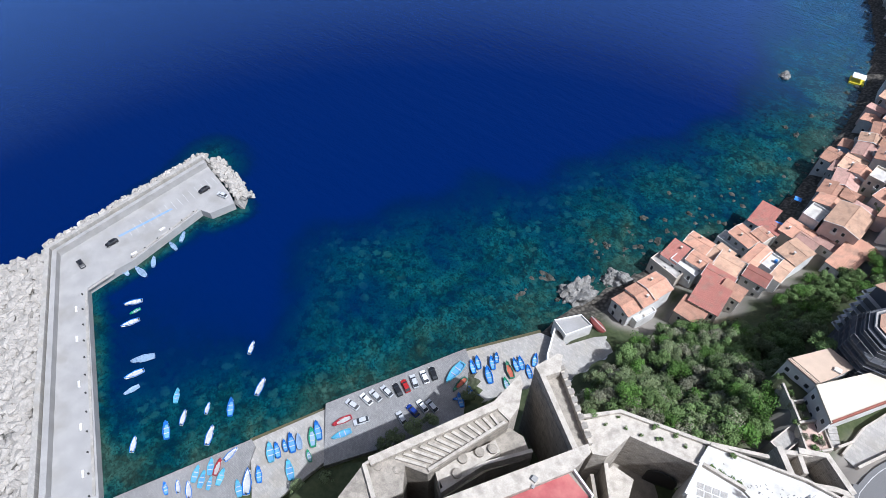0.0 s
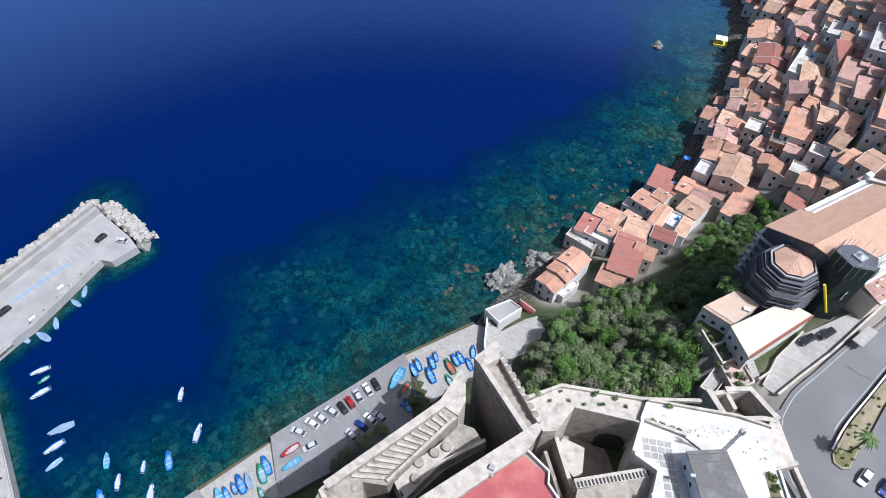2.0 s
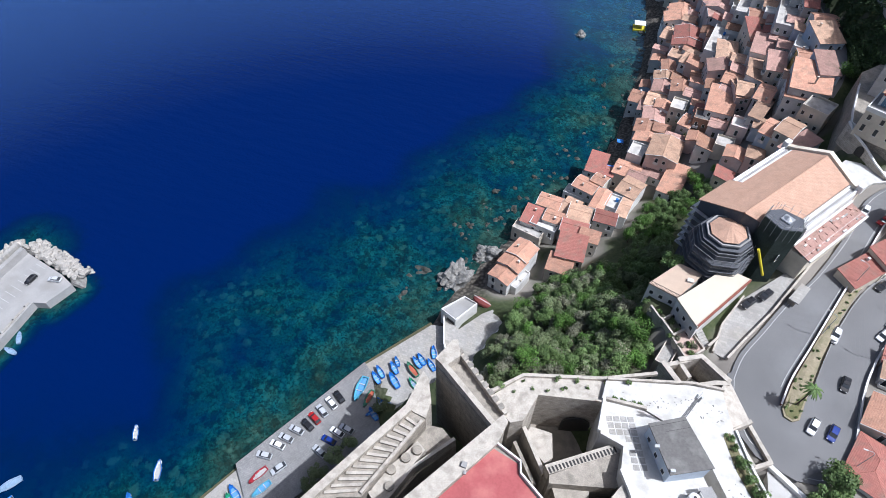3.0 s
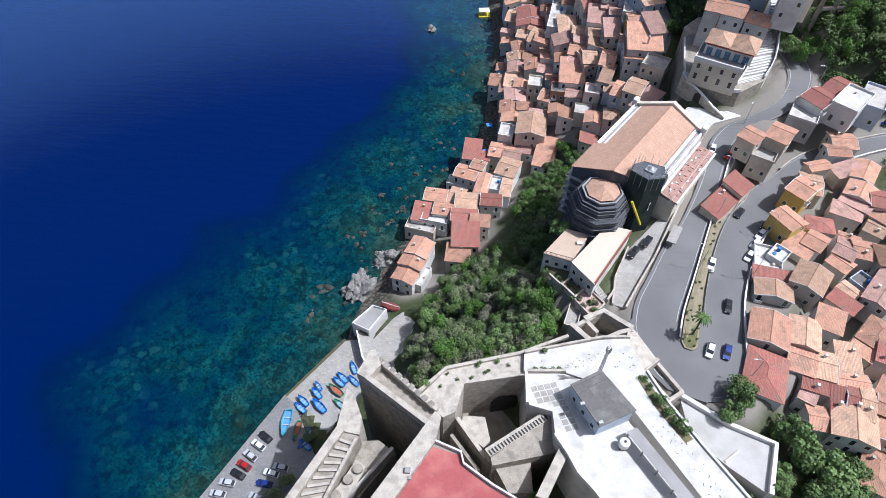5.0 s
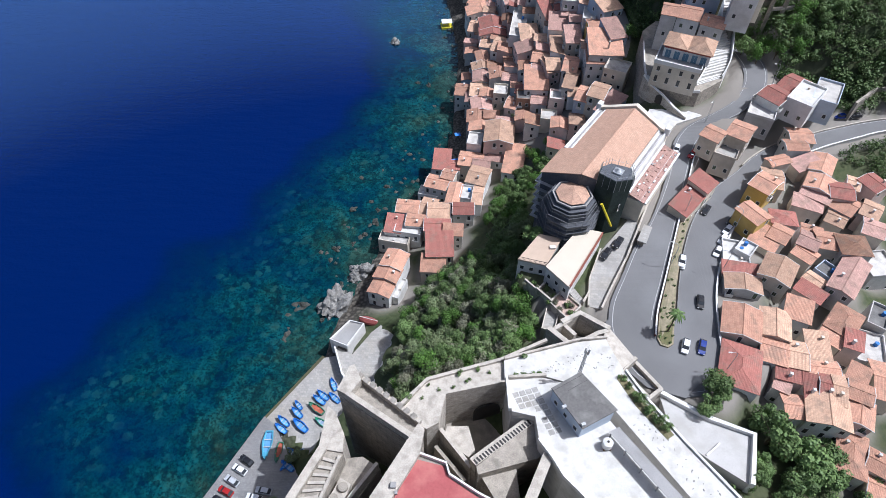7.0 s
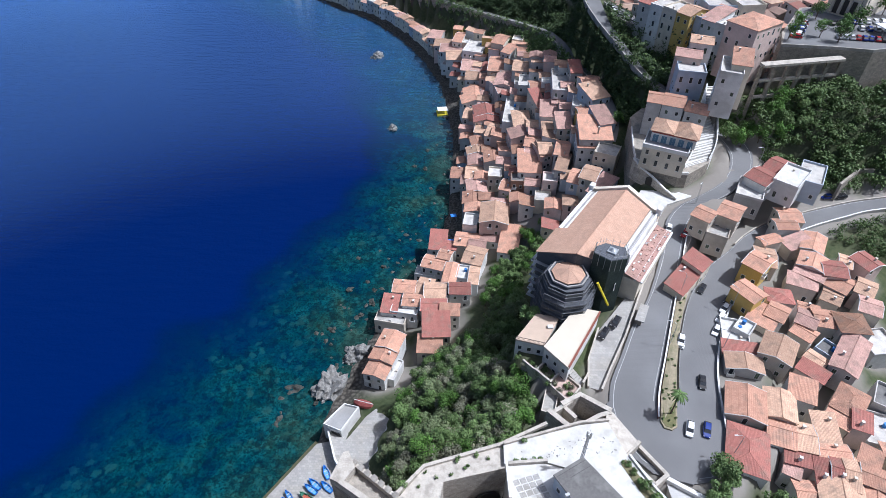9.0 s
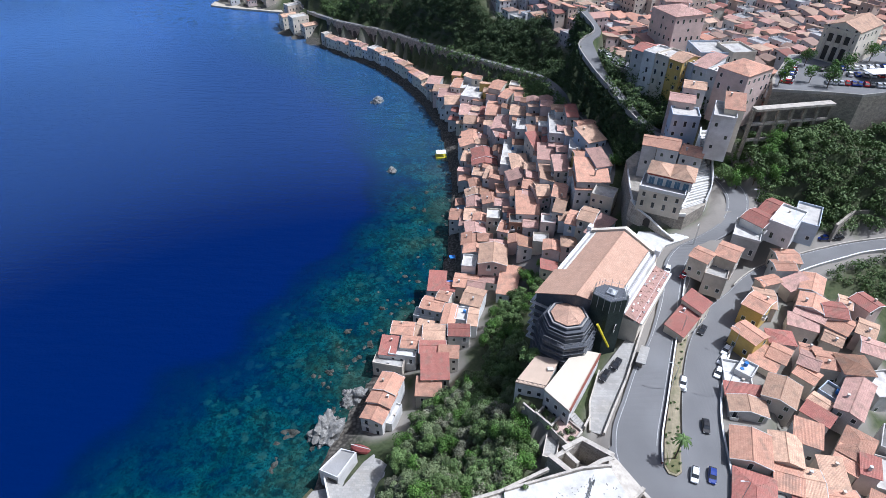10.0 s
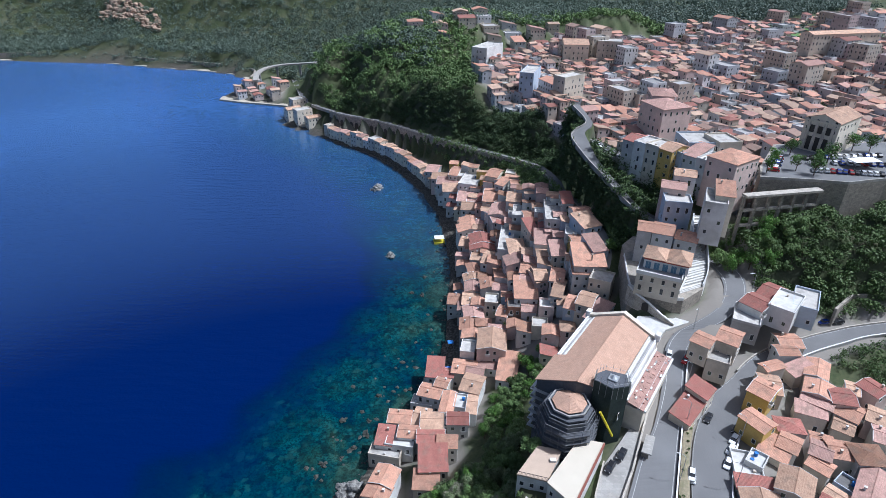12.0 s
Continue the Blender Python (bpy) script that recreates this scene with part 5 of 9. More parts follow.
house(81.2, 63.6, 36.5, 2.8, 5.2, 7, -12, "s", 1, 4, wins=2, group="houses below the road")
house(91.5, 62.4, 37, 4.5, 4.6, 7, -27, "g", 0, 0, wins=2, group="houses below the road")
house(90.1, 58.2, 36, 6.1, 5.0, 7, 62, "g", 0, 2, wins=2, group="houses below the road")
house(92.9, 66.8, 37, 3.9, 4.1, 7, -36, "s", 0, 4, wins=2, group="houses below the road")
house(86.4, 50.2, 33, 9.3, 5.4, 7, 64, "h", 0, 1, wins=2, group="houses below the road")
house(90.5, 43.6, 31, 4.7, 6.9, 7, -27, "g", 0, 4, wins=2, group="houses below the road")
house(91.6, 47.9, 33, 4.9, 4.9, 7, -35, "g", 0, 4, wins=2, group="houses below the road")
house(98.6, 65.9, 36, 4.2, 9.3, 7, -17, "g", 0, 4, wins=2, group="houses below the road")
house(100.2, 74.9, 35, 6.0, 8.7, 7, -20, "f", 0, 3, wins=2, group="houses below the road")
house(95.0, 75.1, 38, 3.6, 4.5, 7, -23, "s", 1, 2, wins=2, group="houses below the road")
house(25.7, 82.2, 36, 3.0, 9.2, 5, -17, "f", 0, 4, wins=2, group="houses below the road", terrace=M_PAVE)
house(76.5, 137.6, 49, 5.1, 6.0, 7, -43, "g", 0, 4, wins=2, group="houses below the road")
house(84.9, 139.3, 49, 5.7, 7.8, 7, -37, "g", 0, 4, wins=2, group="houses below the road")
house(80.7, 134.5, 45, 5.7, 5.9, 7, -29, "f", 3, 4, wins=2, group="houses below the road", terrace=M_PAVE)
house(66.3, 117.6, 41.5, 11.7, 5.1, 7, 48, "s", 1, 1, wins=2, group="houses below the road")
house(71.3, 123.2, 43, 5.6, 5.8, 7, 46, "s", 1, 1, wins=2, group="houses below the road")
house(100.5, 155.9, 50, 6.9, 8.2, 7, -53, "g", 1, 0, wins=2, group="houses below the road")
house(96.6, 152.9, 47, 7.4, 10.2, 7, -28, "f", 0, 3, wins=2, group="houses below the road")
house(108.8, 154.6, 51, 7.1, 12.0, 7, -42, "f", 0, 0, wins=2, group="houses below the road", terrace=M_WHITE)
house(116.5, 157.1, 50.3, 6.8, 12.1, 7, -32, "f", 0, 6, wins=2, group="houses below the road")
house(109.8, 164.9, 48, 5.7, 10.5, 7, -48, "g", 1, 0, wins=2, group="houses below the road")

# ---- villa, stepped street and the larger buildings of the upper town ----
house(72.1, 187.3, 61, 4.7, 8.3, 15, -19, "g", 0, 3, wins=1, group="upper town buildings")
house(78.1, 185.2, 61, 7, 9.3, 15, -23, "g", 0, 0, wins=1, group="upper town buildings")
house(85.3, 181.7, 60, 7.2, 8, 15, -28, "g", 0, 0, wins=1, group="upper town buildings")
house(84.8, 195, 68, 9.4, 8, 16, -12, "f", 2, 6, wins=1, group="upper town buildings")
house(85.6, 202.5, 70.5, 8.6, 8, 15, -20, "g", 2, 2, wins=1, group="upper town buildings")
house(91.5, 208.5, 73, 7.6, 8, 15, -20, "g", 3, 0, wins=1, group="upper town buildings")
house(92.9, 183.2, 74, 7.1, 12.8, 15, -23, "f", 0, 0, wins=1, group="upper town buildings")
house(95.8, 184.5, 76, 5.9, 9.9, 15, -20, "s", 0, 1, wins=1, group="upper town buildings")
house(82.7, 243.4, 75, 5.5, 11.4, 17, -52, "g", 1, 3, wins=1, group="upper town buildings")
house(85.6, 238.3, 75.3, 5.5, 11.1, 17, -50, "f", 0, 0, wins=1, group="upper town buildings")
house(89.5, 233.6, 75.6, 6.7, 10.7, 17, -55, "f", 0, 1, wins=1, group="upper town buildings")
house(93.8, 229, 75.9, 6.5, 11.8, 17, -55, "g", 3, 5, wins=1, group="upper town buildings")
house(98.8, 227.5, 75, 5.2, 12, 17, -61, "f", 0, 6, wins=1, group="upper town buildings")
house(101.6, 224.7, 75.3, 6.4, 12.4, 17, -52, "s", 2, 0, wins=1, group="upper town buildings")
house(103.9, 218.2, 75.6, 4.7, 11.8, 17, -51, "f", 0, 0, wins=1, group="upper town buildings")
house(107.7, 207.6, 80, 15.2, 11.9, 20, 35, "h", 0, 2, wins=1, group="upper town buildings")
house(159.6, 236.8, 87, 20.7, 13.2, 20, 38, "g", 3, 1, wins=1, group="upper town buildings", rise=2.5, note="and, columned, front")
house(105.5, 237, 77, 12.3, 14.7, 14, 1, "f", 0, 6, wins=1, group="upper town buildings")
house(114.9, 233.7, 78, 9.9, 12.2, 14, 9, "f", 0, 1, wins=1, group="upper town buildings")
house(111.7, 302.2, 80, 17, 12.2, 16, 81, "h", 2, 2, wins=1, group="upper town buildings")
house(106.3, 280.1, 80, 17.6, 15.8, 16, 109, "h", 2, 2, wins=1, group="upper town buildings")
house(294.3, 459.9, 86, 58.7, 12, 16, 13, "g", 3, 1, wins=1, group="upper town buildings")
house(33.8, 480.2, 71, 13.1, 28.9, 16, -30, "f", 0, 0, wins=1, group="upper town buildings")
house(58, 403.7, 69, 9.4, 24.7, 16, -19, "f", 0, 6, wins=1, group="upper town buildings")
house(79.3, 379, 71, 9.5, 18.7, 16, -52, "f", 0, 1, wins=1, group="upper town buildings")
house(132, 490, 74, 19.2, 16.7, 16, -13, "f", 0, 4, wins=1, group="upper town buildings")
house(104.8, 492.2, 72, 19.6, 21.8, 16, -5, "g", 3, 1, wins=1, group="upper town buildings")


# villa: cream ground storey with a balustraded terrace, white upper storey set back under two hipped roofs
villa = thing("villa", "cream and white villa with a tan hipped roof above the square", "house", pose(71.6, 165.6, 48.6, 0, 0, -25), "upper town buildings")
KN.append((71.6, 165.6, 48.4, 9.0))
bm = bmesh.new()
box(bm, -6.9, -5.3, -1, 6.9, 5.3, 7.6)
part("ground_storey", bm, WALLS[1], villa)
bm = bmesh.new()
box(bm, -7.1, -5.5, 7.2, 7.1, 5.3, 7.65)
part("cornice", bm, M_TRIM, villa)
bm = bmesh.new()
for q in ((-7.1, -5.5, 7.1, -5.2), (-7.1, -5.2, -6.8, 5.3), (6.8, -5.2, 7.1, -1)):
    box(bm, q[0], q[1], 7.65, q[2], q[3], 8.5)
part("balustrade", bm, M_TRIM, villa, "white terrace balustrade")
bm = bmesh.new()
box(bm, -6.8, -5.2, 7.6, 6.8, 5.2, 7.68)
part("terrace", bm, M_CONC, villa)
bm = bmesh.new()
box(bm, -5.6, -1.4, 7.6, 8.2, 7.4, 11.5)
part("upper_storey", bm, WALLS[0], villa)
bm = bmesh.new()
box(bm, -5.66, -1.46, 10.75, 8.26, 7.0, 11.3)
part("frieze", bm, mat("red_frieze", (0.36, 0.09, 0.07), (0.28, 0.07, 0.055), rough=0.8), villa, "dark red painted frieze")
M_BLUESHUT = mat("blue_shutter", (0.13, 0.22, 0.30), (0.09, 0.16, 0.23), rough=0.6)
for k in range(5):
    x = -4.1 + k * 2.65
    bm = bmesh.new()
    for sx in (-.42, .42):
        box(bm, x + sx - .4, -1.52, 7.75, x + sx + .4, -1.42, 10.2)
    part("shutter", bm, M_BLUESHUT, villa)
for k in range(4):
    for z, h2 in ((1.2, 2.0), (4.9, 1.5)):
        bm = bmesh.new()
        box(bm, -5.2 + k * 3.45 - .45, -5.36, z, -5.2 + k * 3.45 + .45, -5.24, z + h2)
        part("window", bm, M_GLASS, villa)
        bm = bmesh.new()
        box(bm, -5.2 + k * 3.45 - .6, -5.42, z - .16, -5.2 + k * 3.45 + .6, -5.24, z)
        part("sill", bm, M_TRIM, villa)
for x0, x1, y0, y1, up in ((-6.1, 1.2, -1.9, 7.4, 1.9), (1.2, 8.7, -2.2, 7.8, 2.3)):
    xm, ym, c = (x0 + x1) / 2, (y0 + y1) / 2, (x1 - x0) / 2
    r0, r1 = y0 + c, y1 - c
    bm = bmesh.new()
    slab(bm, [(x0, y1, 11.5), (x0, y0, 11.5), (xm, r0, 11.5 + up), (xm, r1, 11.5 + up)], .16)
    slab(bm, [(x1, y0, 11.5), (x1, y1, 11.5), (xm, r1, 11.5 + up), (xm, r0, 11.5 + up)], .16)
    slab(bm, [(x0, y0, 11.5), (x1, y0, 11.5), (xm, r0, 11.5 + up)], .16)
    slab(bm, [(x1, y1, 11.5), (x0, y1, 11.5), (xm, r1, 11.5 + up)], .16)
    part("roof", bm, ROOFS[3], villa)


def gz2(x, y):
    return float(ground(np.array([x], float), np.array([y], float))[0])


def inside(x, y, poly):
    r = False
    for (ax, ay), (bx, by) in zip(poly, poly[1:] + poly[:1]):
        if (ay > y) != (by > y) and x < (bx - ax) * (y - ay) / (by - ay) + ax:
            r = not r
    return r


ROADXY = ROAD_PTS


def off_road(x, y, m=1.5):
    return float(np.min(np.hypot(ROADXY[:, 0] - x, ROADXY[:, 1] - y) - ROADXY[:, 3])) > m


# ---- streets of the upper town ----
FAR = []


def joined_houses(name, rows, label):
    """Far streets in one mesh: walls, pitched or flat roofs, and windows on the seaward and near sides."""
    V, F, M = [], [], []

    def quad(pts, mi):
        i = len(V)
        V.extend(pts)
        F.append(tuple(range(i, i + len(pts))))
        M.append(mi)
    for x, y, z, w, d, h, rot, rf, rc, wc, sd in rows:
        rnd = random.Random(sd)
        m = pose(x, y, z, 0, 0, rot)
        a, c = w / 2, d / 2
        rise = .26 * c if rf in "gh" else .2 * d if rf == "s" else 0
        P = lambda *v: tuple(m @ Vector(v))
        wm = 5 + wc
        hi = rise if rf == "s" else 0
        quad([P(-a, -c, -h), P(a, -c, -h), P(a, -c, 0), P(-a, -c, 0)], wm)
        quad([P(a, c, -h), P(-a, c, -h), P(-a, c, hi), P(a, c, hi)], wm)
        for s in (-1, 1):
            q = [P(s * a, -s * c, -h), P(s * a, s * c, -h), P(s * a, s * c, hi if s > 0 else 0)]
            if rf == "g":
                q.append(P(s * a, 0, rise))
            q.append(P(s * a, -s * c, 0 if s > 0 else hi))
            quad(q, wm)
        o = .3
        if rf == "f":
            quad([P(-a, -c, -.02), P(a, -c, -.02), P(a, c, -.02), P(-a, c, -.02)], 11)
            for x0, y0, x1, y1 in ((-a, -c, a, -c), (a, -c, a, c), (a, c, -a, c), (-a, c, -a, -c)):
                quad([P(x0, y0, 0), P(x1, y1, 0), P(x1, y1, .8), P(x0, y0, .8)], wm)
                quad([P(x0 * .95, y0 * .95, 0), P(x1 * .95, y1 * .95, 0), P(x1 * .95, y1 * .95, .8), P(x0 * .95, y0 * .95, .8)], wm)
                quad([P(x0, y0, .8), P(x1, y1, .8), P(x1 * .95, y1 * .95, .8), P(x0 * .95, y0 * .95, .8)], wm)
        else:
            A, C = a + o, c + o
            r = max(a - c, .05) if rf == "h" else A
            if rf == "s":
                tops = [[(-A, -C, -.06), (A, -C, -.06), (A, C, rise + .06), (-A, C, rise + .06)]]
            else:
                tops = [[(-A, -C, -.08), (A, -C, -.08), (r, 0, rise), (-r, 0, rise)], [(A, C, -.08), (-A, C, -.08), (-r, 0, rise), (r, 0, rise)]]
                if rf == "h":
                    tops += [[(A, -C, -.08), (A, C, -.08), (r, 0, rise)], [(-A, C, -.08), (-A, -C, -.08), (-r, 0, rise)]]
            for t in tops:
                quad([P(p, q, s + .18) for p, q, s in t], rc)
                quad([P(p, q, s) for p, q, s in t][::-1], rc)
                quad([P(*t[0]), P(*t[1]), P(t[1][0], t[1][1], t[1][2] + .18), P(t[0][0], t[0][1], t[0][2] + .18)], rc)
        for x0, y0, x1, y1, nx, ny in ((-a, -c, a, -c, 0, -1), (-a, c, -a, -c, -1, 0), (a, -c, a, c, 1, 0), (a, c, -a, c, 0, 1)):
            q = m.to_3x3() @ Vector((nx, ny, 0))
            if q.y > .3 or q.x > .8:
                continue
            L = math.hypot(x1 - x0, y1 - y0)
            k = max(1, int(L / 2.7))
            for fl in range(max(1, int((h - 2) / 3.1))):
                for i in range(k):
                    if rnd.random() < .2:
                        continue
                    t = (i + .5) / k
                    cx, cy, cz = x0 + (x1 - x0) * t, y0 + (y1 - y0) * t, -1.5 - fl * 3.1
                    ux, uy = (x1 - x0) / L, (y1 - y0) / L
                    hw, hh = .48, .68 if rnd.random() < .7 else 1.0
                    for e, k2, mi in ((.05, 1.22, 13), (.08, 1.0, 12)):
                        quad([P(cx - ux * hw * k2 + nx * e, cy - uy * hw * k2 + ny * e, cz - hh * k2), P(cx + ux * hw * k2 + nx * e, cy + uy * hw * k2 + ny * e, cz - hh * k2),
                              P(cx + ux * hw * k2 + nx * e, cy + uy * hw * k2 + ny * e, cz + hh * k2), P(cx - ux * hw * k2 + nx * e, cy - uy * hw * k2 + ny * e, cz + hh * k2)], mi)
    me = bpy.data.meshes.new(name)
    me.from_pydata(V, [], F)
    for mt in FAR_MATS:
        me.materials.append(mt)
    me.polygons.foreach_set("material_index", M)
    return tagged(new(name, me), label, "houses", kind="stuff")


def free(x, y, r, taken):
    return all((x - a) ** 2 + (y - b_) ** 2 > (r + q) ** 2 for a, b_, q in taken)


def town(poly, seed, ang, cx, cy, taken, near=3.2, pale=False, wins=1, zoff=7.5, sizes=(6.5, 9.5), tall=0.35, group="upper town houses", skip=0.08, stuff=False, low=False):
    """Terraced houses in rows along streets that run at an angle."""
    rnd = random.Random(seed)
    c_, s_ = math.cos(radians(ang)), math.sin(radians(ang))
    n = 0
    for i in range(-60, 60):
        for j in range(-60, 60):
            u, v = i * cx + rnd.uniform(-.8, .8), j * cy + rnd.uniform(-.8, .8) + (2.5 if i % 4 == 0 else 0)
            x, y = poly[0][0] + u * c_ - v * s_, poly[0][1] + u * s_ + v * c_
            if not inside(x, y, poly) or not off_road(x, y, 3.0) or rnd.random() < skip or not free(x, y, near, taken):
                continue
            z0 = gz2(x, y)
            h = rnd.choice((5.5, 6.5, 7.5, 9.0)) if rnd.random() > tall else rnd.choice((9.5, 11.0))
            if stuff:
                h -= 2.0
            if low:
                h = rnd.choice((4.6, 5.4, 6.2, 7.0))
            rf = rnd.choices("gshf", (6, 4, 2, 2) if stuff else (7, 4, 1, 1) if low else (5, 3, 2, 3))[0]
            if stuff and x > 60 and y > 330 and rnd.random() < .03:
                h2, w2 = rnd.choice((12.0, 15.0, 18.0)), rnd.uniform(11, 18)
                FAR.append((x, y, z0 + h2, w2, rnd.uniform(9, 12), h2 + 2, ang + rnd.choice((0, 90)) + rnd.uniform(-4, 4), rnd.choice("ffg"), rnd.randrange(5), rnd.randrange(6), rnd.randrange(999)))
                KN.append((x, y, z0, 16.0))
                continue
            if stuff:
                FAR.append((x, y, z0 + h, min(cx * 1.04, rnd.uniform(*sizes)), min(cy * 1.0, rnd.uniform(*sizes)), h + 2, ang + rnd.choice((0, 90)) + rnd.uniform(-4, 4), rf, rnd.randrange(5), rnd.randrange(6), rnd.randrange(999)))
                KN.append((x, y, z0, 16.0))
                continue
            house(x, y, z0 + h, min(cx * 1.02, rnd.uniform(*sizes)), min(cy * .98, rnd.uniform(*sizes)), h + 1.2, ang + rnd.choice((0, 90)) + rnd.uniform(-4, 4), rf, rnd.choice((0, 0, 2, 2, 3, 3, 4, 1)), rnd.choice((0, 0, 0, 0, 6, 1, 2, 3) if pale else (0, 0, 1, 1, 2, 3, 4, 4, 5, 0)), wins=wins, group=group, chim=False, terrace=rnd.choice((M_FLAT, M_WHITE, M_FLAT)))
            n += 1
    return n


TAKEN = [(k[0], k[1], 3.4) for k in KN if k[3] < 10] + [(150, 232, 12), (110, 262, 6)]
town([(78, 300), (82, 253), (101, 220), (113, 200), (145, 235), (195, 295), (186, 239), (272, 336), (418, 520), (440, 640), (240, 640), (209, 560), (102, 545), (22, 490), (28, 394), (60, 359)], 51, 24, 8.0, 7.6, TAKEN, stuff=True, sizes=(5.6, 8.2), tall=0.16)
town([(-40, 500), (-33, 550), (28, 597), (114, 594), (235, 550), (207, 498), (104, 530), (26, 537)], 52, 10, 22, 20, TAKEN, stuff=True, sizes=(9, 15), group="houses beyond the town", skip=0.3)
town([(-217, 584), (-155, 561), (-163, 608), (-188, 624), (-213, 627)], 53, 30, 13, 12, TAKEN, stuff=True, group="houses by the far beach", skip=0.2)
LANE = [(41, 312), (47, 290), (51, 264), (54, 245), (56, 225), (55, 205), (51, 170), (43, 160), (34, 168), (24, 184), (8, 190), (6, 205), (8, 236), (9, 256), (8, 286), (12, 312)]
town(LANE, 54, 84, 6.6, 6.2, TAKEN, near=1.1, pale=True, wins=1, sizes=(5.2, 7.0), group="fishing village houses", skip=0.12, low=True)
town([(8, 300), (0, 330), (-2, 350), (8, 364), (16, 350), (38, 316), (44, 300)], 55, 75, 7.0, 6.6, TAKEN, near=1.6, sizes=(5.4, 7.2), wins=1, skip=0.08, group="fishing village houses", low=True)
# terrace of tall houses with their feet in the sea
RT2 = random.Random(61)
row = spline([(-4, 340), (-10, 356), (-24, 386), (-50, 424), (-80, 450), (-100, 470)], 6.0)
for a, c in zip(row, row[1:]):
    d = c - a
    n = Vector((d.y, -d.x)).normalized() * 3.6
    house(a.x + n.x, a.y + n.y, RT2.uniform(8.5, 11.5), d.length * 1.02, RT2.uniform(6.5, 8), 12, math.degrees(math.atan2(d.y, d.x)), RT2.choice("gggsf"), RT2.choice((0, 2, 3, 3, 2)), RT2.choice((0, 1, 1, 3, 6, 4)), group="fishing village houses", wins=1)
for x, y, z, w, d, h in ((-112, 492, 10, 12, 9, 12), (-122, 500, 14, 14, 10, 16), (-134, 514, 11, 13, 10, 13), (-132, 526, 16, 12, 10, 18)):
    house(x, y, z, w, d, h, 35, "f" if z > 12 else "g", 3, RT2.choice((1, 4)), wins=1)

joined_houses("far_houses", FAR, "tiled and plastered houses packed along the streets of the upper town")


# ---- castle ----
castle = thing("castle", "old tan stone castle with terraces and battlements on the cliff", "castle")


def block(name, pts, z0, z1, material, label="", parent=None):
    bm = bmesh.new()
    prism(bm, pts, z0, z1)
    return part(name, bm, material, parent or castle, label)


def wallpart(name, pts, z0, z1, th, material, label="", parent=None, close=False):
    bm = bmesh.new()
    wall_line(bm, pts, z0, z1, th, close)
    return part(name, bm, material, parent or castle, label)


def lerp2(a, b, t):
    return (a[0] + (b[0] - a[0]) * t, a[1] + (b[1] - a[1]) * t)


# battlement wing: two walls over a sunken walk, wedge merlons on the landward one
block("battlement_wing", [(-22.2, 57.0), (-6.6, 47.0), (-4.4, 50.6), (-19.7, 62.9)], 4, 41.6, M_STONE)
wallpart("wing_wall", [(-21.6, 57.6), (-6.4, 47.7)], 41.5, 44.0, 1.1, M_STONE2)
wallpart("wing_wall", [(-19.6, 62.0), (-4.9, 50.9)], 41.5, 43.4, 0.8, M_STONE2)
block("wing_cap", [(-22.4, 57.2), (-19.9, 56.0), (-17.6, 59.6), (-19.4, 63.2), (-20.4, 62.8)], 41.4, 44.05, M_STONE2)
for k in range(9):
    p = lerp2((-18.6, 61.3), (-5.4, 51.2), (k + 0.2) / 9)
    d = Vector((13.2, -10.1, 0)).normalized()
    n = Vector((-d.y, d.x, 0))
    bm = bmesh.new()
    o = Vector((*p, 43.3))
    e0 = [bm.verts.new(o + n * s + Vector((0, 0, h))) for s, h in ((-.55, 0), (.45, 0), (.45, 1.0), (-.55, .35))]
    e1 = [bm.verts.new(o + d * 1.05 + n * s + Vector((0, 0, h))) for s, h in ((-.55, 0), (.45, 0), (.45, 1.0), (-.55, .35))]
    bm.faces.new(e0)
    bm.faces.new(e1[::-1])
    for i in range(4):
        bm.faces.new((e0[i], e1[i], e1[(i + 1) % 4], e0[(i + 1) % 4]))
    bmesh.ops.recalc_face_normals(bm, faces=bm.faces[:])
    part("merlon", bm, M_STONE2, castle)

# long stepped wing over the harbour
block("harbour_wing", [(-36.9, 21.0), (-24.9, 47.0), (-20.2, 45.6), (-26.0, 27.0), (-30.4, 25.4), (-27.4, 21.4), (-30, 16), (-36, 12)], 3, 39.4, M_STONE)
wallpart("wing_wall", [(-36.0, 21.3), (-24.2, 46.5)], 39.3, 40.6, 1.7, M_STONE2)
wallpart("wing_wall", [(-26.3, 27.6), (-20.7, 45.0)], 39.3, 40.1, 0.6, M_STONE2)
for k in range(13):
    a, c = lerp2((-33.2, 24.5), (-23.6, 45.2), (k + .5) / 13), lerp2((-27.4, 27.2), (-21.1, 44.4), (k + .5) / 13)
    wallpart("rib", [a, c], 39.35, 39.95, 0.55, M_STONE2)
block("wing_tower", [(-25.2, 46.4), (-24.6, 55.6), (-22.8, 54.2), (-20.4, 49.5), (-20.2, 45.7)], 3, 39.9, M_STONE2)
wallpart("wing_wall", [(-30.6, 17), (-36.4, 20.3), (-35.4, 22.6)], 39.3, 40.4, 0.9, M_STONE2)
for x, y in ((-34.2, 21.8), (-33.2, 18.4), (-31.0, 23.8)):
    bm = bmesh.new()
    rod(bm, (x, y, 39.3), (x, y, 39.75), 0.75, n=14)
    rod(bm, (x, y, 39.74), (x, y, 39.9), 0.5, n=14)
    part("well_head", bm, M_STONE, castle)
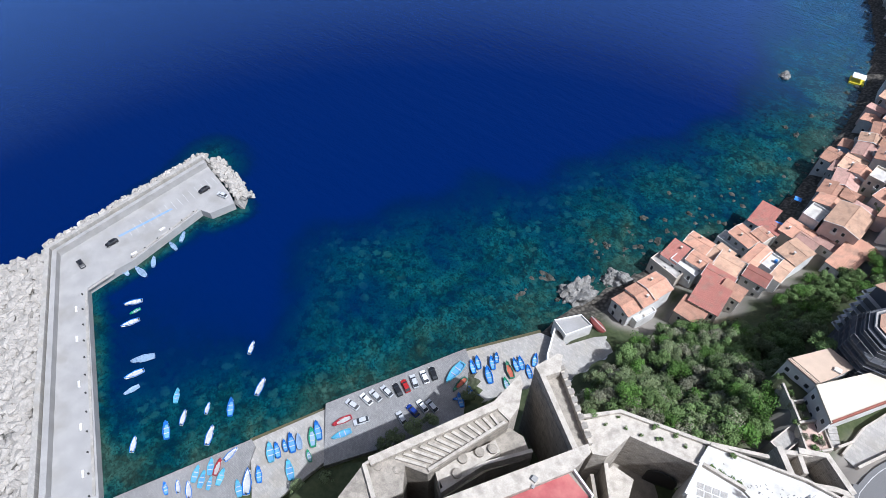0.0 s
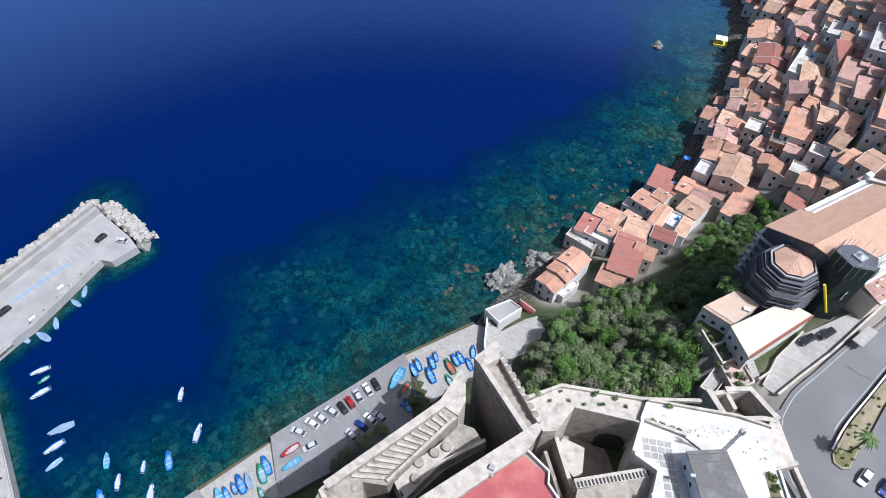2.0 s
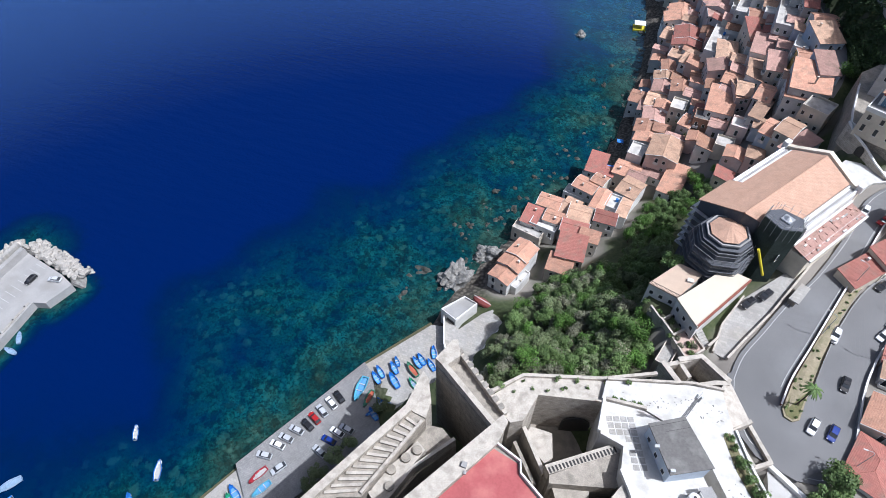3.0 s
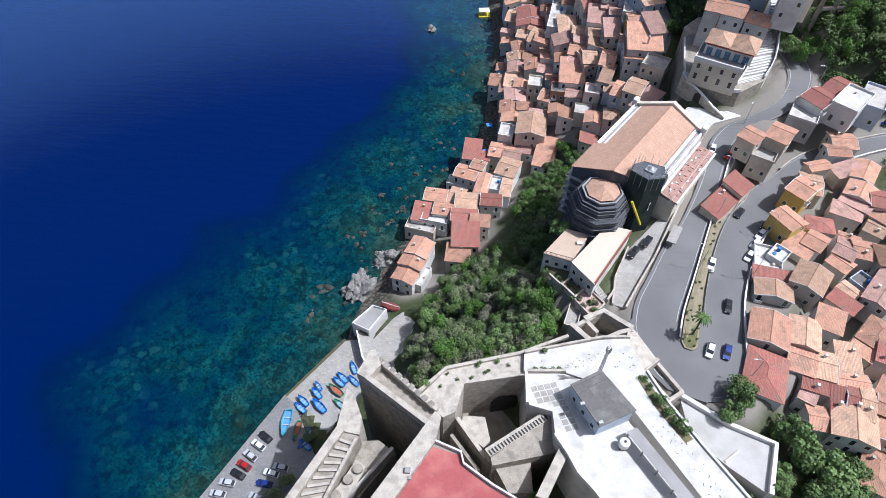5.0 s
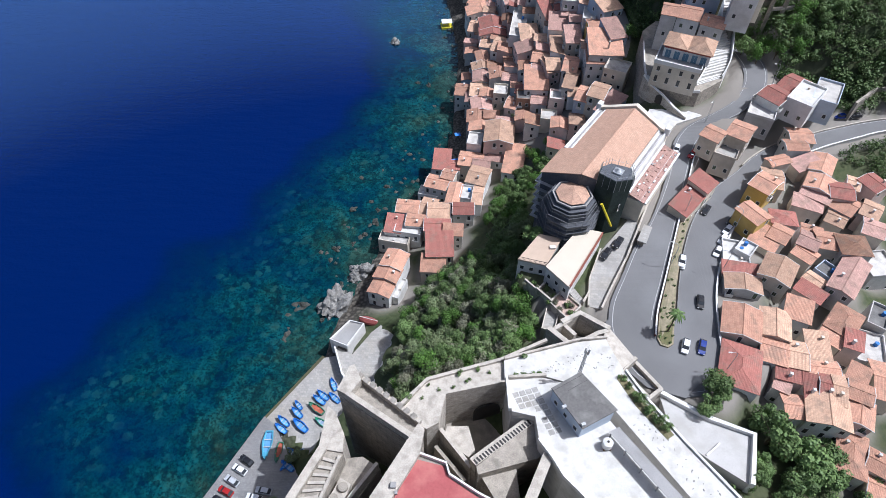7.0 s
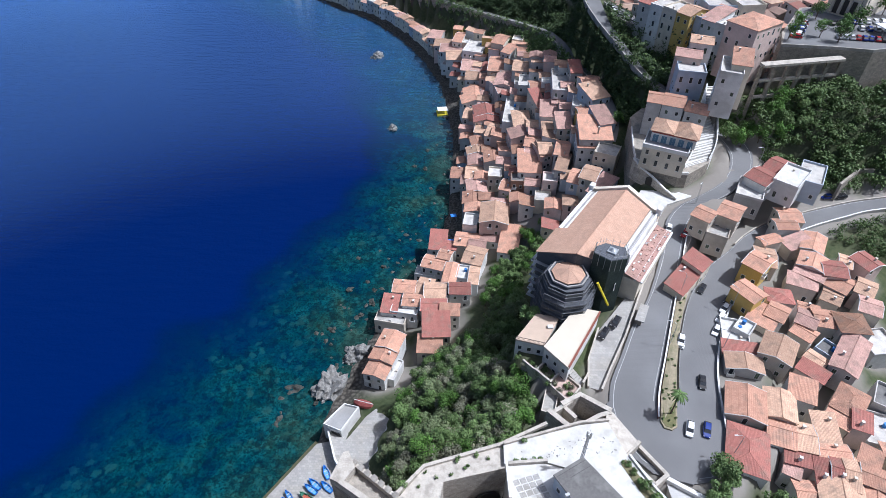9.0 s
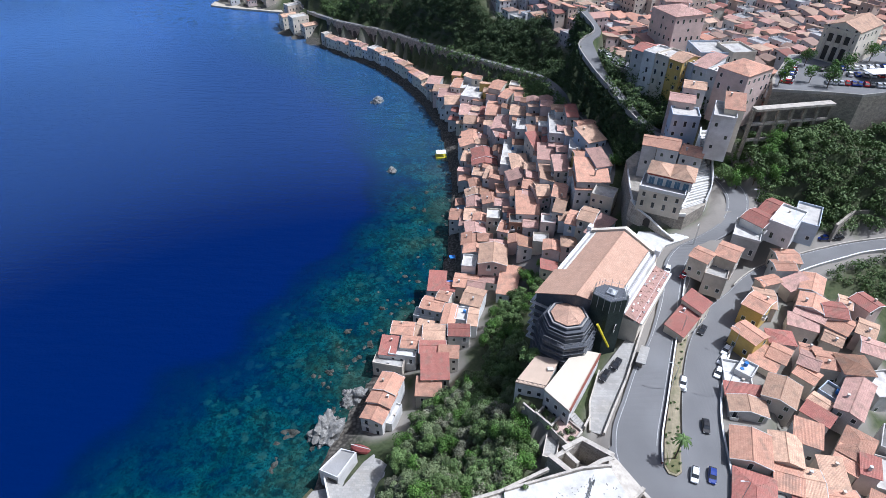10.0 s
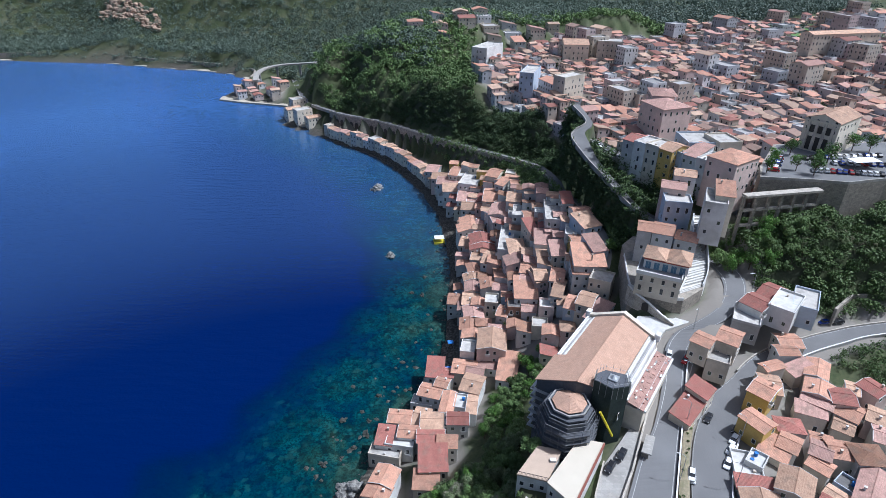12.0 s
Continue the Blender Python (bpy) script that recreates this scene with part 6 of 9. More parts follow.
# inner court with round wells
block("court", [(-20.2, 46.6), (-26.0, 33.2), (-25.4, 28.2), (-22.0, 26.0), (-18.4, 36.2), (-13.0, 44.6), (-16.9, 47.0)], 3, 34.5, M_STONE)
wallpart("court_wall", [(-25.3, 29), (-22.4, 26.6), (-19.4, 36.0), (-13.4, 44.6)], 34.4, 37.8, 0.7, M_STONE2)
block("court_walk", [(-25.6, 32.4), (-25.0, 28.6), (-22.4, 27.4), (-19.8, 35.6), (-18.2, 40.4), (-20.4, 41.6), (-22.8, 36.4)], 34.3, 37.4, M_STONE2)
for x, y in ((-23.0, 34.2), (-21.2, 37.4), (-19.6, 39.6), (-22.0, 31.2)):
    bm = bmesh.new()
    rod(bm, (x, y, 37.3), (x, y, 38.2), 0.95, n=16)
    rod(bm, (x, y, 38.19), (x, y, 38.24), 0.6, n=16)
    part("well_head", bm, M_STONE, castle, "round stone well head")

# great tower with the red roof terrace
RT = [(-27, 10), (-18.7, 23.1), (-5.2, 46.6), (-4.0, 46.2), (-4.6, 42.0), (0.4, 40.1), (1.1, 38.1), (6.1, 34.9), (14, 31), (16, 8)]
block("great_tower", RT, 3, 49.95, M_STONE)
block("wall_top", [(-27, 10), (-18.9, 22.7), (-4.9, 47.0), (-3.7, 46.0), (-4.4, 41.2), (-11.0, 29.6), (-21, 10)], 49.9, 51.2, M_STONE2)
block("red_terrace", [(-20, 10), (-11.3, 28.8), (-4.8, 40.6), (0.1, 39.5), (0.8, 37.6), (5.9, 34.3), (13.6, 30.4), (15, 9)], 49.9, 50.06, M_RED, "faded red painted roof terrace")
wallpart("parapet", [(-4.5, 41.6), (0.4, 39.9), (1.0, 37.9), (6.1, 34.7), (14, 30.8), (15.8, 9)], 49.9, 50.9, 0.35, M_TRIM)
bm = bmesh.new()
box(bm, -9.2, 35.0, 51.1, -8.2, 36.0, 51.8, bev=.05)
box(bm, -8.4, 34.0, 51.1, -7.9, 34.6, 51.5)
part("roof_vent", bm, M_CONC, castle)

# sunken court with its arch, and the masses round it
block("court", [(-0.8, 51.0), (0.4, 58.5), (13.0, 61.0), (13.8, 52.5), (6, 44.5)], 3, 27.0, mat("worn_paving", (0.30, 0.265, 0.22), (0.20, 0.18, 0.15), scale=0.6, fine=4, bump=0.4, stain=(0.14, 0.125, 0.10), stain_scale=0.4))
block("court_ledge", [(0.6, 53.4), (5.1, 53.5), (6.4, 48.5), (5.1, 46.8), (1.7, 49.2), (0.1, 51.8)], 3, 35.8, M_STONE2, "pale ledge of the sunken court")
block("rampart", [(-9.4, 53.6), (-3.6, 60.8), (12.4, 65.9), (13.2, 61.0), (0.2, 57.8), (-1.2, 51.4), (-3.6, 50.0)], 3, 41.9, M_STONE2)
wallpart("parapet", [(-9.6, 54.4), (-3.8, 60.9), (12.2, 66.0), (22.6, 71.2)], 41.7, 42.6, 0.7, M_STONE2)
wallpart("court_wall", [(-0.8, 51.6), (5.4, 43.8)], 12, 38.6, 0.8, M_STONE2)
wallpart("court_wall", [(-1.8, 48.6), (4.2, 41.6)], 8, 37.0, 0.7, M_STONE)
# a near-black solid stands in for the shade inside the arch
bm = bmesh.new()
arc = [(-3.1, 0), (3.1, 0)] + [(3.1 * math.cos(a), 3.6 + 3.1 * math.sin(a)) for a in [math.pi * k / 12 for k in range(13)]]
A0, A1 = Vector((7.4, 59.45, 27.0)), Vector((11.6, 60.4, 27.0))
u = (A1 - A0).normalized()
for off in (0.25,):
    c = (A0 + A1) / 2
    f = bm.faces.new([bm.verts.new(c + u * px + Vector((0.12, -0.5, pz))) for px, pz in arc])
    r = bmesh.ops.extrude_face_region(bm, geom=[f])
    bmesh.ops.translate(bm, vec=(-0.1, 0.35, 0), verts=[v for v in r["geom"] if isinstance(v, bmesh.types.BMVert)])
bmesh.ops.recalc_face_normals(bm, faces=bm.faces[:])
part("arch_recess", bm, M_DARK, castle, "arched doorway drawn as a dark shade panel")
# stair flank with a row of slots, stone roofs
block("slot_wall", [(5.0, 44.3), (17.4, 53.6), (18.4, 52.0), (6.2, 42.9)], 3, 41.6, M_STONE2)
# dark bars on the wall top stand for the shaded gaps
for k in range(20):
    a, c = lerp2((5.6, 43.9), (17.2, 52.7), (k + .35) / 20), lerp2((6.3, 43.1), (17.9, 51.8), (k + .35) / 20)
    wallpart("slot", [a, c], 41.55, 41.72, 0.34, M_DARK)
bm = bmesh.new()
prism(bm, [(6.3, 42.8), (18.2, 52.2), (20.2, 47.2), (18.8, 45.4), (6.6, 41.4)], 3, lambda x, y: 41.4 - 0.25 * max(0, (52 - y) - (18 - x) * .78))
part("stone_roof", bm, M_STONE, castle)
PYR = [(6.5, 43.3), (13.3, 45.1), (14.5, 44.6), (15.0, 38.4), (10.2, 37.6)]
bm = bmesh.new()
prism(bm, PYR, 3, lambda x, y: 38.6 - .22 * (x - 6) + .12 * (y - 40))
part("stone_roof", bm, M_STONE, castle)
block("buttress", [(19.4, 45.3), (21.2, 44.4), (16.6, 35.0), (14.6, 35.6)], 3, 43.6, M_STONE2)

# upper terraces
block("tiled_terrace", [(13.2, 57.4), (13.2, 60.6), (21.0, 60.8), (27.6, 58.8), (33.2, 51.4), (43.4, 35.6), (48, 28.6), (40, 22), (27.8, 34), (25.4, 37.2), (22.6, 40.2), (20.8, 43.6), (18.6, 47), (18.2, 52.2), (13.6, 53.2)], 3, 43.9, M_WHITE, "sunlit pale tiled terrace")
wallpart("parapet", [(13.1, 53.4), (12.9, 60.5)], 43.5, 44.8, 0.5, M_TRIM)
wallpart("parapet", [(13.2, 60.5), (21.2, 61.2)], 42.9, 44.9, 0.6, M_STONE2)
wallpart("parapet", [(18.4, 47.4), (20.8, 43.7), (22.5, 40.3), (25.2, 37.4), (27.8, 34)], 43.4, 44.7, 0.5, M_TRIM)
for k in range(9):
    for j in range(4):
        x, y = 14.6 + k * .55 + j * 1.35, 56.8 - k * 1.25 + j * .42
        if y < 46.5 or not all(inside(x + u, y + v, [(13.6, 60.4), (21.0, 60.4), (24, 57), (21, 54.6), (25.4, 47.6), (19.4, 47.4), (18.9, 52.6), (13.8, 53.6)]) for u in (-.6, .6) for v in (-.6, .6)):
            continue
        bm = bmesh.new()
        box(bm, -.6, -.55, 0, .6, .55, .05, bev=.02)
        part("terrace_slab", bm, M_PAVE, castle, m=pose(x, y, 43.9, 0, 0, 18))
block("white_roof", [(12.6, 61.2), (12.7, 65.4), (29.6, 70.4), (35.6, 71.2), (38.2, 63.4), (41.5, 56.5), (47.0, 47.6), (58, 32), (56, 26), (50.4, 30.4), (45.6, 37.4), (34.8, 54.2), (28.2, 59.6), (21.2, 61.7)], 3, 43.0, M_WHITE, "whitewashed flat roof with dark patches")
block("trench", [(28.4, 58.9), (34.6, 53.9), (45.3, 37.2), (50, 30.2), (48.2, 28.8), (43.6, 35.8), (33.4, 51.6)], 3, 37.5, M_STONE, "narrow sunken passage between the terraces")
wallpart("parapet", [(12.8, 65.6), (29.6, 70.8), (35.9, 71.5)], 42.8, 43.7, 0.5, M_STONE2)
wallpart("parapet", [(38.6, 63.4), (41.9, 56.7), (47.4, 47.8), (58.4, 32)], 42.6, 43.5, 0.45, M_TRIM)
RX = random.Random(3)
for k in range(90):
    t, s = RX.random(), RX.random()
    a, c = lerp2((15, 63.6), (35, 68.6), t), lerp2((22, 62.6), (37, 64.2), t)
    if k > 40:
        a, c = lerp2((37, 52), (54, 27), t), lerp2((40.6, 54.4), (56.4, 31), t)
    x, y = lerp2(a, c, s)
    bm = bmesh.new()
    w, l = RX.uniform(.04, .13), RX.uniform(.06, .26)
    box(bm, -l, -w, 0, l, w, .03)
    part("roof_patch", bm, M_GREY, castle, m=pose(x, y, 43.0, 0, 0, RX.uniform(0, 180)))
# caretaker's building with the grey roof
grey = thing("castle_building", "bluish white building with a grey felted roof", "building")
G = [(21.6, 55.9), (27.5, 59.3), (33.0, 51.4), (26.3, 48.0)]
block("wall", G, 42.5, 48.3, WALLS[6], parent=grey)
bm = bmesh.new()
prism(bm, [(21.2, 56.1), (27.5, 59.8), (33.5, 51.5), (26.2, 47.6)], lambda x, y: 48.2 + .03 * (x - 21), lambda x, y: 48.5 + .03 * (x - 21))
part("roof", bm, M_GREY, grey)
for k in range(7):
    a, c = lerp2((21.2, 56.1), (26.2, 47.6), (k + .5) / 7), lerp2((27.5, 59.8), (33.5, 51.5), (k + .5) / 7)
    bm = bmesh.new()
    wall_line(bm, [a, c], [48.5, 48.72], [48.53, 48.75], 0.06)
    part("seam", bm, M_DARK, grey)
for k, z in ((0, 45.2), (1, 45.2), (2, 45.2)):
    p = lerp2(G[0], G[3], (k + .5) / 3)
    fr, pn = window_mesh(("glass", 0.9, 1.25))
    w = part("window", fr, None, grey, m=pose(*p, z, 0, 0, -59))
    part("pane", pn, None, w)
for x, y, z in ((23.2, 52.0, 48.6), (26.4, 48.4, 48.7)):
    bm = bmesh.new()
    box(bm, -.45, -.3, 0, .45, .3, .5, bev=.04)
    part("roof_unit", bm, M_METAL, grey, m=pose(x, y, z, 0, 0, 20))
# lattice mast
mast = thing("radio_mast", "slim steel lattice mast with white antennas on the castle roof", "mast", pose(27.6, 60.4, 42.9))
bm = bmesh.new()
for i in range(3):
    a = i * 2.094
    rod(bm, (.4 * math.cos(a), .4 * math.sin(a), 0), (.22 * math.cos(a), .22 * math.sin(a), 13), .085, n=5)
for k in range(17):
    z = k * .76
    r = .4 - .18 * z / 13
    for i in range(3):
        a, c = i * 2.094, (i + 1) * 2.094
        rod(bm, (r * math.cos(a), r * math.sin(a), z), (r * math.cos(c), r * math.sin(c), z + .7), .045, n=4)
part("lattice", bm, M_METAL, mast)
for a in range(3):
    bm = bmesh.new()
    box(bm, .35, -.16, 11.4, .55, .16, 13.4, bev=.03)
    part("antenna", bm, M_TRIM, mast, m=pose(0, 0, 0, 0, 0, a * 120))
bm = bmesh.new()
rod(bm, (0, 0, 12.9), (0, 0, 15), .03, n=5)
part("rod", bm, M_METAL, mast)
# pergola and water tank on the terrace
perg = thing("pergola", "long weathered timber pergola on the terrace wall", "pergola")
P0, P1 = (32.8, 48.6), (43.4, 33.4)
for s in (-.8, .8):
    bm = bmesh.new()
    wall_line(bm, [(P0[0] + s * .89, P0[1] + s * .45), (P1[0] + s * .89, P1[1] + s * .45)], 46.2, 46.4, 0.18)
    part("beam", bm, M_CONC, perg)
for k in range(46):
    c = lerp2(P0, P1, (k + .5) / 46)
    bm = bmesh.new()
    wall_line(bm, [(c[0] - 1.05, c[1] - .53), (c[0] + 1.05, c[1] + .53)], 46.4, 46.5, 0.39)
    part("slat", bm, M_CONC, perg)
for k in range(5):
    c = lerp2(P0, P1, (k + .1) / 4.6)
    for s in (-.9, .9):
        bm = bmesh.new()
        box(bm, c[0] + s * .89 - .1, c[1] + s * .45 - .1, 42.9, c[0] + s * .89 + .1, c[1] + s * .45 + .1, 46.25)
        part("post", bm, M_CONC, perg)
tank = thing("water_tank", "round white water tank on a timber stand", "water tank", pose(31.4, 46.2, 43.9))
bm = bmesh.new()
rod(bm, (0, 0, .6), (0, 0, 2.1), 1.0, n=20)
rod(bm, (0, 0, 2.1), (0, 0, 2.35), 1.0, .35, n=20)
part("shell", bm, M_TRIM, tank)
bm = bmesh.new()
rod(bm, (0, 0, 2.3), (0, 0, 2.5), .25, n=12)
part("lid", bm, M_DARK, tank)
for s in (-.6, .6):
    bm = bmesh.new()
    box(bm, s - .12, -.9, 0, s + .12, .9, .62)
    part("bearer", bm, M_WOOD, tank)

# gate works and retaining walls by the road
gate = thing("castle_gate", "tan stone gate walls open to the sky", "gate")
wallpart("wall", [(23.4, 74.9), (28.4, 69.8)], 20, 42.0, 1.2, M_STONE2, parent=gate)
wallpart("wall", [(26.6, 76.4), (31.2, 79.0), (37.4, 74.8)], 20, 42.1, 1.2, M_STONE2, parent=gate)
wallpart("wall", [(24.4, 74.4), (29.0, 77.4)], 20, 41.8, 0.9, M_STONE2, parent=gate)
wallpart("wall", [(29.4, 73.2), (26.9, 76.3)], 20, 41.6, 0.9, M_STONE2, parent=gate)
wallpart("wall", [(28.6, 70.2), (34.6, 73.6), (37.2, 74.4)], 20, 42.0, 1.0, M_STONE2, parent=gate)
block("court_floor", [(26, 73), (29, 78), (37, 74.4), (29, 70.6)], 20, 35.5, M_PAVE, parent=gate)
bm = bmesh.new()
prism(bm, [(35.4, 71.6), (36.8, 76.0), (42.2, 68.1), (38.4, 64.6)], 20, lambda x, y: 42.2 - 0.28 * (x - 35.4))
part("sloping_apron", bm, M_STONE2, gate)
block("pit_floor", [(38.6, 64.8), (42.6, 68.3), (46.9, 61.3), (43.2, 58.8)], 20, 32.5, M_STONE, parent=gate)
for pts, top in (([(38.8, 64.6), (43.3, 58.6)], 40.5), ([(42.5, 68.3), (47.0, 61.4)], 39.0), ([(43.2, 58.7), (47.1, 61.5)], 39.2), ([(38.6, 64.9), (42.5, 68.2)], 40.6)):
    wallpart("pit_wall", pts, 20, top, 0.8, M_STONE2, parent=gate)
wallpart("road_wall", [(37.4, 76.4), (42.6, 68.6)], 30, 39.0, 0.6, M_STONE2, parent=gate)
# small paved forecourt below the castle
fore = thing("forecourt", "pale paved forecourt enclosed by low white walls", "forecourt", kind="structure")
block("paving", [(47.0, 61.0), (56.2, 54.9), (64.3, 51.6), (60.6, 41.9), (54.2, 46.6), (47.6, 52.4)], 20, 36.9, mat("pale_concrete", (0.47, 0.455, 0.435), (0.38, 0.365, 0.345), scale=0.3, stain=(0.33, 0.31, 0.28), stain_scale=0.2), parent=fore)
wallpart("wall", [(46.6, 61.6), (56.3, 55.4), (64.6, 52.0), (60.8, 41.6)], 25, 38.0, 0.9, M_TRIM, parent=fore)
wallpart("wall", [(53.6, 47.6), (57.0, 50.2)], 36.5, 37.3, 0.3, M_TRIM, parent=fore)

# ---- white lookout at the harbour point ----
kiosk = thing("harbour_lookout", "small white flat-roofed lookout building on the rocks", "building")
K = [(-34.0, 91.8), (-28.8, 98.7), (-24.4, 97.6), (-28.6, 89.6)]
block("wall", K, -1, 7.2, WALLS[0], parent=kiosk)
block("roof", [lerp2(p, (-29, 94.4), .08) for p in K], 7.1, 7.45, M_CONC, parent=kiosk)
wallpart("parapet", [lerp2(p, (-29, 94.4), .04) for p in K], 7.1, 8.1, 0.4, M_TRIM, parent=kiosk, close=True)
# near-black box on the wall, drawn for the shade of the bay
bm = bmesh.new()
c = lerp2(K[0], K[3], .62)
box(bm, -1.9, -.1, 3.4, 1.9, .1, 6.2, m=pose(*c, 0, 0, 0, -27))
part("opening", bm, M_DARK, kiosk, "open bay drawn as a dark shade panel")
block("yard", [(-29.2, 82.4), (-32.6, 91.6), (-27.2, 88.8), (-22.4, 96.4), (-19.8, 99), (-15, 95), (-19.5, 82), (-22.8, 74)], -2, 5.0, M_PAVE, parent=kiosk)
wallpart("yard_wall", [(-32.8, 91.4), (-29.4, 82.2), (-23.4, 74)], -2, 6.0, 0.5, M_TRIM, parent=kiosk)
wallpart("yard_wall", [(-15, 95.4), (-19.2, 82), (-21, 76)], -2, 5.9, 0.4, M_TRIM, parent=kiosk)

# ---- church ----
ch = thing("church", "large church under scaffolding with an orange tiled nave roof", "church", pose(33.6, 111.7, 51, 0, 0, 56))


def cpart(name, bm, material, label=""):
    return part(name, bm, material, ch, label)


def gable(bm, x0, x1, hw, zb, ze, zr):
    e0 = [bm.verts.new((x0, y, z)) for y, z in ((-hw, zb), (hw, zb), (hw, ze), (0, zr), (-hw, ze))]
    e1 = [bm.verts.new((x1, y, z)) for y, z in ((-hw, zb), (hw, zb), (hw, ze), (0, zr), (-hw, ze))]
    bm.faces.new(e0)
    bm.faces.new(e1[::-1])
    for i in range(5):
        bm.faces.new((e0[i], e1[i], e1[(i + 1) % 5], e0[(i + 1) % 5]))
    bmesh.ops.recalc_face_normals(bm, faces=bm.faces[:])


bm = bmesh.new()
prof = [(0, -36), (10.6, -36), (10.6, -.2), (0, 4.6)]
tr = [[bm.verts.new((x, *p)) for p in prof] for x in (0, 11.8)]
bm.faces.new(tr[0])
bm.faces.new(tr[1][::-1])
for i in range(4):
    bm.faces.new((tr[0][i], tr[1][i], tr[1][(i + 1) % 4], tr[0][(i + 1) % 4]))
bmesh.ops.recalc_face_normals(bm, faces=bm.faces[:])
prism(bm, [(.2, .2), (11.8, .2), (11.8, -8), (5, -8), (2.2, -3.2)], -36, lambda x, y: 4.4 + y * .44)
M_SHEET = mat("scaffold_sheeting", (0.115, 0.12, 0.135), (0.06, 0.063, 0.072), rough=0.8, scale=0.3, stain=(0.2, 0.2, 0.2), stain_scale=0.3)
cpart("transept_wall", bm, M_SHEET)
bm = bmesh.new()
gable(bm, 11.5, 34, 8.0, -30, -.2, 4.0)
cpart("nave_wall", bm, WALLS[1])
bm = bmesh.new()
slab(bm, [(-.3, 11.0, -.1), (11.9, 11.0, -.1), (11.9, 0, 4.75), (-.3, 0, 4.75)], .2)
slab(bm, [(4.6, -7.9, 1.1), (11.7, -7.9, 1.1), (11.7, 0, 4.75), (-.3, 0, 4.75), (1.9, -3.3, 3.23)], .2)
cpart("transept_roof", bm, ROOF_CHURCH)
bm = bmesh.new()
for s in (-1, 1):
    slab(bm, [(11.6, s * 7.9, 1.1), (33.6, s * 7.9, 1.1), (33.6, 0, 4.72), (11.6, 0, 4.72)], .2)
rod(bm, (-.2, 0, 4.95), (33.4, 0, 4.95), .18, n=6)
cpart("nave_roof", bm, ROOF_CHURCH)
for s in (-1, 1):
    bm = bmesh.new()
    box(bm, 11.8, s * 9.2 - 1.3, -25, 34, s * 9.2 + 1.3, .2)
    cpart("aisle_wall", bm, WALLS[0])
    for off, z1, m_ in ((-.95, .9, M_TRIM), (.95, .75, M_TRIM), (0, .45, M_CONC)):
        bm = bmesh.new()
        box(bm, 11.8, s * 9.2 + off - .22, .15, 34, s * 9.2 + off + .22, z1)
        cpart("cornice", bm, m_, "pale stone cornice")
bm = bmesh.new()
pf = [(-10.6, -18), (10.6, -18), (10.6, 1.0), (8.4, 1.6), (0, 5.6), (-8.4, 1.6), (-10.6, 1.0)]
e0 = [bm.verts.new((34, y, z)) for y, z in pf]
e1 = [bm.verts.new((35.4, y, z)) for y, z in pf]
bm.faces.new(e0)
bm.faces.new(e1[::-1])
for i in range(7):
    bm.faces.new((e0[i], e1[i], e1[(i + 1) % 7], e0[(i + 1) % 7]))
bmesh.ops.recalc_face_normals(bm, faces=bm.faces[:])
cpart("front_gable", bm, WALLS[1])
for s in (-1, 1):
    bm = bmesh.new()
    box(bm, 33.6, s * 10.4 - .7, 0, 35.7, s * 10.4 + .7, 2.2, bev=.1)
    cpart("corner_pier", bm, M_TRIM)
# lower side aisle towards the road, its roof half stripped
bm = bmesh.new()
box(bm, 9, -15.2, -14, 34, -10.4, -4.4)
cpart("side_aisle", bm, WALLS[1])
bm = bmesh.new()
slab(bm, [(9, -15.4, -4.4), (34, -15.4, -4.4), (34, -10.5, -3.3), (9, -10.5, -3.3)], .2)
cpart("side_roof", bm, ROOFS[2])
for y, z in ((-15.6, -4.0), (-13.9, -3.9), (-10.7, -2.6)):
    bm = bmesh.new()
    box(bm, 9, y - .25, z - .6, 34.2, y + .25, z)
    cpart("cornice", bm, M_TRIM)
for k in range(11):
    bm = bmesh.new()
    box(bm, 10.3 + k * 2.2 + (k * 37 % 11) * .09, -13.1 - (k * 29 % 7) * .08, -3.9, 10.8 + k * 2.2 + (k * 53 % 13) * .06, -12.6, -3.5)
    cpart("roof_vent", bm, ROOFS[2])
rl = random.Random(8)
for k in range(26):
    bm = bmesh.new()
    x, y = rl.uniform(9.5, 33), rl.choice((rl.uniform(-15, -14.2), rl.uniform(-12.4, -11)))
    box(bm, x - rl.uniform(.2, .9), y - .2, -4.2, x + rl.uniform(.2, .6), y + .2, -4.3 + (y + 15.4) * .22 + rl.uniform(.25, .5))
    cpart("loose_tile", bm, rl.choice((M_TRIM, M_CONC, ROOFS[2])))
# apse: an octagonal roof over a wide drum hung with scaffolding
AC = (-3.4, .1)
M_PIPE = mat("dull_pipe", (0.17, 0.175, 0.185), (0.11, 0.115, 0.12), rough=0.6, bump=0)
oc = [(AC[0] + 5.0 * math.cos(a), AC[1] + 5.0 * math.sin(a)) for a in [math.pi / 8 + k * math.pi / 4 for k in range(8)]]
bm = bmesh.new()
prism(bm, oc, -6, 0.2)
prism(bm, [lerp2(AC, p, 1.18) for p in oc], -20, -1.4)
prism(bm, [lerp2(AC, p, 1.40) for p in oc], -36, -4.4)
cpart("apse_wall", bm, M_SHEET)
for i in range(8):
    bm = bmesh.new()
    a, c = lerp2(AC, oc[i], .86), lerp2(AC, oc[(i + 1) % 8], .86)
    slab(bm, [(*a, .55), (*c, .55), (*AC, 2.0)], .15)
    cpart("apse_roof", bm, ROOF_CHURCH)
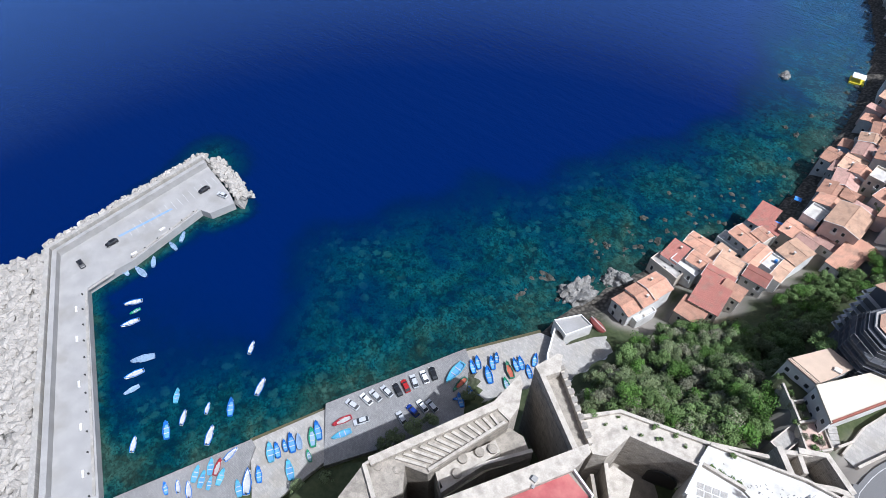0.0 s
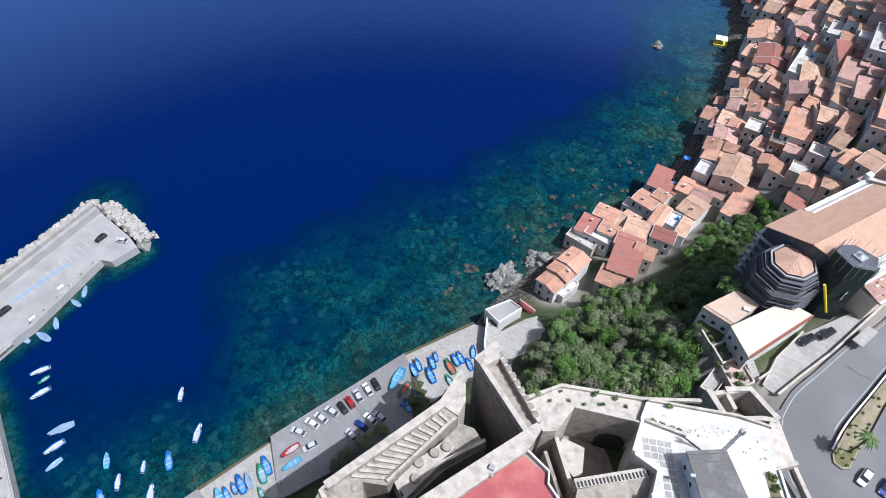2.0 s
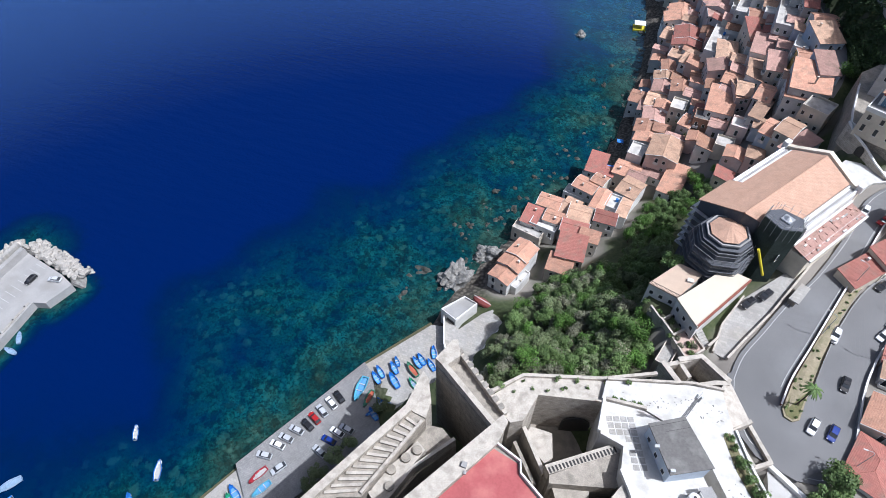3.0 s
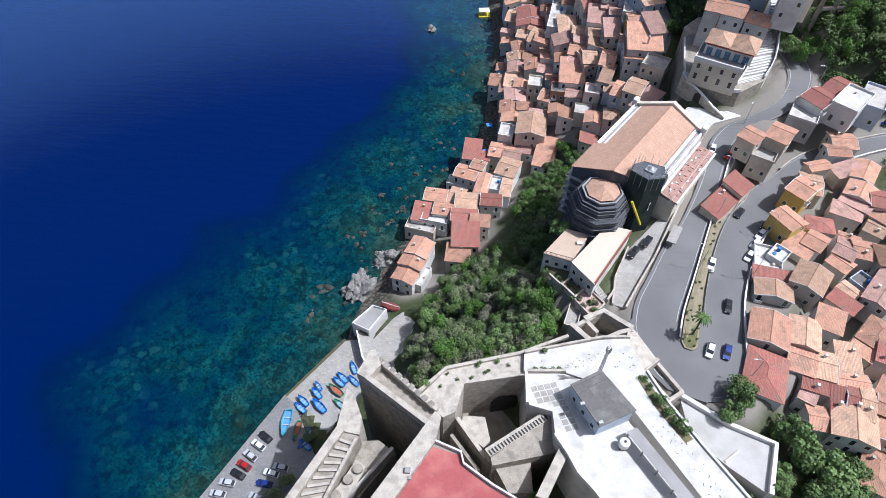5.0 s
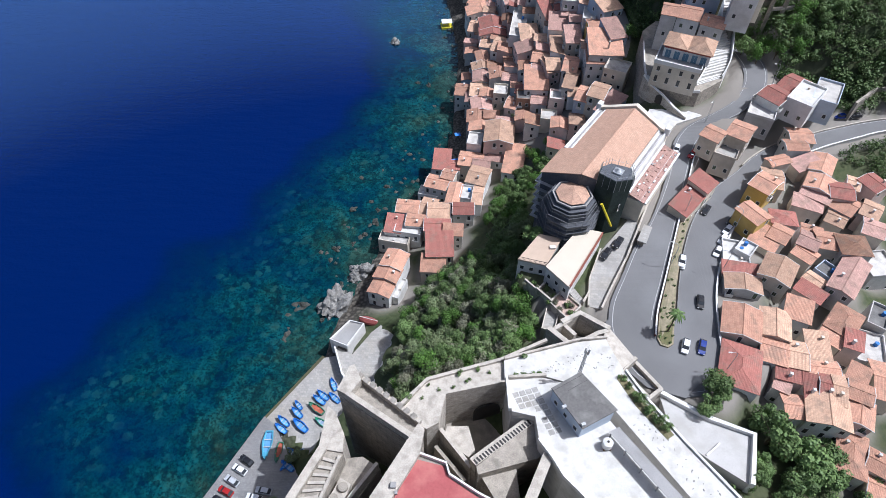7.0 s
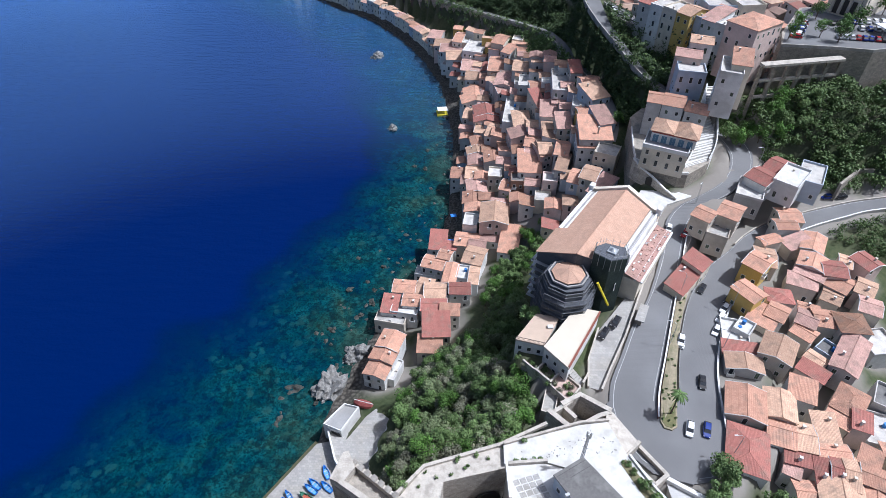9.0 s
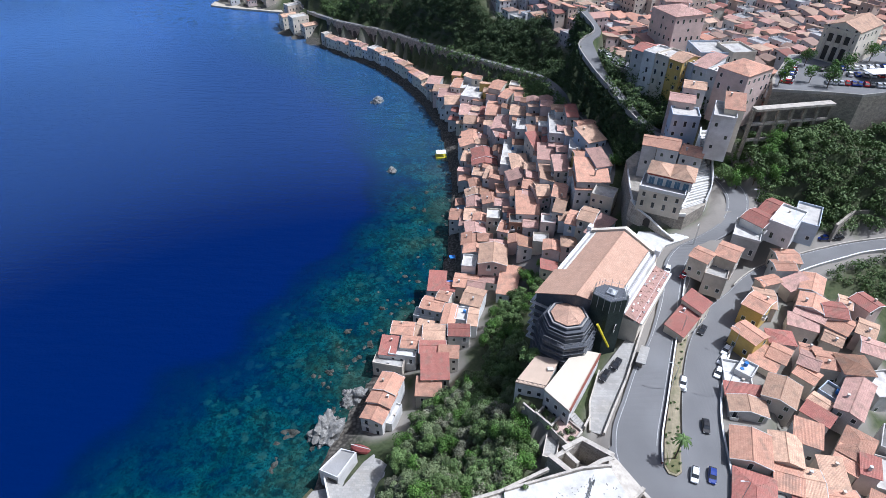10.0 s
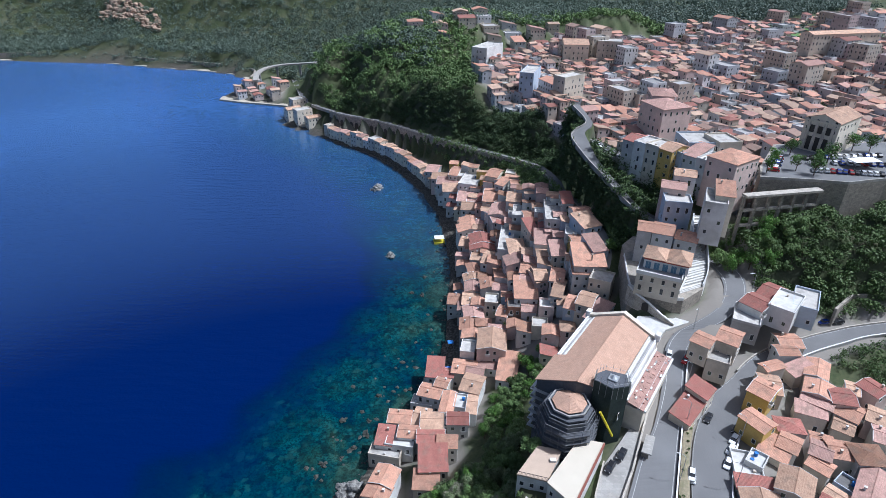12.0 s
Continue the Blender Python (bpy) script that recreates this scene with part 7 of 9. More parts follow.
for f, z, hgt, th, m_ in ((1.0, .6, .45, .4, M_CONC), (1.12, -.5, .3, .9, M_SHEET), (1.27, -1.2, .25, .25, M_PIPE), (1.34, -2.0, .08, .12, M_PIPE), (1.46, -2.9, .12, .16, M_PIPE), (1.46, -4.2, .2, 1.0, M_SHEET), (1.52, -5.2, .1, .12, M_PIPE),
                          (1.50, -6.4, .15, .8, M_SHEET), (1.54, -7.4, .1, .12, M_PIPE), (1.50, -8.6, .15, .8, M_SHEET), (1.54, -9.6, .1, .12, M_PIPE), (1.50, -11, .15, .8, M_SHEET), (1.54, -12.2, .1, .12, M_PIPE)):
    bm = bmesh.new()
    wall_line(bm, [lerp2(AC, p, f) for p in oc], z - hgt, z, th, close=True)
    cpart("cornice" if m_ is M_CONC else "scaffold_rail" if th < .2 else "scaffold_deck", bm, m_)
for i in range(8):
    for t in (0, .33, .67):
        p = lerp2(AC, lerp2(oc[i], oc[(i + 1) % 8], t), 1.55)
        bm = bmesh.new()
        rod(bm, (*p, -28), (*p, -2.7 + (.5 if t else 0)), .05, n=4)
        cpart("scaffold_pole", bm, M_PIPE)
# scaffolding along the shaded flank
for z in (-2.4, -5, -7.6, -10.2, -12.8, -15.4):
    bm = bmesh.new()
    box(bm, -1.2, 10.9, z - .1, 12, 11.7, z)
    cpart("scaffold_deck", bm, M_METAL)
    bm = bmesh.new()
    box(bm, -1.6, 2, z - .1, -.6, 11.6, z)
    cpart("scaffold_deck", bm, M_METAL)
# bell tower wrapped in dark netting
TW = [(1.8, -3.6), (1.2, -8.6), (4.4, -11.6), (8.2, -9.6), (7.0, -4.6), (4.6, -3.2)]
M_NET = mat("green_netting", (0.018, 0.03, 0.026), (0.045, 0.06, 0.055), rough=0.9, scale=0.4, fine=3, bump=0.3)
bm = bmesh.new()
prism(bm, TW, -24, 5.6)
cpart("tower_netting", bm, M_NET, "bell tower wrapped in dark scaffold netting")
bm = bmesh.new()
prism(bm, [lerp2((4.6, -7.2), p, .96) for p in TW], 5.6, 5.75)
cpart("tower_deck", bm, M_SHEET)
bm = bmesh.new()
box(bm, 3.6, -8.6, 5.7, 6, -6.2, 6.2, bev=.1)
rod(bm, (4.8, -7.4, 6.2), (4.8, -7.4, 6.8), 1.0, .2, n=8)
cpart("tower_cap", bm, M_METAL)
for a, c in zip(TW, TW[1:] + TW[:1]):
    for t in (0, .33, .67):
        p = lerp2(a, c, t)
        bm = bmesh.new()
        rod(bm, (*p, 2), (*p, 7.4 + t), .05, n=4)
        cpart("scaffold_pole", bm, M_METAL)
    bm = bmesh.new()
    rod(bm, (*a, 6.8), (*c, 6.8), .04, n=4)
    cpart("scaffold_rail", bm, M_METAL)
# yellow rubbish chute
M_YEL = mat("yellow_plastic", (0.72, 0.60, 0.04), (0.6, 0.5, 0.03), rough=0.5, bump=0)
bm = bmesh.new()
for k in range(12):
    a, c = [Vector((-.9 + 3.2 * t, -7.1 - 3.2 * t, -1 - 9 * t)) for t in (k / 12, (k + 1) / 12)]
    rod(bm, a, c, .34, .27, n=10)
cpart("rubbish_chute", bm, M_YEL, "yellow plastic rubbish chute")
for y in (-9.9, 9.9):
    fr, pn = window_mesh(("glass", 0.9, 2.0))
    for x in (3, 7):
        w = part("window", fr, None, ch, m=pose(x, 10.62 if y > 0 else -10.62, -3.5, 0, 0, 180 if y > 0 else 0))
        part("pane", pn, None, w)

# ---- two-roofed annex below the church ----
an = thing("church_annex", "cream annex with two pale flat roofs beside the church", "building")
S = [lerp2((0, 0), p, .985) for p in ((18.2, 96.8), (24.3, 105.4), (30.0, 104.0), (25.2, 94.8))]
block("wall", S, 22, 41.4, WALLS[0], parent=an)
block("roof", [lerp2(p, (24.1, 99), -.03) for p in S], 41.3, 41.7, mat("pink_screed", (0.50, 0.38, 0.29), (0.43, 0.33, 0.25)), parent=an)
bm = bmesh.new()
box(bm, 26.2, 98.6, 41.6, 27.6, 99.6, 42.3)
part("hatch", bm, M_TRIM, an)
S2 = [lerp2((0, 0), p, .985) for p in ((24.8, 93.1), (34.6, 106.0), (40.6, 104.6), (29.8, 86.8))]
block("wall", S2, 22, 43.0, WALLS[0], parent=an)
bm = bmesh.new()
prism(bm, [lerp2(p, (32, 97), -.03) for p in S2], 42.9, lambda x, y: 43.5)
part("roof", bm, mat("cream_sheet", (0.58, 0.52, 0.42), (0.52, 0.46, 0.37), scale=.2), an)
wallpart("fascia", [S2[3], S2[2]], 42.4, 43.7, 0.35, mat("brown_fascia", (0.28, 0.10, 0.07)), parent=an)
for p, q, n, z in ((S2[0], S2[3], 3, 40.6), (S2[0], S2[3], 3, 37.6), (S[0], S[3], 3, 38.8), (S[0], S[3], 2, 36), (S[1], S[0], 3, 38.8)):
    for k in range(n):
        c = lerp2(p, q, (k + .5) / n)
        ang = math.degrees(math.atan2(q[1] - p[1], q[0] - p[0]))
        fr, pn = window_mesh(("glass", 0.9, 1.25))
        w = part("window", fr, None, an, m=pose(*c, z, 0, 0, ang))
        part("pane", pn, None, w)
bm = bmesh.new()
for k in range(24):
    c = lerp2(S[0], S[3], k / 23)
    rod(bm, (*c, 41.6), (*c, 42.6), .03, n=4)
wall_line(bm, [S[0], S[3]], 42.55, 42.65, .08)
part("railing", bm, M_DARK, an)

# yard, ruined rooms and steps in front of the annex
yard = thing("annex_yard", "walled yards and ruined rooms below the annex", "yard", kind="structure")
block("pink_floor", [(25.6, 84.6), (28.8, 88.0), (32.4, 83.4), (29.2, 79.8)], 30, 37.75, mat("pink_paving", (0.50, 0.36, 0.30), (0.42, 0.31, 0.26)), parent=yard)
for pts, top in (([(25.4, 84.6), (28.8, 88.3)], 38.9), ([(32.6, 83.6), (29.1, 79.5), (25.4, 84.4)], 38.5), ([(28.8, 88.3), (32.6, 83.8)], 38.4), ([(22.2, 88.2), (25.2, 84.8)], 39.3), ([(19.6, 91.2), (22.4, 88.0), (24.4, 90.2)], 38.9), ([(33.2, 84.4), (35.2, 87.6)], 39.0)):
    wallpart("wall", pts, 30, top, .45, M_STONE2, parent=yard)
for k in range(7):
    block("step", [(29.6 + k * .42, 87.6 - k * .5), (31.0 + k * .42, 88.9 - k * .5), (31.4 + k * .42, 88.4 - k * .5), (30.0 + k * .42, 87.1 - k * .5)], 30, 39.2 - k * .2, M_PAVE, parent=yard)

# church terrace road and its walls
bm = bmesh.new()
prism(bm, [(34.8, 84.4), (36.2, 92.2), (40.2, 101), (46.4, 108.4), (53, 116.2), (63.4, 131), (65, 133.6), (64.6, 131.4), (60.6, 127), (55.6, 118), (46.2, 98.6), (41.2, 90), (37.8, 83.6)], 25, lambda x, y: 37 + (y - 84) * .1)
solid("terrace_road", bm, M_PAVE, "pale paved lane beside the church", "lane", kind="structure")
tw = thing("retaining_wall", "stone retaining wall with a low parapet beside the lane", "wall", kind="structure")
wallpart("wall", [(37.8, 83.4), (41.4, 90), (46.5, 98.8), (55.9, 118.2), (61, 127.4)], [30] * 5, [38.0, 38.6, 39.6, 41.4, 42.2], 0.5, M_STONE2, parent=tw)
wallpart("wall", [(34.6, 84.0), (36.0, 92.0), (40.0, 101.2)], 28, [38, 38.7, 39.6], 0.4, M_STONE2, parent=tw)
shed = thing("roadside_shelter", "small concrete shelter with a pale slab roof beside the road", "shelter")
block("wall", [(49.6, 102.8), (52.4, 107.6), (53.6, 107.0), (51.0, 102.0)], 34, 41.2, M_STONE, parent=shed)
block("roof", [(49.2, 102.4), (52.2, 108.2), (54.2, 107.2), (51.4, 101.4)], 41.2, 41.5, M_PAVE, parent=shed)


# ---- ground: scrub, earth, bare rock on steep faces ----
mg = mat("ground_scrub", (0.032, 0.048, 0.018), (0.075, 0.085, 0.038), rough=0.95, scale=0.09, fine=0.9, bump=0.7, stain=(0.17, 0.15, 0.11), stain_scale=0.05, stain_amt=0.3)
nd, ln = mg.node_tree.nodes, mg.node_tree.links
ge, sx = nd.new("ShaderNodeNewGeometry"), nd.new("ShaderNodeSeparateXYZ")
ln.new(ge.outputs["Normal"], sx.inputs[0])
mr = nd.new("ShaderNodeMapRange")
mr.inputs["From Min"].default_value, mr.inputs["From Max"].default_value = 0.62, 0.42
ln.new(sx.outputs["Z"], mr.inputs["Value"])
mx = nd.new("ShaderNodeMix")
mx.data_type = "RGBA"
mx.inputs["B"].default_value = (0.075, 0.078, 0.05, 1)
# paved ground between the houses
pa, pm = nd.new("ShaderNodeAttribute"), nd.new("ShaderNodeMix")
pa.attribute_name = "paved"
pm.data_type = "RGBA"
pm.inputs["B"].default_value = (0.22, 0.20, 0.175, 1)
ln.new(pa.outputs["Fac"], pm.inputs["Factor"])
b = nd["Principled BSDF"]
ln.new(b.inputs["Base Color"].links[0].from_socket, mx.inputs["A"])
ln.new(mr.outputs[0], mx.inputs["Factor"])
ln.new(mx.outputs["Result"], pm.inputs["A"])
ln.new(pm.outputs["Result"], b.inputs["Base Color"])
HS = np.array([k[:2] for k in KN if k[3] < 20] + [(v.x, v.y) for rb in (RA, RB) for p in rb[::3] for v in p])


def paved(X, Y):
    d = np.full(X.shape, 1e9)
    for hx, hy in HS:
        d = np.minimum(d, (X - hx) ** 2 + (Y - hy) ** 2)
    return np.clip(2.4 - np.sqrt(d) / 3.2, 0, 1)


ground_ob = new("ground", grid_mesh("ground", axis(-2500, -75, 200, 2500, 2.0), axis(-350, 0, 320, 2500, 2.0), rough_ground, ("paved", paved)))
at = ground_ob.data.attributes.new("strand", "FLOAT", "POINT")
co = np.zeros(len(ground_ob.data.vertices) * 3)
ground_ob.data.vertices.foreach_get("co", co)
sd = shore_distance(co[0::3], co[1::3])
at.data.foreach_set("value", np.clip(1.6 - sd / 8.0, 0, 1))
sa, sm, sn = nd.new("ShaderNodeAttribute"), nd.new("ShaderNodeMix"), nd.new("ShaderNodeValToRGB")
sa.attribute_name = "strand"
sm.data_type = "RGBA"
vn = nd.new("ShaderNodeTexVoronoi")
vn.inputs["Scale"].default_value = 0.9
ln.new(ge.outputs["Position"], vn.inputs["Vector"])
ln.new(vn.outputs["Distance"], sn.inputs[0])
sn.color_ramp.elements[0].color, sn.color_ramp.elements[1].color = (0.17, 0.15, 0.125, 1), (0.04, 0.036, 0.03, 1)
sn.color_ramp.elements[1].position = 0.7
ln.new(sn.outputs[0], sm.inputs["B"])
ln.new(sa.outputs["Fac"], sm.inputs["Factor"])
ln.new(pm.outputs["Result"], sm.inputs["A"])
ln.new(sm.outputs["Result"], b.inputs["Base Color"])
ground_ob.data.materials.append(mg)
tagged(ground_ob, "scrubby green and earthy hillside with bare rock on steep faces", "ground", kind="structure")



# ---- boats ----
M_HULLS = [mat("hull_white", (0.60, 0.60, 0.58), (0.48, 0.48, 0.47), rough=0.4, bump=0.03),
           mat("hull_blue", (0.022, 0.14, 0.46), (0.014, 0.095, 0.36), rough=0.4, bump=0.03, vary=0.25),
           mat("hull_grey_blue", (0.26, 0.36, 0.50), (0.18, 0.26, 0.40), rough=0.4, bump=0.03, vary=0.2),
           mat("hull_turquoise", (0.10, 0.36, 0.50), (0.08, 0.28, 0.40), rough=0.4, bump=0.03, vary=0.15),
           mat("hull_green", (0.03, 0.26, 0.14), (0.02, 0.18, 0.10), rough=0.4, bump=0.03),
           mat("hull_red", (0.34, 0.03, 0.04), (0.24, 0.02, 0.03), rough=0.4, bump=0.03),
           mat("hull_dark_green", (0.05, 0.16, 0.10), (0.04, 0.12, 0.08), rough=0.4, bump=0.03)]
M_INNER = [mat("deck_pale", (0.46, 0.46, 0.45), (0.34, 0.34, 0.33), rough=0.6, vary=0.15), mat("deck_sky", (0.14, 0.34, 0.56), (0.09, 0.24, 0.45), rough=0.6, vary=0.15),
           mat("deck_red", (0.44, 0.12, 0.07), (0.3, 0.08, 0.05), rough=0.6), mat("deck_grey_blue", (0.24, 0.34, 0.46), (0.17, 0.24, 0.34), rough=0.6, vary=0.2)]
HULL_WORDS = ["white", "blue", "grey-blue", "turquoise", "green", "dark red", "dark green"]
BOATS = {}


def hull_loop(L, W, z, k):
    """Half outline of a pointed boat from bow to stern at one level."""
    return [(L / 2 - L * t, W / 2 * k * (math.sin(math.pi * min(1, t * 1.25 + .02) / 2) ** .8) * (1 - .35 * max(0, t - .55) / .45), z + .28 * (1 - t) ** 2 * (z > .3) * L / 5) for t in [i / 9 for i in range(10)]]


def boat_master(L, ci):
    W, H = L * .40, .3 + L * .07
    col = HULL_WORDS[ci]
    ob = thing("rowing_boat", f"small {col} wooden fishing boat", "boat", group="fishing boats")
    bm = bmesh.new()
    rows = []
    for z, k in ((0, .35), (H * .5, .85), (H, 1.0)):
        h = hull_loop(L, W, z, k)
        rows.append([bm.verts.new((x, y, zz)) for x, y, zz in h] + [bm.verts.new((x, -y, zz)) for x, y, zz in h[::-1]])
    n = len(rows[0])
    for a, c in zip(rows, rows[1:]):
        for i in range(n):
            bm.faces.new((a[i], a[(i + 1) % n], c[(i + 1) % n], c[i]))
    bm.faces.new(rows[0][::-1])
    bmesh.ops.recalc_face_normals(bm, faces=bm.faces[:])
    part("hull", bm, M_HULLS[ci], ob)
    bm = bmesh.new()
    h1, h0 = hull_loop(L, W, H, 1.03), hull_loop(L * .9, W, H, .8)
    o = [bm.verts.new((x, s * y, z + .02)) for s, hh in ((1, h1), (-1, h1[::-1])) for x, y, z in hh]
    i_ = [bm.verts.new((x, s * y, z + .02)) for s, hh in ((1, h0), (-1, h0[::-1])) for x, y, z in hh]
    dn = [bm.verts.new((v.co.x, v.co.y, v.co.z - .12)) for v in i_]
    for k in range(n):
        bm.faces.new((o[k], o[(k + 1) % n], i_[(k + 1) % n], i_[k]))
        bm.faces.new((i_[k], i_[(k + 1) % n], dn[(k + 1) % n], dn[k]))
    part("gunwale", bm, M_HULLS[ci if ci else 1], ob)
    bm = bmesh.new()
    hh = hull_loop(L * .9, W, .35 * H, .82)
    bm.faces.new([bm.verts.new((x, y, .42 * H)) for x, y, z in hh] + [bm.verts.new((x, -y, .42 * H)) for x, y, z in hh[::-1]])
    part("floor", bm, M_INNER[{1: 1, 3: 1, 6: 2, 2: 3, 4: 3}.get(ci, 0)], ob)
    for t in (-.18, .08, .3):
        bm = bmesh.new()
        w = W * (.42 if t < .2 else .3)
        box(bm, t * L - .12, -w, H * .72, t * L + .12, w, H * .8)
        part("thwart", bm, M_INNER[{6: 2, 2: 3}.get(ci, 0)], ob)
    bm = bmesh.new()
    box(bm, L * .26, -W * .26, H * .9, L * .42, W * .26, H * 1.02)
    part("foredeck", bm, M_HULLS[ci], ob)
    if ci == 0:
        bm = bmesh.new()
        box(bm, -L * .5, -.14, H * .5, -L * .44, .14, H + .5, bev=.03)
        part("outboard_motor", bm, M_DARK, ob)
    return ob


def boat(x, y, z, rot, L, ci):
    m = pose(x, y, z - (.18 if z < 1 else 0), random.Random(int(x * 7 + y)).uniform(-6, 6) if z > 1 else 0, 0, rot)
    key = (round(L), ci)
    if key not in BOATS:
        BOATS[key] = boat_master(max(3.4, round(L) * 1.1), ci)
        BOATS[key].matrix_basis = m
        return
    copy_thing(BOATS[key], m)


boat(-153.4, 21.2, 0.1, 179, 4.1, 2)
boat(-149.1, 24.5, 0.1, -179, 5.0, 2)
boat(-149.6, 29.6, 0.1, 145, 4.3, 2)
boat(-150.5, 37.6, 0.1, 175, 4.4, 2)
boat(-151.5, 42.1, 0.1, 130, 3.9, 2)
boat(-140.1, 16.3, 0.1, -123, 4.9, 0)
boat(-136.8, 14.9, 0.1, -103, 3.4, 4)
boat(-134.1, 11.6, 0.1, -112, 4.7, 0)
boat(-120.2, 7.2, 0.1, -123, 5.5, 2)
boat(-117.7, 2.9, 0.1, -110, 4.6, 0)
boat(-113.9, -0.3, 0.1, -102, 4.1, 2)
boat(-102.8, 7.0, 0.1, 137, 3.7, 3)
boat(-95.9, 4.4, 0.1, 130, 4.4, 0)
boat(-96.4, -0.6, 0.1, 150, 4.9, 1)
boat(-99.6, -8.5, 0.1, 136, 3.7, 0)
boat(-93.1, 10.3, 0.1, 128, 3.2, 0)
boat(-88.5, 14.7, 0.1, 139, 4.6, 1)
boat(-86.2, 6.1, 0.1, 127, 4.8, 0)
boat(-99.1, 30.2, 0.1, 124, 3.7, 0)
boat(-87.0, 23.9, 0.1, 116, 5.0, 0)
boat(-69.3, 13.4, 2.2, 149, 4.9, 3)
boat(-68.3, 15.0, 2.2, 151, 4.5, 1)
boat(-67.7, 17.0, 2.2, 152, 3.3, 1)
boat(-66.9, 18.7, 2.2, 150, 4.7, 1)
boat(-65.7, 20.2, 2.2, 147, 3.8, 2)
boat(-63.9, 23.2, 2.2, 145, 4.6, 4)
boat(-64.2, 25.4, 2.2, 149, 4.6, 1)
boat(-60.9, 19.3, 2.2, 152, 3.2, 4)
boat(-61.9, 13.7, 2.2, 150, 5.2, 3)
boat(-67.0, 7.9, 2.2, 147, 4.1, 1)
boat(-67.7, 4.9, 2.2, 138, 6.0, 0)
boat(-68.2, 2.4, 2.2, 152, 4.3, 3)
boat(-78.0, 1.2, 2.1, 136, 3.8, 3)
boat(-76.5, 2.3, 2.1, 124, 3.6, 5)
boat(-79.4, -2.4, 2.1, 126, 4.1, 3)
boat(-77.0, -2.1, 2.1, 128, 3.8, 3)
boat(-74.8, -1.5, 2.1, 127, 3.2, 3)
boat(-73.9, 1.3, 2.1, 121, 3.6, 3)
boat(-80.1, -7.1, 2.1, 151, 3.2, 0)
boat(-77.4, -5.8, 2.1, 150, 3.5, 0)
boat(-82.2, -9.4, 2.1, 157, 3.2, 1)
boat(-76.6, 6.5, 2.1, 93, 3.6, 0)
boat(-31.9, 80.1, 2.4, 117, 3.9, 1)
boat(-34.4, 76.8, 2.4, 141, 4.2, 1)
boat(-31.1, 76.0, 2.4, 138, 3.6, 1)
boat(-35.3, 75.3, 2.4, 145, 3.6, 1)
boat(-35.7, 72.7, 2.4, 146, 4.8, 6)
boat(-40.8, 73.6, 2.4, 132, 3.2, 1)
boat(-40.8, 71.4, 2.4, 139, 3.9, 1)
boat(-33.6, 68.7, 2.4, 146, 4.3, 4)
boat(-44.0, 68.9, 2.4, 141, 4.2, 1)
boat(-44.4, 66.7, 2.4, 143, 4.5, 1)
boat(-39.2, 67.8, 2.4, 141, 4.8, 1)
boat(-46.8, 61.9, 2.7, -89, 7.1, 3)
boat(-43.4, 60.0, 2.7, -94, 5.3, 6)
boat(-39.5, 59.8, 2.7, 145, 3.9, 1)
boat(-40.5, 56.5, 2.7, 144, 4.0, 1)
boat(-38.7, 59.5, 2.7, -148, 3.5, 2)
boat(-41.0, 56.5, 2.7, -134, 3.2, 1)
boat(-60.8, 31.2, 2.7, -113, 5.0, 5)
boat(-58.4, 28.6, 2.3, -116, 5.2, 3)

# ---- cars ----
M_CARS = [mat("car_white", (0.75, 0.75, 0.75), (0.7, 0.7, 0.7), rough=0.25, bump=0, spec=0.5), mat("car_silver", (0.46, 0.47, 0.49), (0.42, 0.43, 0.45), rough=0.28, bump=0, spec=0.5),
          mat("car_black", (0.015, 0.015, 0.018), (0.02, 0.02, 0.022), rough=0.2, bump=0, spec=0.5), mat("car_blue", (0.015, 0.04, 0.22), (0.012, 0.03, 0.18), rough=0.25, bump=0, spec=0.5),
          mat("car_red", (0.36, 0.02, 0.02), (0.3, 0.016, 0.016), rough=0.25, bump=0, spec=0.5)]
CAR_WORDS = ["white", "silver grey", "black", "dark blue", "red"]
CARS = {}


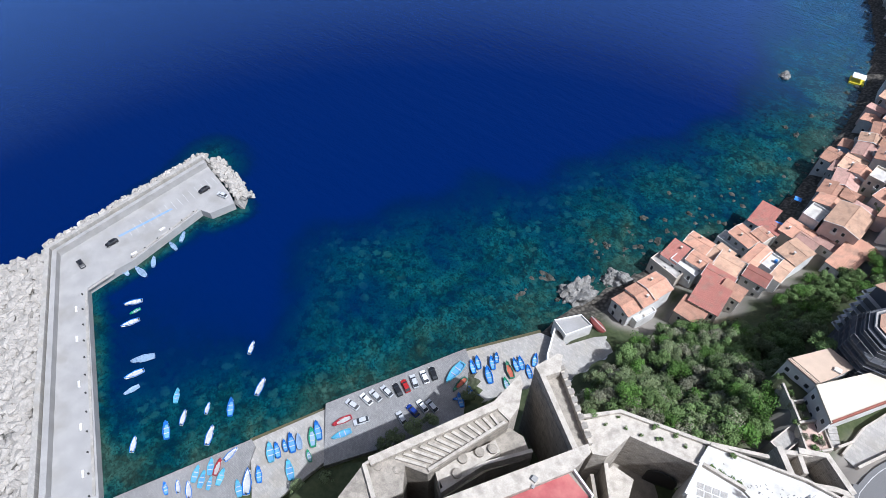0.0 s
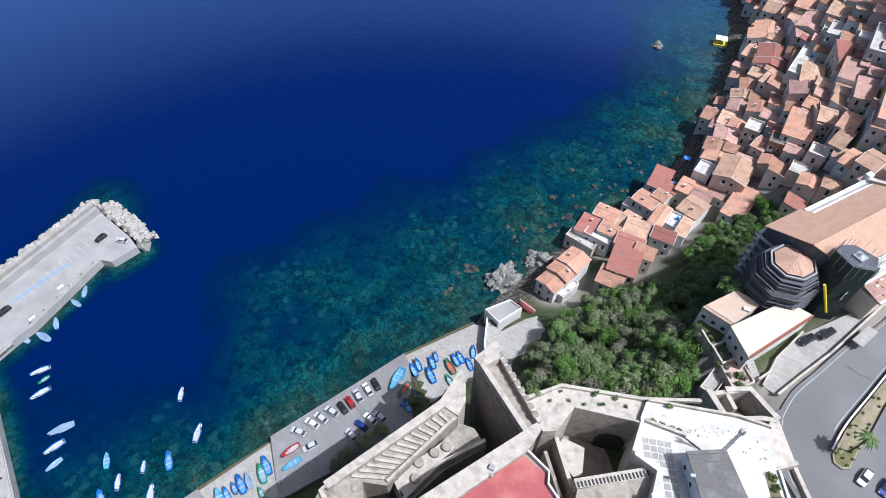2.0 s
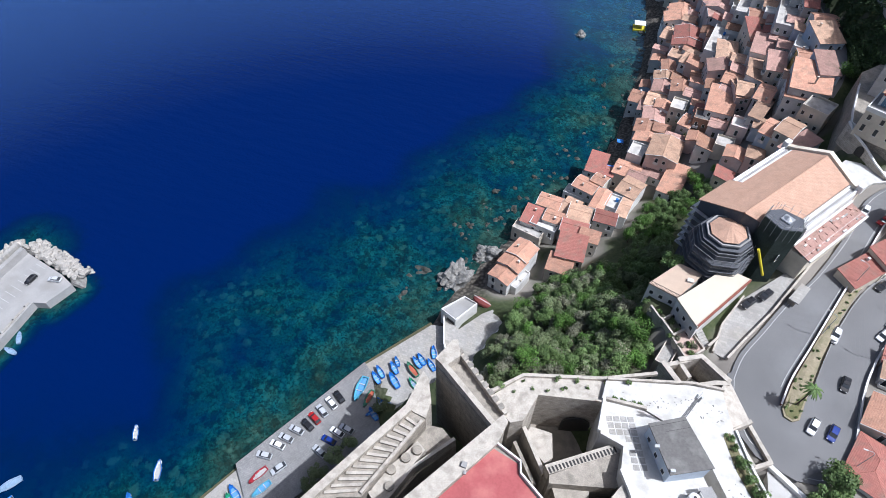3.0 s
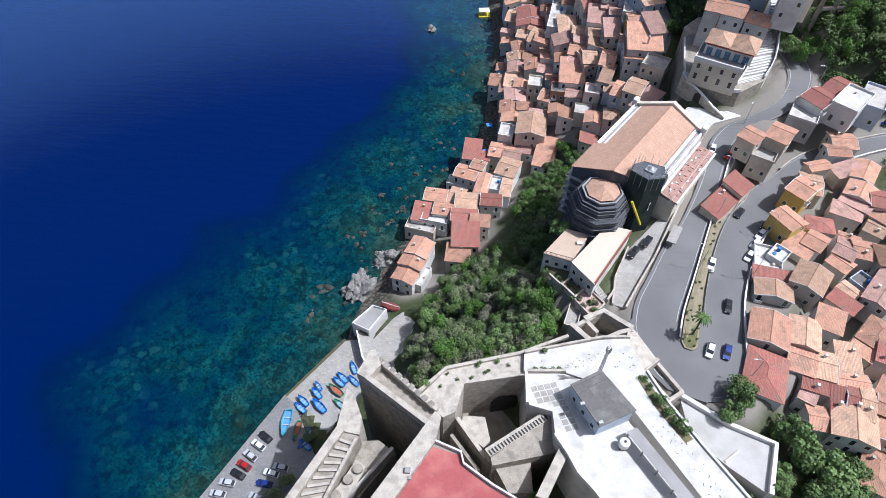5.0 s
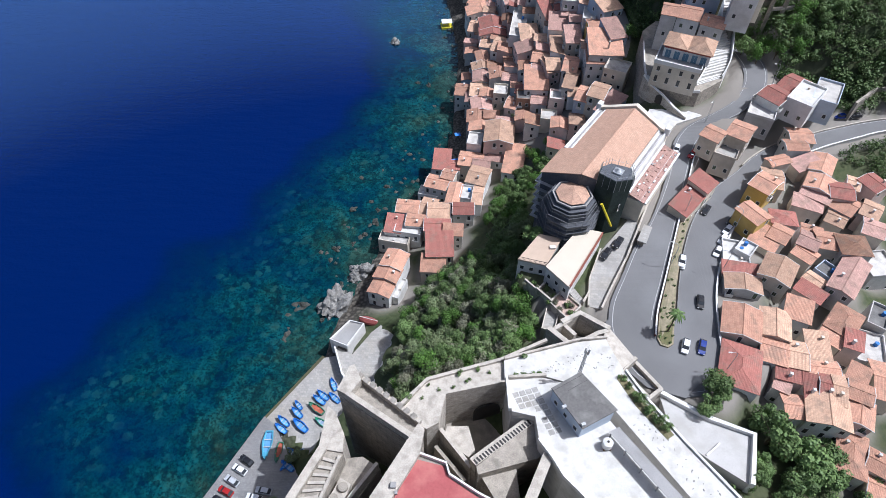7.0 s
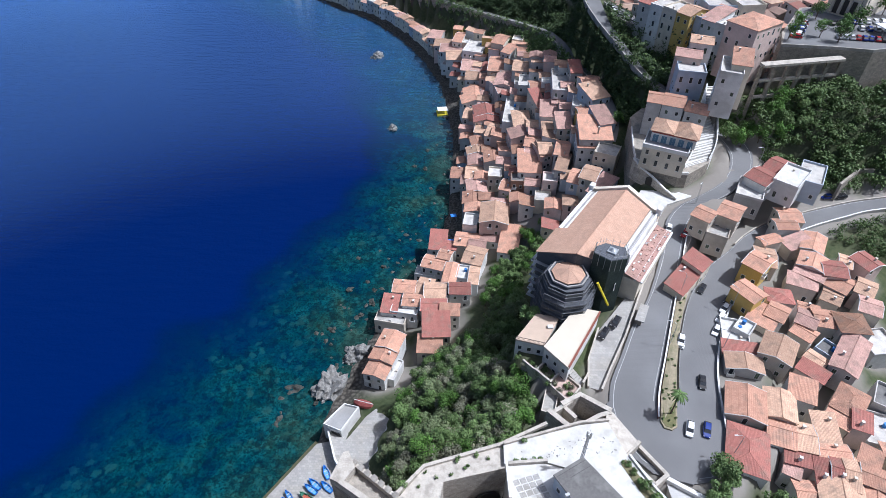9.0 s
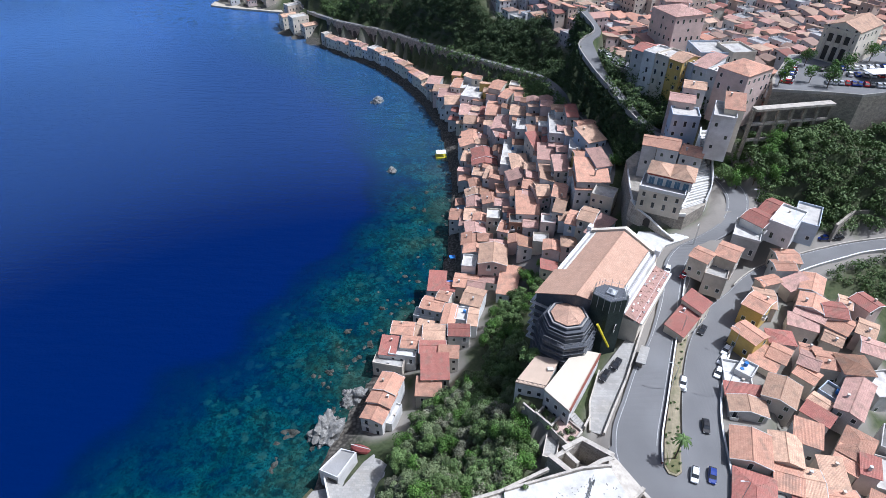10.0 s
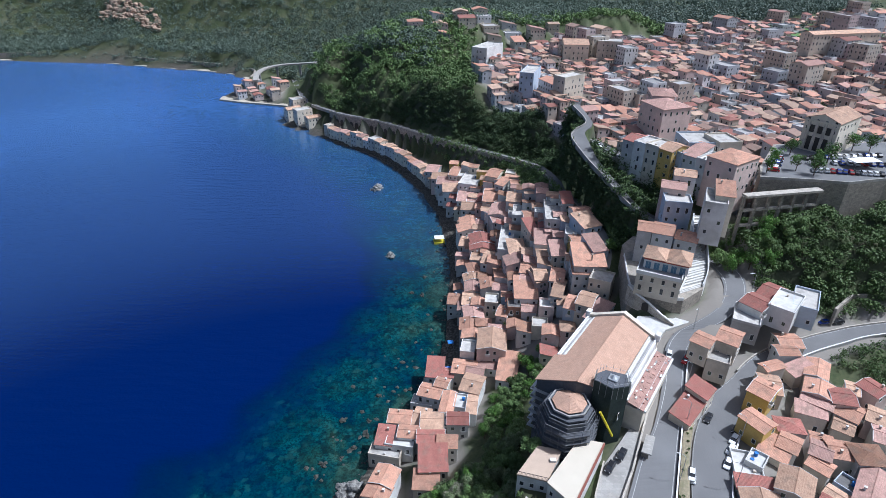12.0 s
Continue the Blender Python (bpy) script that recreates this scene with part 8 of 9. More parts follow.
def car_master(ci):
    ob = thing("car", f"{CAR_WORDS[ci]} hatchback parked car", "car", group="parked cars")

    def loft(bm, secs):
        rows = [[bm.verts.new(v) for v in s] for s in secs]
        n = len(rows[0])
        for a, c in zip(rows, rows[1:]):
            for i in range(n):
                bm.faces.new((a[i], a[(i + 1) % n], c[(i + 1) % n], c[i]))
        bm.faces.new(rows[0])
        bm.faces.new(rows[-1][::-1])
        bmesh.ops.recalc_face_normals(bm, faces=bm.faces[:])

    def sec(x, w, z0, z1):
        return [(x, -w, z0), (x, -w, z0 + (z1 - z0) * .6), (x, -w * .9, z1), (x, w * .9, z1), (x, w, z0 + (z1 - z0) * .6), (x, w, z0)]
    bm = bmesh.new()
    loft(bm, [sec(2.1, .62, .35, .62), sec(1.95, .8, .28, .72), sec(1.1, .86, .25, .88), sec(.2, .87, .25, .95), sec(-1.3, .87, .25, .98), sec(-1.95, .82, .28, .92), sec(-2.08, .7, .38, .8)])
    part("body", bm, M_CARS[ci], ob)
    bm = bmesh.new()
    loft(bm, [sec(1.15, .74, .84, .9), sec(.45, .72, .9, 1.4), sec(-1.2, .70, .9, 1.44), sec(-1.95, .7, .88, .96)])
    part("cabin_glass", bm, M_GLASS, ob)
    bm = bmesh.new()
    loft(bm, [sec(.5, .60, 1.38, 1.43), sec(-.4, .62, 1.4, 1.49), sec(-1.3, .60, 1.38, 1.46)])
    part("roof", bm, M_CARS[ci], ob)
    for x in (1.3, -1.3):
        for s in (-1, 1):
            bm = bmesh.new()
            rod(bm, (x, s * .68, .31), (x, s * .88, .31), .31, n=14)
            w = part("wheel", bm, M_DARK, ob)
            bm = bmesh.new()
            rod(bm, (x, s * .86, .31), (x, s * .895, .31), .19, n=10)
            part("rim", bm, M_METAL, w)
    for s in (-1, 1):
        bm = bmesh.new()
        box(bm, 1.93, s * .58 - .16, .58, 2.08, s * .58 + .16, .7)
        part("headlight", bm, M_TRIM, ob)
    return ob


def car(x, y, z, rot, L, ci):
    m = pose(x, y, z, 0, 0, rot)
    if ci not in CARS:
        CARS[ci] = car_master(ci)
        CARS[ci].matrix_basis = m
        return
    copy_thing(CARS[ci], m)


car(-51.4, 57.7, 2.5, 149, 4.6, 2)
car(-52.6, 55.3, 2.5, 152, 4.0, 0)
car(-53.9, 52.4, 2.5, 151, 4.1, 1)
car(-54.8, 49.8, 2.5, 156, 3.7, 4)
car(-55.7, 47.5, 2.5, 158, 3.7, 2)
car(-62.2, 36.3, 2.5, -174, 4.3, 1)
car(-60.4, 39.9, 2.5, 177, 3.8, 0)
car(-57.7, 45.2, 2.5, 175, 3.9, 1)
car(-59.2, 42.3, 2.5, 175, 4.6, 1)
car(-47.3, 48.4, 2.5, 168, 4.6, 0)
car(-45.3, 50.1, 2.5, 171, 3.7, 1)
car(-48.4, 45.7, 2.5, 173, 4.1, 3)
car(-49.3, 42.2, 2.5, 162, 3.7, 1)
car(-57.0, 34.6, 2.5, -122, 3.7, 1)
car(-164.1, 24.4, 3, -96, 3.7, 2)
car(-161.5, 59.1, 3, -95, 3.7, 2)
car(-163.6, 13.2, 3, 175, 3.7, 2)
car(-154.4, 61.8, 3, -166, 3.7, 1)
car(78.7, 113.9, 37, -134, 4.6, 2)
car(76.5, 110.4, 37, -133, 4.6, 0)
car(74.2, 106.9, 37, -133, 4.4, 0)
car(71.5, 102.4, 37.1, -126, 4.1, 0)
car(72.5, 117.7, 37.2, -127, 4.6, 2)
car(60.6, 98.0, 38.3, -111, 4.2, 0)
car(41.2, 99.6, 38.8, -125, 4.4, 2)
car(44.8, 103.0, 39.4, -124, 4.5, 2)
car(68.1, 139.0, 41.6, -111, 4.6, 0)
car(72.4, 137.0, 41.4, -129, 4.6, 4)
car(59.2, 72.7, 37.5, -111, 4.3, 3)
car(55.2, 72.6, 38, -112, 4.0, 0)
car(62.3, 85.6, 37.4, -105, 4.6, 2)
car(60.9, 98.0, 37.4, -110, 4.6, 0)
car(128.2, 161.2, 38, -171, 4.6, 3)
car(133.2, 161.6, 38, -171, 4.5, 2)


# ---- rocks and boulders ----
def rock_mesh(seed, rough=0.45, flat=0.7, detail=2):
    rnd = random.Random(seed)
    bm = bmesh.new()
    bmesh.ops.create_icosphere(bm, subdivisions=detail, radius=1)
    o = Vector((rnd.uniform(0, 99), rnd.uniform(0, 99), 0))
    for v in bm.verts:
        n = noise.noise(v.co * 1.1 + o) + .6 * noise.noise(v.co * 2.7 + o) + .35 * abs(noise.noise(v.co * 6 + o))
        v.co *= 1 + rough * n
        v.co.z *= flat
    return bm


def rock(x, y, z, sx, sy, sz, rot, seed, label="rugged grey sea rock rising from shallow water"):
    ob = new("sea_rock", mesh("sea_rock", rock_mesh(seed, .75, 1, 4), M_ROCK))
    ob.matrix_basis = pose(x, y, z, 0, 0, rot) @ Matrix.Diagonal((sx, sy, sz, 1))
    return tagged(ob, label, "rock", "sea rocks")


rock(-35.2, 110.6, -.5, 5.0, 3.7, 4.6, 60, 1, "large jagged pale rock in the shallows by the lookout")
rock(-37, 106.5, -.5, 1.9, 1.7, 2.3, 80, 2)
rock(-29.2, 123.2, -.5, 3.4, 2.9, 3.2, 10, 3)
rock(-31.4, 120.6, -.5, 2.2, 1.6, 2.2, 50, 4)
rock(-46.4, 109, -.6, 3.2, 2.3, 1.0, 20, 5).data.materials[0] = M_WET
rock(-49.6, 97.4, -.6, 1.9, 1.3, 0.9, 70, 6).data.materials[0] = M_WET
rock(-28, 270.4, -.6, 2.4, 2.0, 2.2, 15, 7, "rounded pale rock standing in the bay")
rock(-45, 360, -.6, 3.6, 2.8, 3.4, 40, 8, "jagged brown rock stack standing in the bay")
for i, (x, y, s) in enumerate(((-38.7, 133.4, 2.0), (-29.6, 140.3, 1.6), (-9, 250, 1.8), (-9.8, 233.6, 1.8), (-15, 235.6, 1.6), (-23.6, 165.4, 1.7), (-35.1, 153, 1.9), (-39.1, 103.8, 1.5), (-26.1, 146, 1.7), (0.3, 283, 2.2), (-3, 276, 1.6), (-40, 128, 1.2), (-33, 136, 1.4), (-26, 153, 1.3), (-19, 158, 1.4))):
    rock(x, y, -.3, s * .7, s * .55, s * .5, i * 37, 20 + i, "low wet brown rock breaking the shallow water").data.materials[0] = M_WET
# boulders and pebbles along the waterline, too many to count
RS = random.Random(5)
bm = bmesh.new()
base = [rock_mesh(s, .5, .7, 1) for s in range(6)]
tmp = []
for b_ in base:
    me_ = bpy.data.meshes.new("t")
    b_.to_mesh(me_)
    b_.free()
    tmp.append((np.array([v.co[:] for v in me_.vertices]), [tuple(p.vertices) for p in me_.polygons]))
    bpy.data.meshes.remove(me_)


def scatter_mesh(name, items, material, label, category):
    """One mesh out of many copies of small shapes: (shape, x, y, z, size, turn)."""
    V, F, n = [], [], 0
    for (co, fs), x, y, z, s, a in items:
        c_, s_ = math.cos(a), math.sin(a)
        q = co * s
        V.append(np.stack([q[:, 0] * c_ - q[:, 1] * s_ + x, q[:, 0] * s_ + q[:, 1] * c_ + y, q[:, 2] + z], 1))
        F += [tuple(i + n for i in f) for f in fs]
        n += len(co)
    me = bpy.data.meshes.new(name)
    me.from_pydata(np.concatenate(V).tolist(), [], F)
    me.materials.append(material)
    return tagged(new(name, me), label, category, kind="stuff")


bm.free()
items = []
bay = spline([(x, y) for x, y in SHORE_BAY[:17]], 1.2)
for p in bay:
    for k in range(2):
        off = -abs(RS.gauss(0, 3)) + 1.5
        items.append((RS.choice(tmp), p.x + off + RS.uniform(-1, 1), p.y + RS.uniform(-1.5, 1.5), RS.uniform(-.55, .05), RS.uniform(.3, .8) * (1.5 if RS.random() < .12 else 1), RS.uniform(0, 6)))
for k in range(70):
    y = RS.uniform(100, 230)
    x = np.interp(y, [100, 132, 164, 204, 235], [-36, -28, -14, -1, 2]) - abs(RS.gauss(0, 9)) - 1
    items.append((RS.choice(tmp), x, y, RS.uniform(-.6, -.25), RS.uniform(.4, 1.2), RS.uniform(0, 6)))
scatter_mesh("shore_boulders", items, M_WET, "scattered wet brown boulders and stones along the waterline", "rocks")
# armour blocks of the mole
blocks = []
for s in range(8):
    rnd = random.Random(90 + s)
    b_ = bmesh.new()
    for k in range(14):
        v = Vector((rnd.gauss(0, 1), rnd.gauss(0, 1), rnd.gauss(0, 1))).normalized()
        b_.verts.new((v.x * 1.1, v.y * .85, v.z * .7))
    r = bmesh.ops.convex_hull(b_, input=b_.verts[:])
    bmesh.ops.delete(b_, geom=[v for v in b_.verts if not v.link_faces], context="VERTS")
    blocks.append(mesh("boulder", b_, M_BOULDER))
bm = bmesh.new()
inner = [(-148.6, 63), (-152, 65.6), (-170, 68.6), (-174.4, 68), (-175.4, 9), (-104, -32), (-76, -50)]
outer = [(-144, 65), (-148, 70.5), (-170, 77), (-183, 74), (-187, 2), (-116, -52), (-84, -70)]
rows = [(bm.verts.new((*a, 2.9)), bm.verts.new((*c, -2.4))) for a, c in zip(inner, outer)]
for r, q in zip(rows, rows[1:]):
    bm.faces.new((r[0], r[1], q[1], q[0]))
bmesh.ops.recalc_face_normals(bm, faces=bm.faces[:])
bmesh.ops.solidify(bm, geom=bm.faces[:], thickness=1.0)
part("rubble_slope", bm, M_ROCK, mole)
far_items = []
nb = 0
for (ax, ay), (bx, by), width, dens in (((-174.8, 71), (-176.2, 9), 8, .95), ((-176.8, 9), (-104, -34), 20, .7), ((-149, 64.5), (-175, 69), 6, 1.0)):
    L = math.hypot(bx - ax, by - ay)
    nx, ny = (by - ay) / L, -(bx - ax) / L
    for k in range(int(L * width * dens)):
        s, w = RS.random(), RS.random()
        sg = 1 if (nx * -1 + ny * (-.3)) > 0 else -1
        if width == 6:
            sg = 1 if ny > 0 else -1
        x, y = ax + (bx - ax) * s + sg * nx * w * width, ay + (by - ay) * s + sg * ny * w * width
        z = 3.2 * (1 - w) ** .8 + RS.uniform(-.3, .35)
        size = RS.uniform(.85, 1.6) if width < 10 else RS.uniform(1.2, 2.3)
        if nb < 298:
            nb += 1
            part("boulder", RS.choice(blocks), None, mole, m=pose(x, y, z, RS.uniform(-40, 40), RS.uniform(-40, 40), RS.uniform(0, 360)) @ Matrix.Scale(size, 4))
        else:
            me_ = RS.choice(blocks)
            far_items.append(((np.array([v.co[:] for v in me_.vertices]), [tuple(p.vertices) for p in me_.polygons]), x, y, z, size, RS.uniform(0, 6)))
if far_items:
    scatter_mesh("breakwater_boulders", far_items, M_BOULDER, "pale stone armour blocks on the seaward slope of the mole", "boulders")


# ---- plants ----
def leaf_cloud(rnd, centres, n, size, droop=0.0):
    """Small leaf sprays on the surface of several clumps: vertices and quads."""
    V, F = [], []
    tot = sum(r * r for _, r in centres)
    for c, r in centres:
        for k in range(max(4, int(n * r * r / tot))):
            d = Vector((rnd.gauss(0, 1), rnd.gauss(0, 1), rnd.gauss(0.25, 1))).normalized()
            p = Vector(c) + d * r * rnd.uniform(.72, 1.08)
            nrm = (d + Vector((rnd.gauss(0, .5), rnd.gauss(0, .5), rnd.gauss(0.2, .5)))).normalized()
            t = nrm.orthogonal().normalized()
            t.rotate(Matrix.Rotation(rnd.uniform(0, 6.28), 3, nrm))
            b2 = nrm.cross(t)
            s = size * rnd.uniform(.55, 1.25)
            i = len(V)
            V += [p + t * s, p + b2 * s * .7, p - t * s * .9, p - b2 * s * .75]
            F.append((i, i + 1, i + 2, i + 3))
    return V, F


def clump_set(rnd, w, h, n):
    out = []
    for k in range(n):
        a, rr = rnd.uniform(0, 6.28), math.sqrt(rnd.random())
        zz = rnd.uniform(.42, .92)
        out.append(((w / 2 * rr * .72 * math.cos(a), w / 2 * rr * .72 * math.sin(a), h * zz), w * rnd.uniform(.15, .27)))
    return out


TREES = {}


def tree_master(kind, v):
    rnd = random.Random(len(kind) * 17 + v)
    mt, w, h, n, words = {"olive": (M_LEAF_PALE, 6.2, 5.0, 2300, "grey-green scrubby tree with bare twigs"), "green": (M_LEAF, 5.8, 5.2, 2300, "dense dark green broadleaf tree"),
                          "dry": (M_LEAF_DRY, 5.6, 4.6, 1500, "bare grey-brown shrub with sparse leaves"), "bright": (M_LEAF_BRIGHT, 6.0, 7.0, 1100, "rounded bright green leafy tree"), "bush": (M_LEAF, 3.4, 2.4, 420, "low round green bush")}[kind]
    ob = thing("tree" if kind != "bush" else "bush", words, "tree" if kind != "bush" else "bush", group="trees" if kind != "bush" else "bushes")
    bm = bmesh.new()
    rod(bm, (0, 0, -1), (.1, .05, h * .4), .2, .13, n=7)
    for k in range(6):
        a = k * 1.05 + rnd.uniform(-.3, .3)
        p = Vector((.1, .05, h * rnd.uniform(.25, .42)))
        q = Vector((math.cos(a) * w * .3, math.sin(a) * w * .3, h * rnd.uniform(.55, .8)))
        rod(bm, p, q, .09, .04, n=5)
        for j in range(2):
            rod(bm, q, q + Vector((rnd.uniform(-1, 1), rnd.uniform(-1, 1), rnd.uniform(.2, 1.1))), .035, .015, n=4)
    part("trunk", bm, M_BARK, ob)
    V, F = leaf_cloud(rnd, clump_set(rnd, w, h, 11 if kind != "bush" else 6), n, .23)
    me = bpy.data.meshes.new("crown")
    me.from_pydata(V, [], F)
    me.materials.append(mt)
    part("crown", me, None, ob)
    return ob


def tree(kind, x, y, s=1.0, z=None, v=None):
    rnd = random.Random(int(x * 31 + y * 57))
    v = rnd.randrange(3) if v is None else v
    m = pose(x, y, gz2(x, y) if z is None else z, 0, 0, rnd.uniform(0, 360)) @ Matrix.Diagonal((s, s, s * rnd.uniform(.85, 1.15), 1))
    if (kind, v) not in TREES:
        TREES[kind, v] = tree_master(kind, v)
        TREES[kind, v].matrix_basis = m
        return
    t = copy_thing(TREES[kind, v], m)
    t.matrix_basis = m


def sprinkle(poly, gap, seed, keep=None):
    """Places on a shaken grid inside an outline."""
    rnd = random.Random(seed)
    xs, ys = [p[0] for p in poly], [p[1] for p in poly]
    out = []
    for i in range(int((max(xs) - min(xs)) / gap) + 1):
        for j in range(int((max(ys) - min(ys)) / gap) + 1):
            x, y = min(xs) + (i + rnd.uniform(0, .95)) * gap, min(ys) + (j + rnd.uniform(0, .95)) * gap
            if inside(x, y, poly) and (keep is None or keep(x, y)):
                out.append((x, y))
    return out


GROVE = [(-13, 93), (-14.5, 80), (-11, 64), (1, 66.5), (18, 73), (22, 80), (17.5, 90), (12, 100), (14, 112), (6, 118), (-2, 119), (-9, 108)]
for i, (x, y) in enumerate(sprinkle(GROVE, 3.0, 11)):
    k = (i * 7) % 10
    tree("dry" if k < 2 else "olive" if k < 5 else "green" if k < 9 else "bright", x, y, random.Random(i).uniform(.75, 1.1))
for i, (x, y) in enumerate(sprinkle([(12, 97), (17.6, 96), (23, 106), (21, 116), (25, 127), (24, 134), (14, 127), (6, 118), (13, 111)], 3.4, 15)):
    tree("green" if i % 3 else "olive", x, y, random.Random(i).uniform(.7, .95))
tree("bright", 18.2, 85.3, 1.1)
tree("bright", 18.9, 90.0, .8)
for x, y in sprinkle([(17, 93), (22.6, 85.4), (29.6, 79.4), (32, 83), (27, 87.6), (21.6, 92)], 2.1, 16):
    tree("bush" if (x * 5) % 2 < 1.3 else "dry", x, y, .55 if (x * 5) % 2 < 1.3 else .3)
for x, y in sprinkle([(10, 140), (14, 128), (24, 135), (34, 158), (38, 171), (30, 172)], 3.6, 12):
    tree("green" if (x * 3) % 2 < 1.2 else "bright", x, y, .75)
for x, y, s in ((56.4, 57.6, 1.0), (69.8, 57, 1.2), (74, 53, 1.0), (76, 49.2, 1.2), (84.1, 51.9, 1.1), (72.5, 43.9, 1.1), (80, 45, 1.1), (66, 47.5, .9), (90, 47, 1.0), (68, 39, 1.0), (78, 38, 1.0), (60, 60.2, .7), (88, 41, 1.1)):
    tree("green", x, y, s)
for x, y, s in ((69.9, 53.0, 1.75), (75.9, 48.6, 1.8), (58.6, 61.9, 1.15), (82.2, 47.1, 1.3), (71.7, 42.5, 1.4), (62.9, 43.1, 0.9)):
    tree("green", x, y, s)
for x, y in sprinkle([(46.5, 55), (53, 46), (60, 40), (63, 34), (57, 33), (50, 44)], 1.5, 13):
    tree("bush" if (x * 7) % 2 < 1 else "dry", x, y, .6 if (x * 7) % 2 < 1 else .33)
for x, y, z, s in ((38.6, 59.6, 43, .35), (39.4, 57.4, 43, .4), (40.6, 56.2, 43, .55), (41.6, 54.2, 42.9, .5), (43, 52.2, 42.9, .55), (44.6, 50.4, 42.8, .45), (38.0, 61.4, 43, .3), (44.2, 54, 39, .8), (46, 52, 38.4, .7), (17, 66.2, 43, .3), (15, 61.4, 43, .35), (16.6, 61.6, 43, .3), (18.4, 61.6, 43, .3), (20, 61.8, 43, .3), (-8, 57, 41.8, .4), (3, 62.4, 41.8, .3), (7, 63.6, 41.8, .25)):
    tree("bush", x, y, s * 1.5, z)
for x, y, s in ((-46.4, 37, .8), (-44.4, 42, .85), (-42.6, 46.2, .7), (-39, 58.6, .7), (-47, 33.4, .7), (-56, 12, .7), (-52, 18, .7)):
    tree("olive", x, y, s, 3)
for x, y in sprinkle([(100, 178), (97, 196), (112, 190), (130, 190), (128, 182), (112, 176)], 4.5, 14):
    tree("green" if (x * 5) % 2 < 1.4 else "bright", x, y, 1.0)
for x, y, s in ((128.5, 216.3, 1.0), (140, 227, .9), (137.6, 204.8, 1.1), (133, 209, .9), (150, 218, 1.1), (146, 216, .9), (121, 207, .9), (168, 232, 1.0), (174, 230, 1.0)):
    tree("bright", x, y, s, 73.8)
for x, y, s in ((23.5, 198, .9), (25.5, 192, .8), (22, 189, .7), (58, 236, 1.0), (66, 203, .9), (32, 252, .8)):
    tree("bright", x, y, s)


# woods: crowns joined in one sheet of leaves for each slope
def woods(name, spots, material, label, n=110, size=.55, w=6.0, h=5.5, zs=None):
    rnd = random.Random(len(spots))
    shapes = [leaf_cloud(rnd, clump_set(rnd, w, h, 8), n, size) for k in range(7)]
    shapes = [(np.array([v[:] for v in V]), F) for V, F in shapes]
    X = np.array([p[0] for p in spots], float)
    Y = np.array([p[1] for p in spots], float)
    Z = ground(X, Y) if zs is None else np.array(zs)
    if not len(X):
        return None
    items = [(rnd.choice(shapes), x, y, z - .8, rnd.uniform(.6, 1.25), rnd.uniform(0, 6.28)) for x, y, z in zip(X, Y, Z)]
    return scatter_mesh(name, items, material, label, "woods")


clear = lambda x, y: off_road(x, y, 2.0)
FOREST = [(-125, 541), (-65, 472), (-15, 436), (22, 392), (59, 360), (68, 303), (64, 291), (49, 323), (23, 355), (-10, 402), (-46, 449), (-88, 484)]
woods("wooded_slope", sprinkle(FOREST, 2.5, 21, clear), M_LEAF_DARK, "dense green woodland on the steep slope above the coast road", n=190, size=.36)
woods("wooded_slope", sprinkle([(-91, 486), (-65, 472), (-15, 435), (21, 394), (20, 474), (-3, 487), (-39, 493), (-76, 500), (-114, 541), (-129, 565)], 5.0, 25, clear), M_LEAF, "dense green woodland on the hill behind the town", n=110, size=.7, w=8, h=6)
tight = lambda x, y: off_road(x, y, .4) and free(x, y, .6, HOUSE_SPOTS)
FAR_SPOTS = [(r[0], r[1], 4.0) for r in FAR]
HOUSE_SPOTS = [(k[0], k[1], 3.2) for k in KN if k[3] < 20]
GULLY = [(52, 322), (60, 290), (62, 268), (62, 240), (64, 214), (68, 203), (86, 206), (100, 214), (100, 221), (84, 236), (76, 246), (70, 262), (66, 280), (66, 304), (60, 330)]
spots = sprinkle(GULLY, 1.5, 22, tight)
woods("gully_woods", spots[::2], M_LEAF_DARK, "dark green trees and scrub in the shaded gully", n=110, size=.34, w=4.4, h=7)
woods("gully_woods", spots[1::2], M_LEAF, "green trees and scrub between the winding roads", n=110, size=.34, w=4.0, h=6)
woods("gully_woods", sprinkle([(-37, 436), (-10, 400), (23, 356), (47, 314), (53, 290), (57, 258), (46, 250), (36, 262), (26, 300), (12, 340), (0, 378)], 2.2, 26, tight), M_LEAF, "green shrubs and trees below the coast road", n=80, size=.36, w=4.2, h=4)
woods("gully_woods", sprinkle([(98, 196), (100, 180), (108, 170), (136, 158), (200, 160), (200, 203), (162, 198), (146, 194), (134, 197), (118, 199)], 2.5, 27, clear), M_LEAF, "green trees and creepers on the gully side below the square", n=150, size=.38, w=5, h=4.5)
woods("hillside_woods", sprinkle([(-112, 541), (-60, 490), (-10, 482), (22, 480), (26, 540), (0, 570), (60, 600), (120, 600), (250, 560), (330, 460), (420, 545), (380, 620), (250, 640), (20, 640), (-80, 620), (-140, 600)], 6.0, 29, lambda x, y: free(x, y, 3, FAR_SPOTS)), M_LEAF, "dense green trees on the hills round the upper town", n=100, size=.8, w=9, h=6)
woods("orchard", sprinkle([(110, 156), (132, 156), (160, 150), (180, 140), (170, 110), (150, 120), (128, 134), (112, 146)], 2.4, 28, lambda x, y: tight(x, y)), M_LEAF, "green shrubs and trees among the houses beside the road", n=90, size=.3, w=3.6, h=3.4)
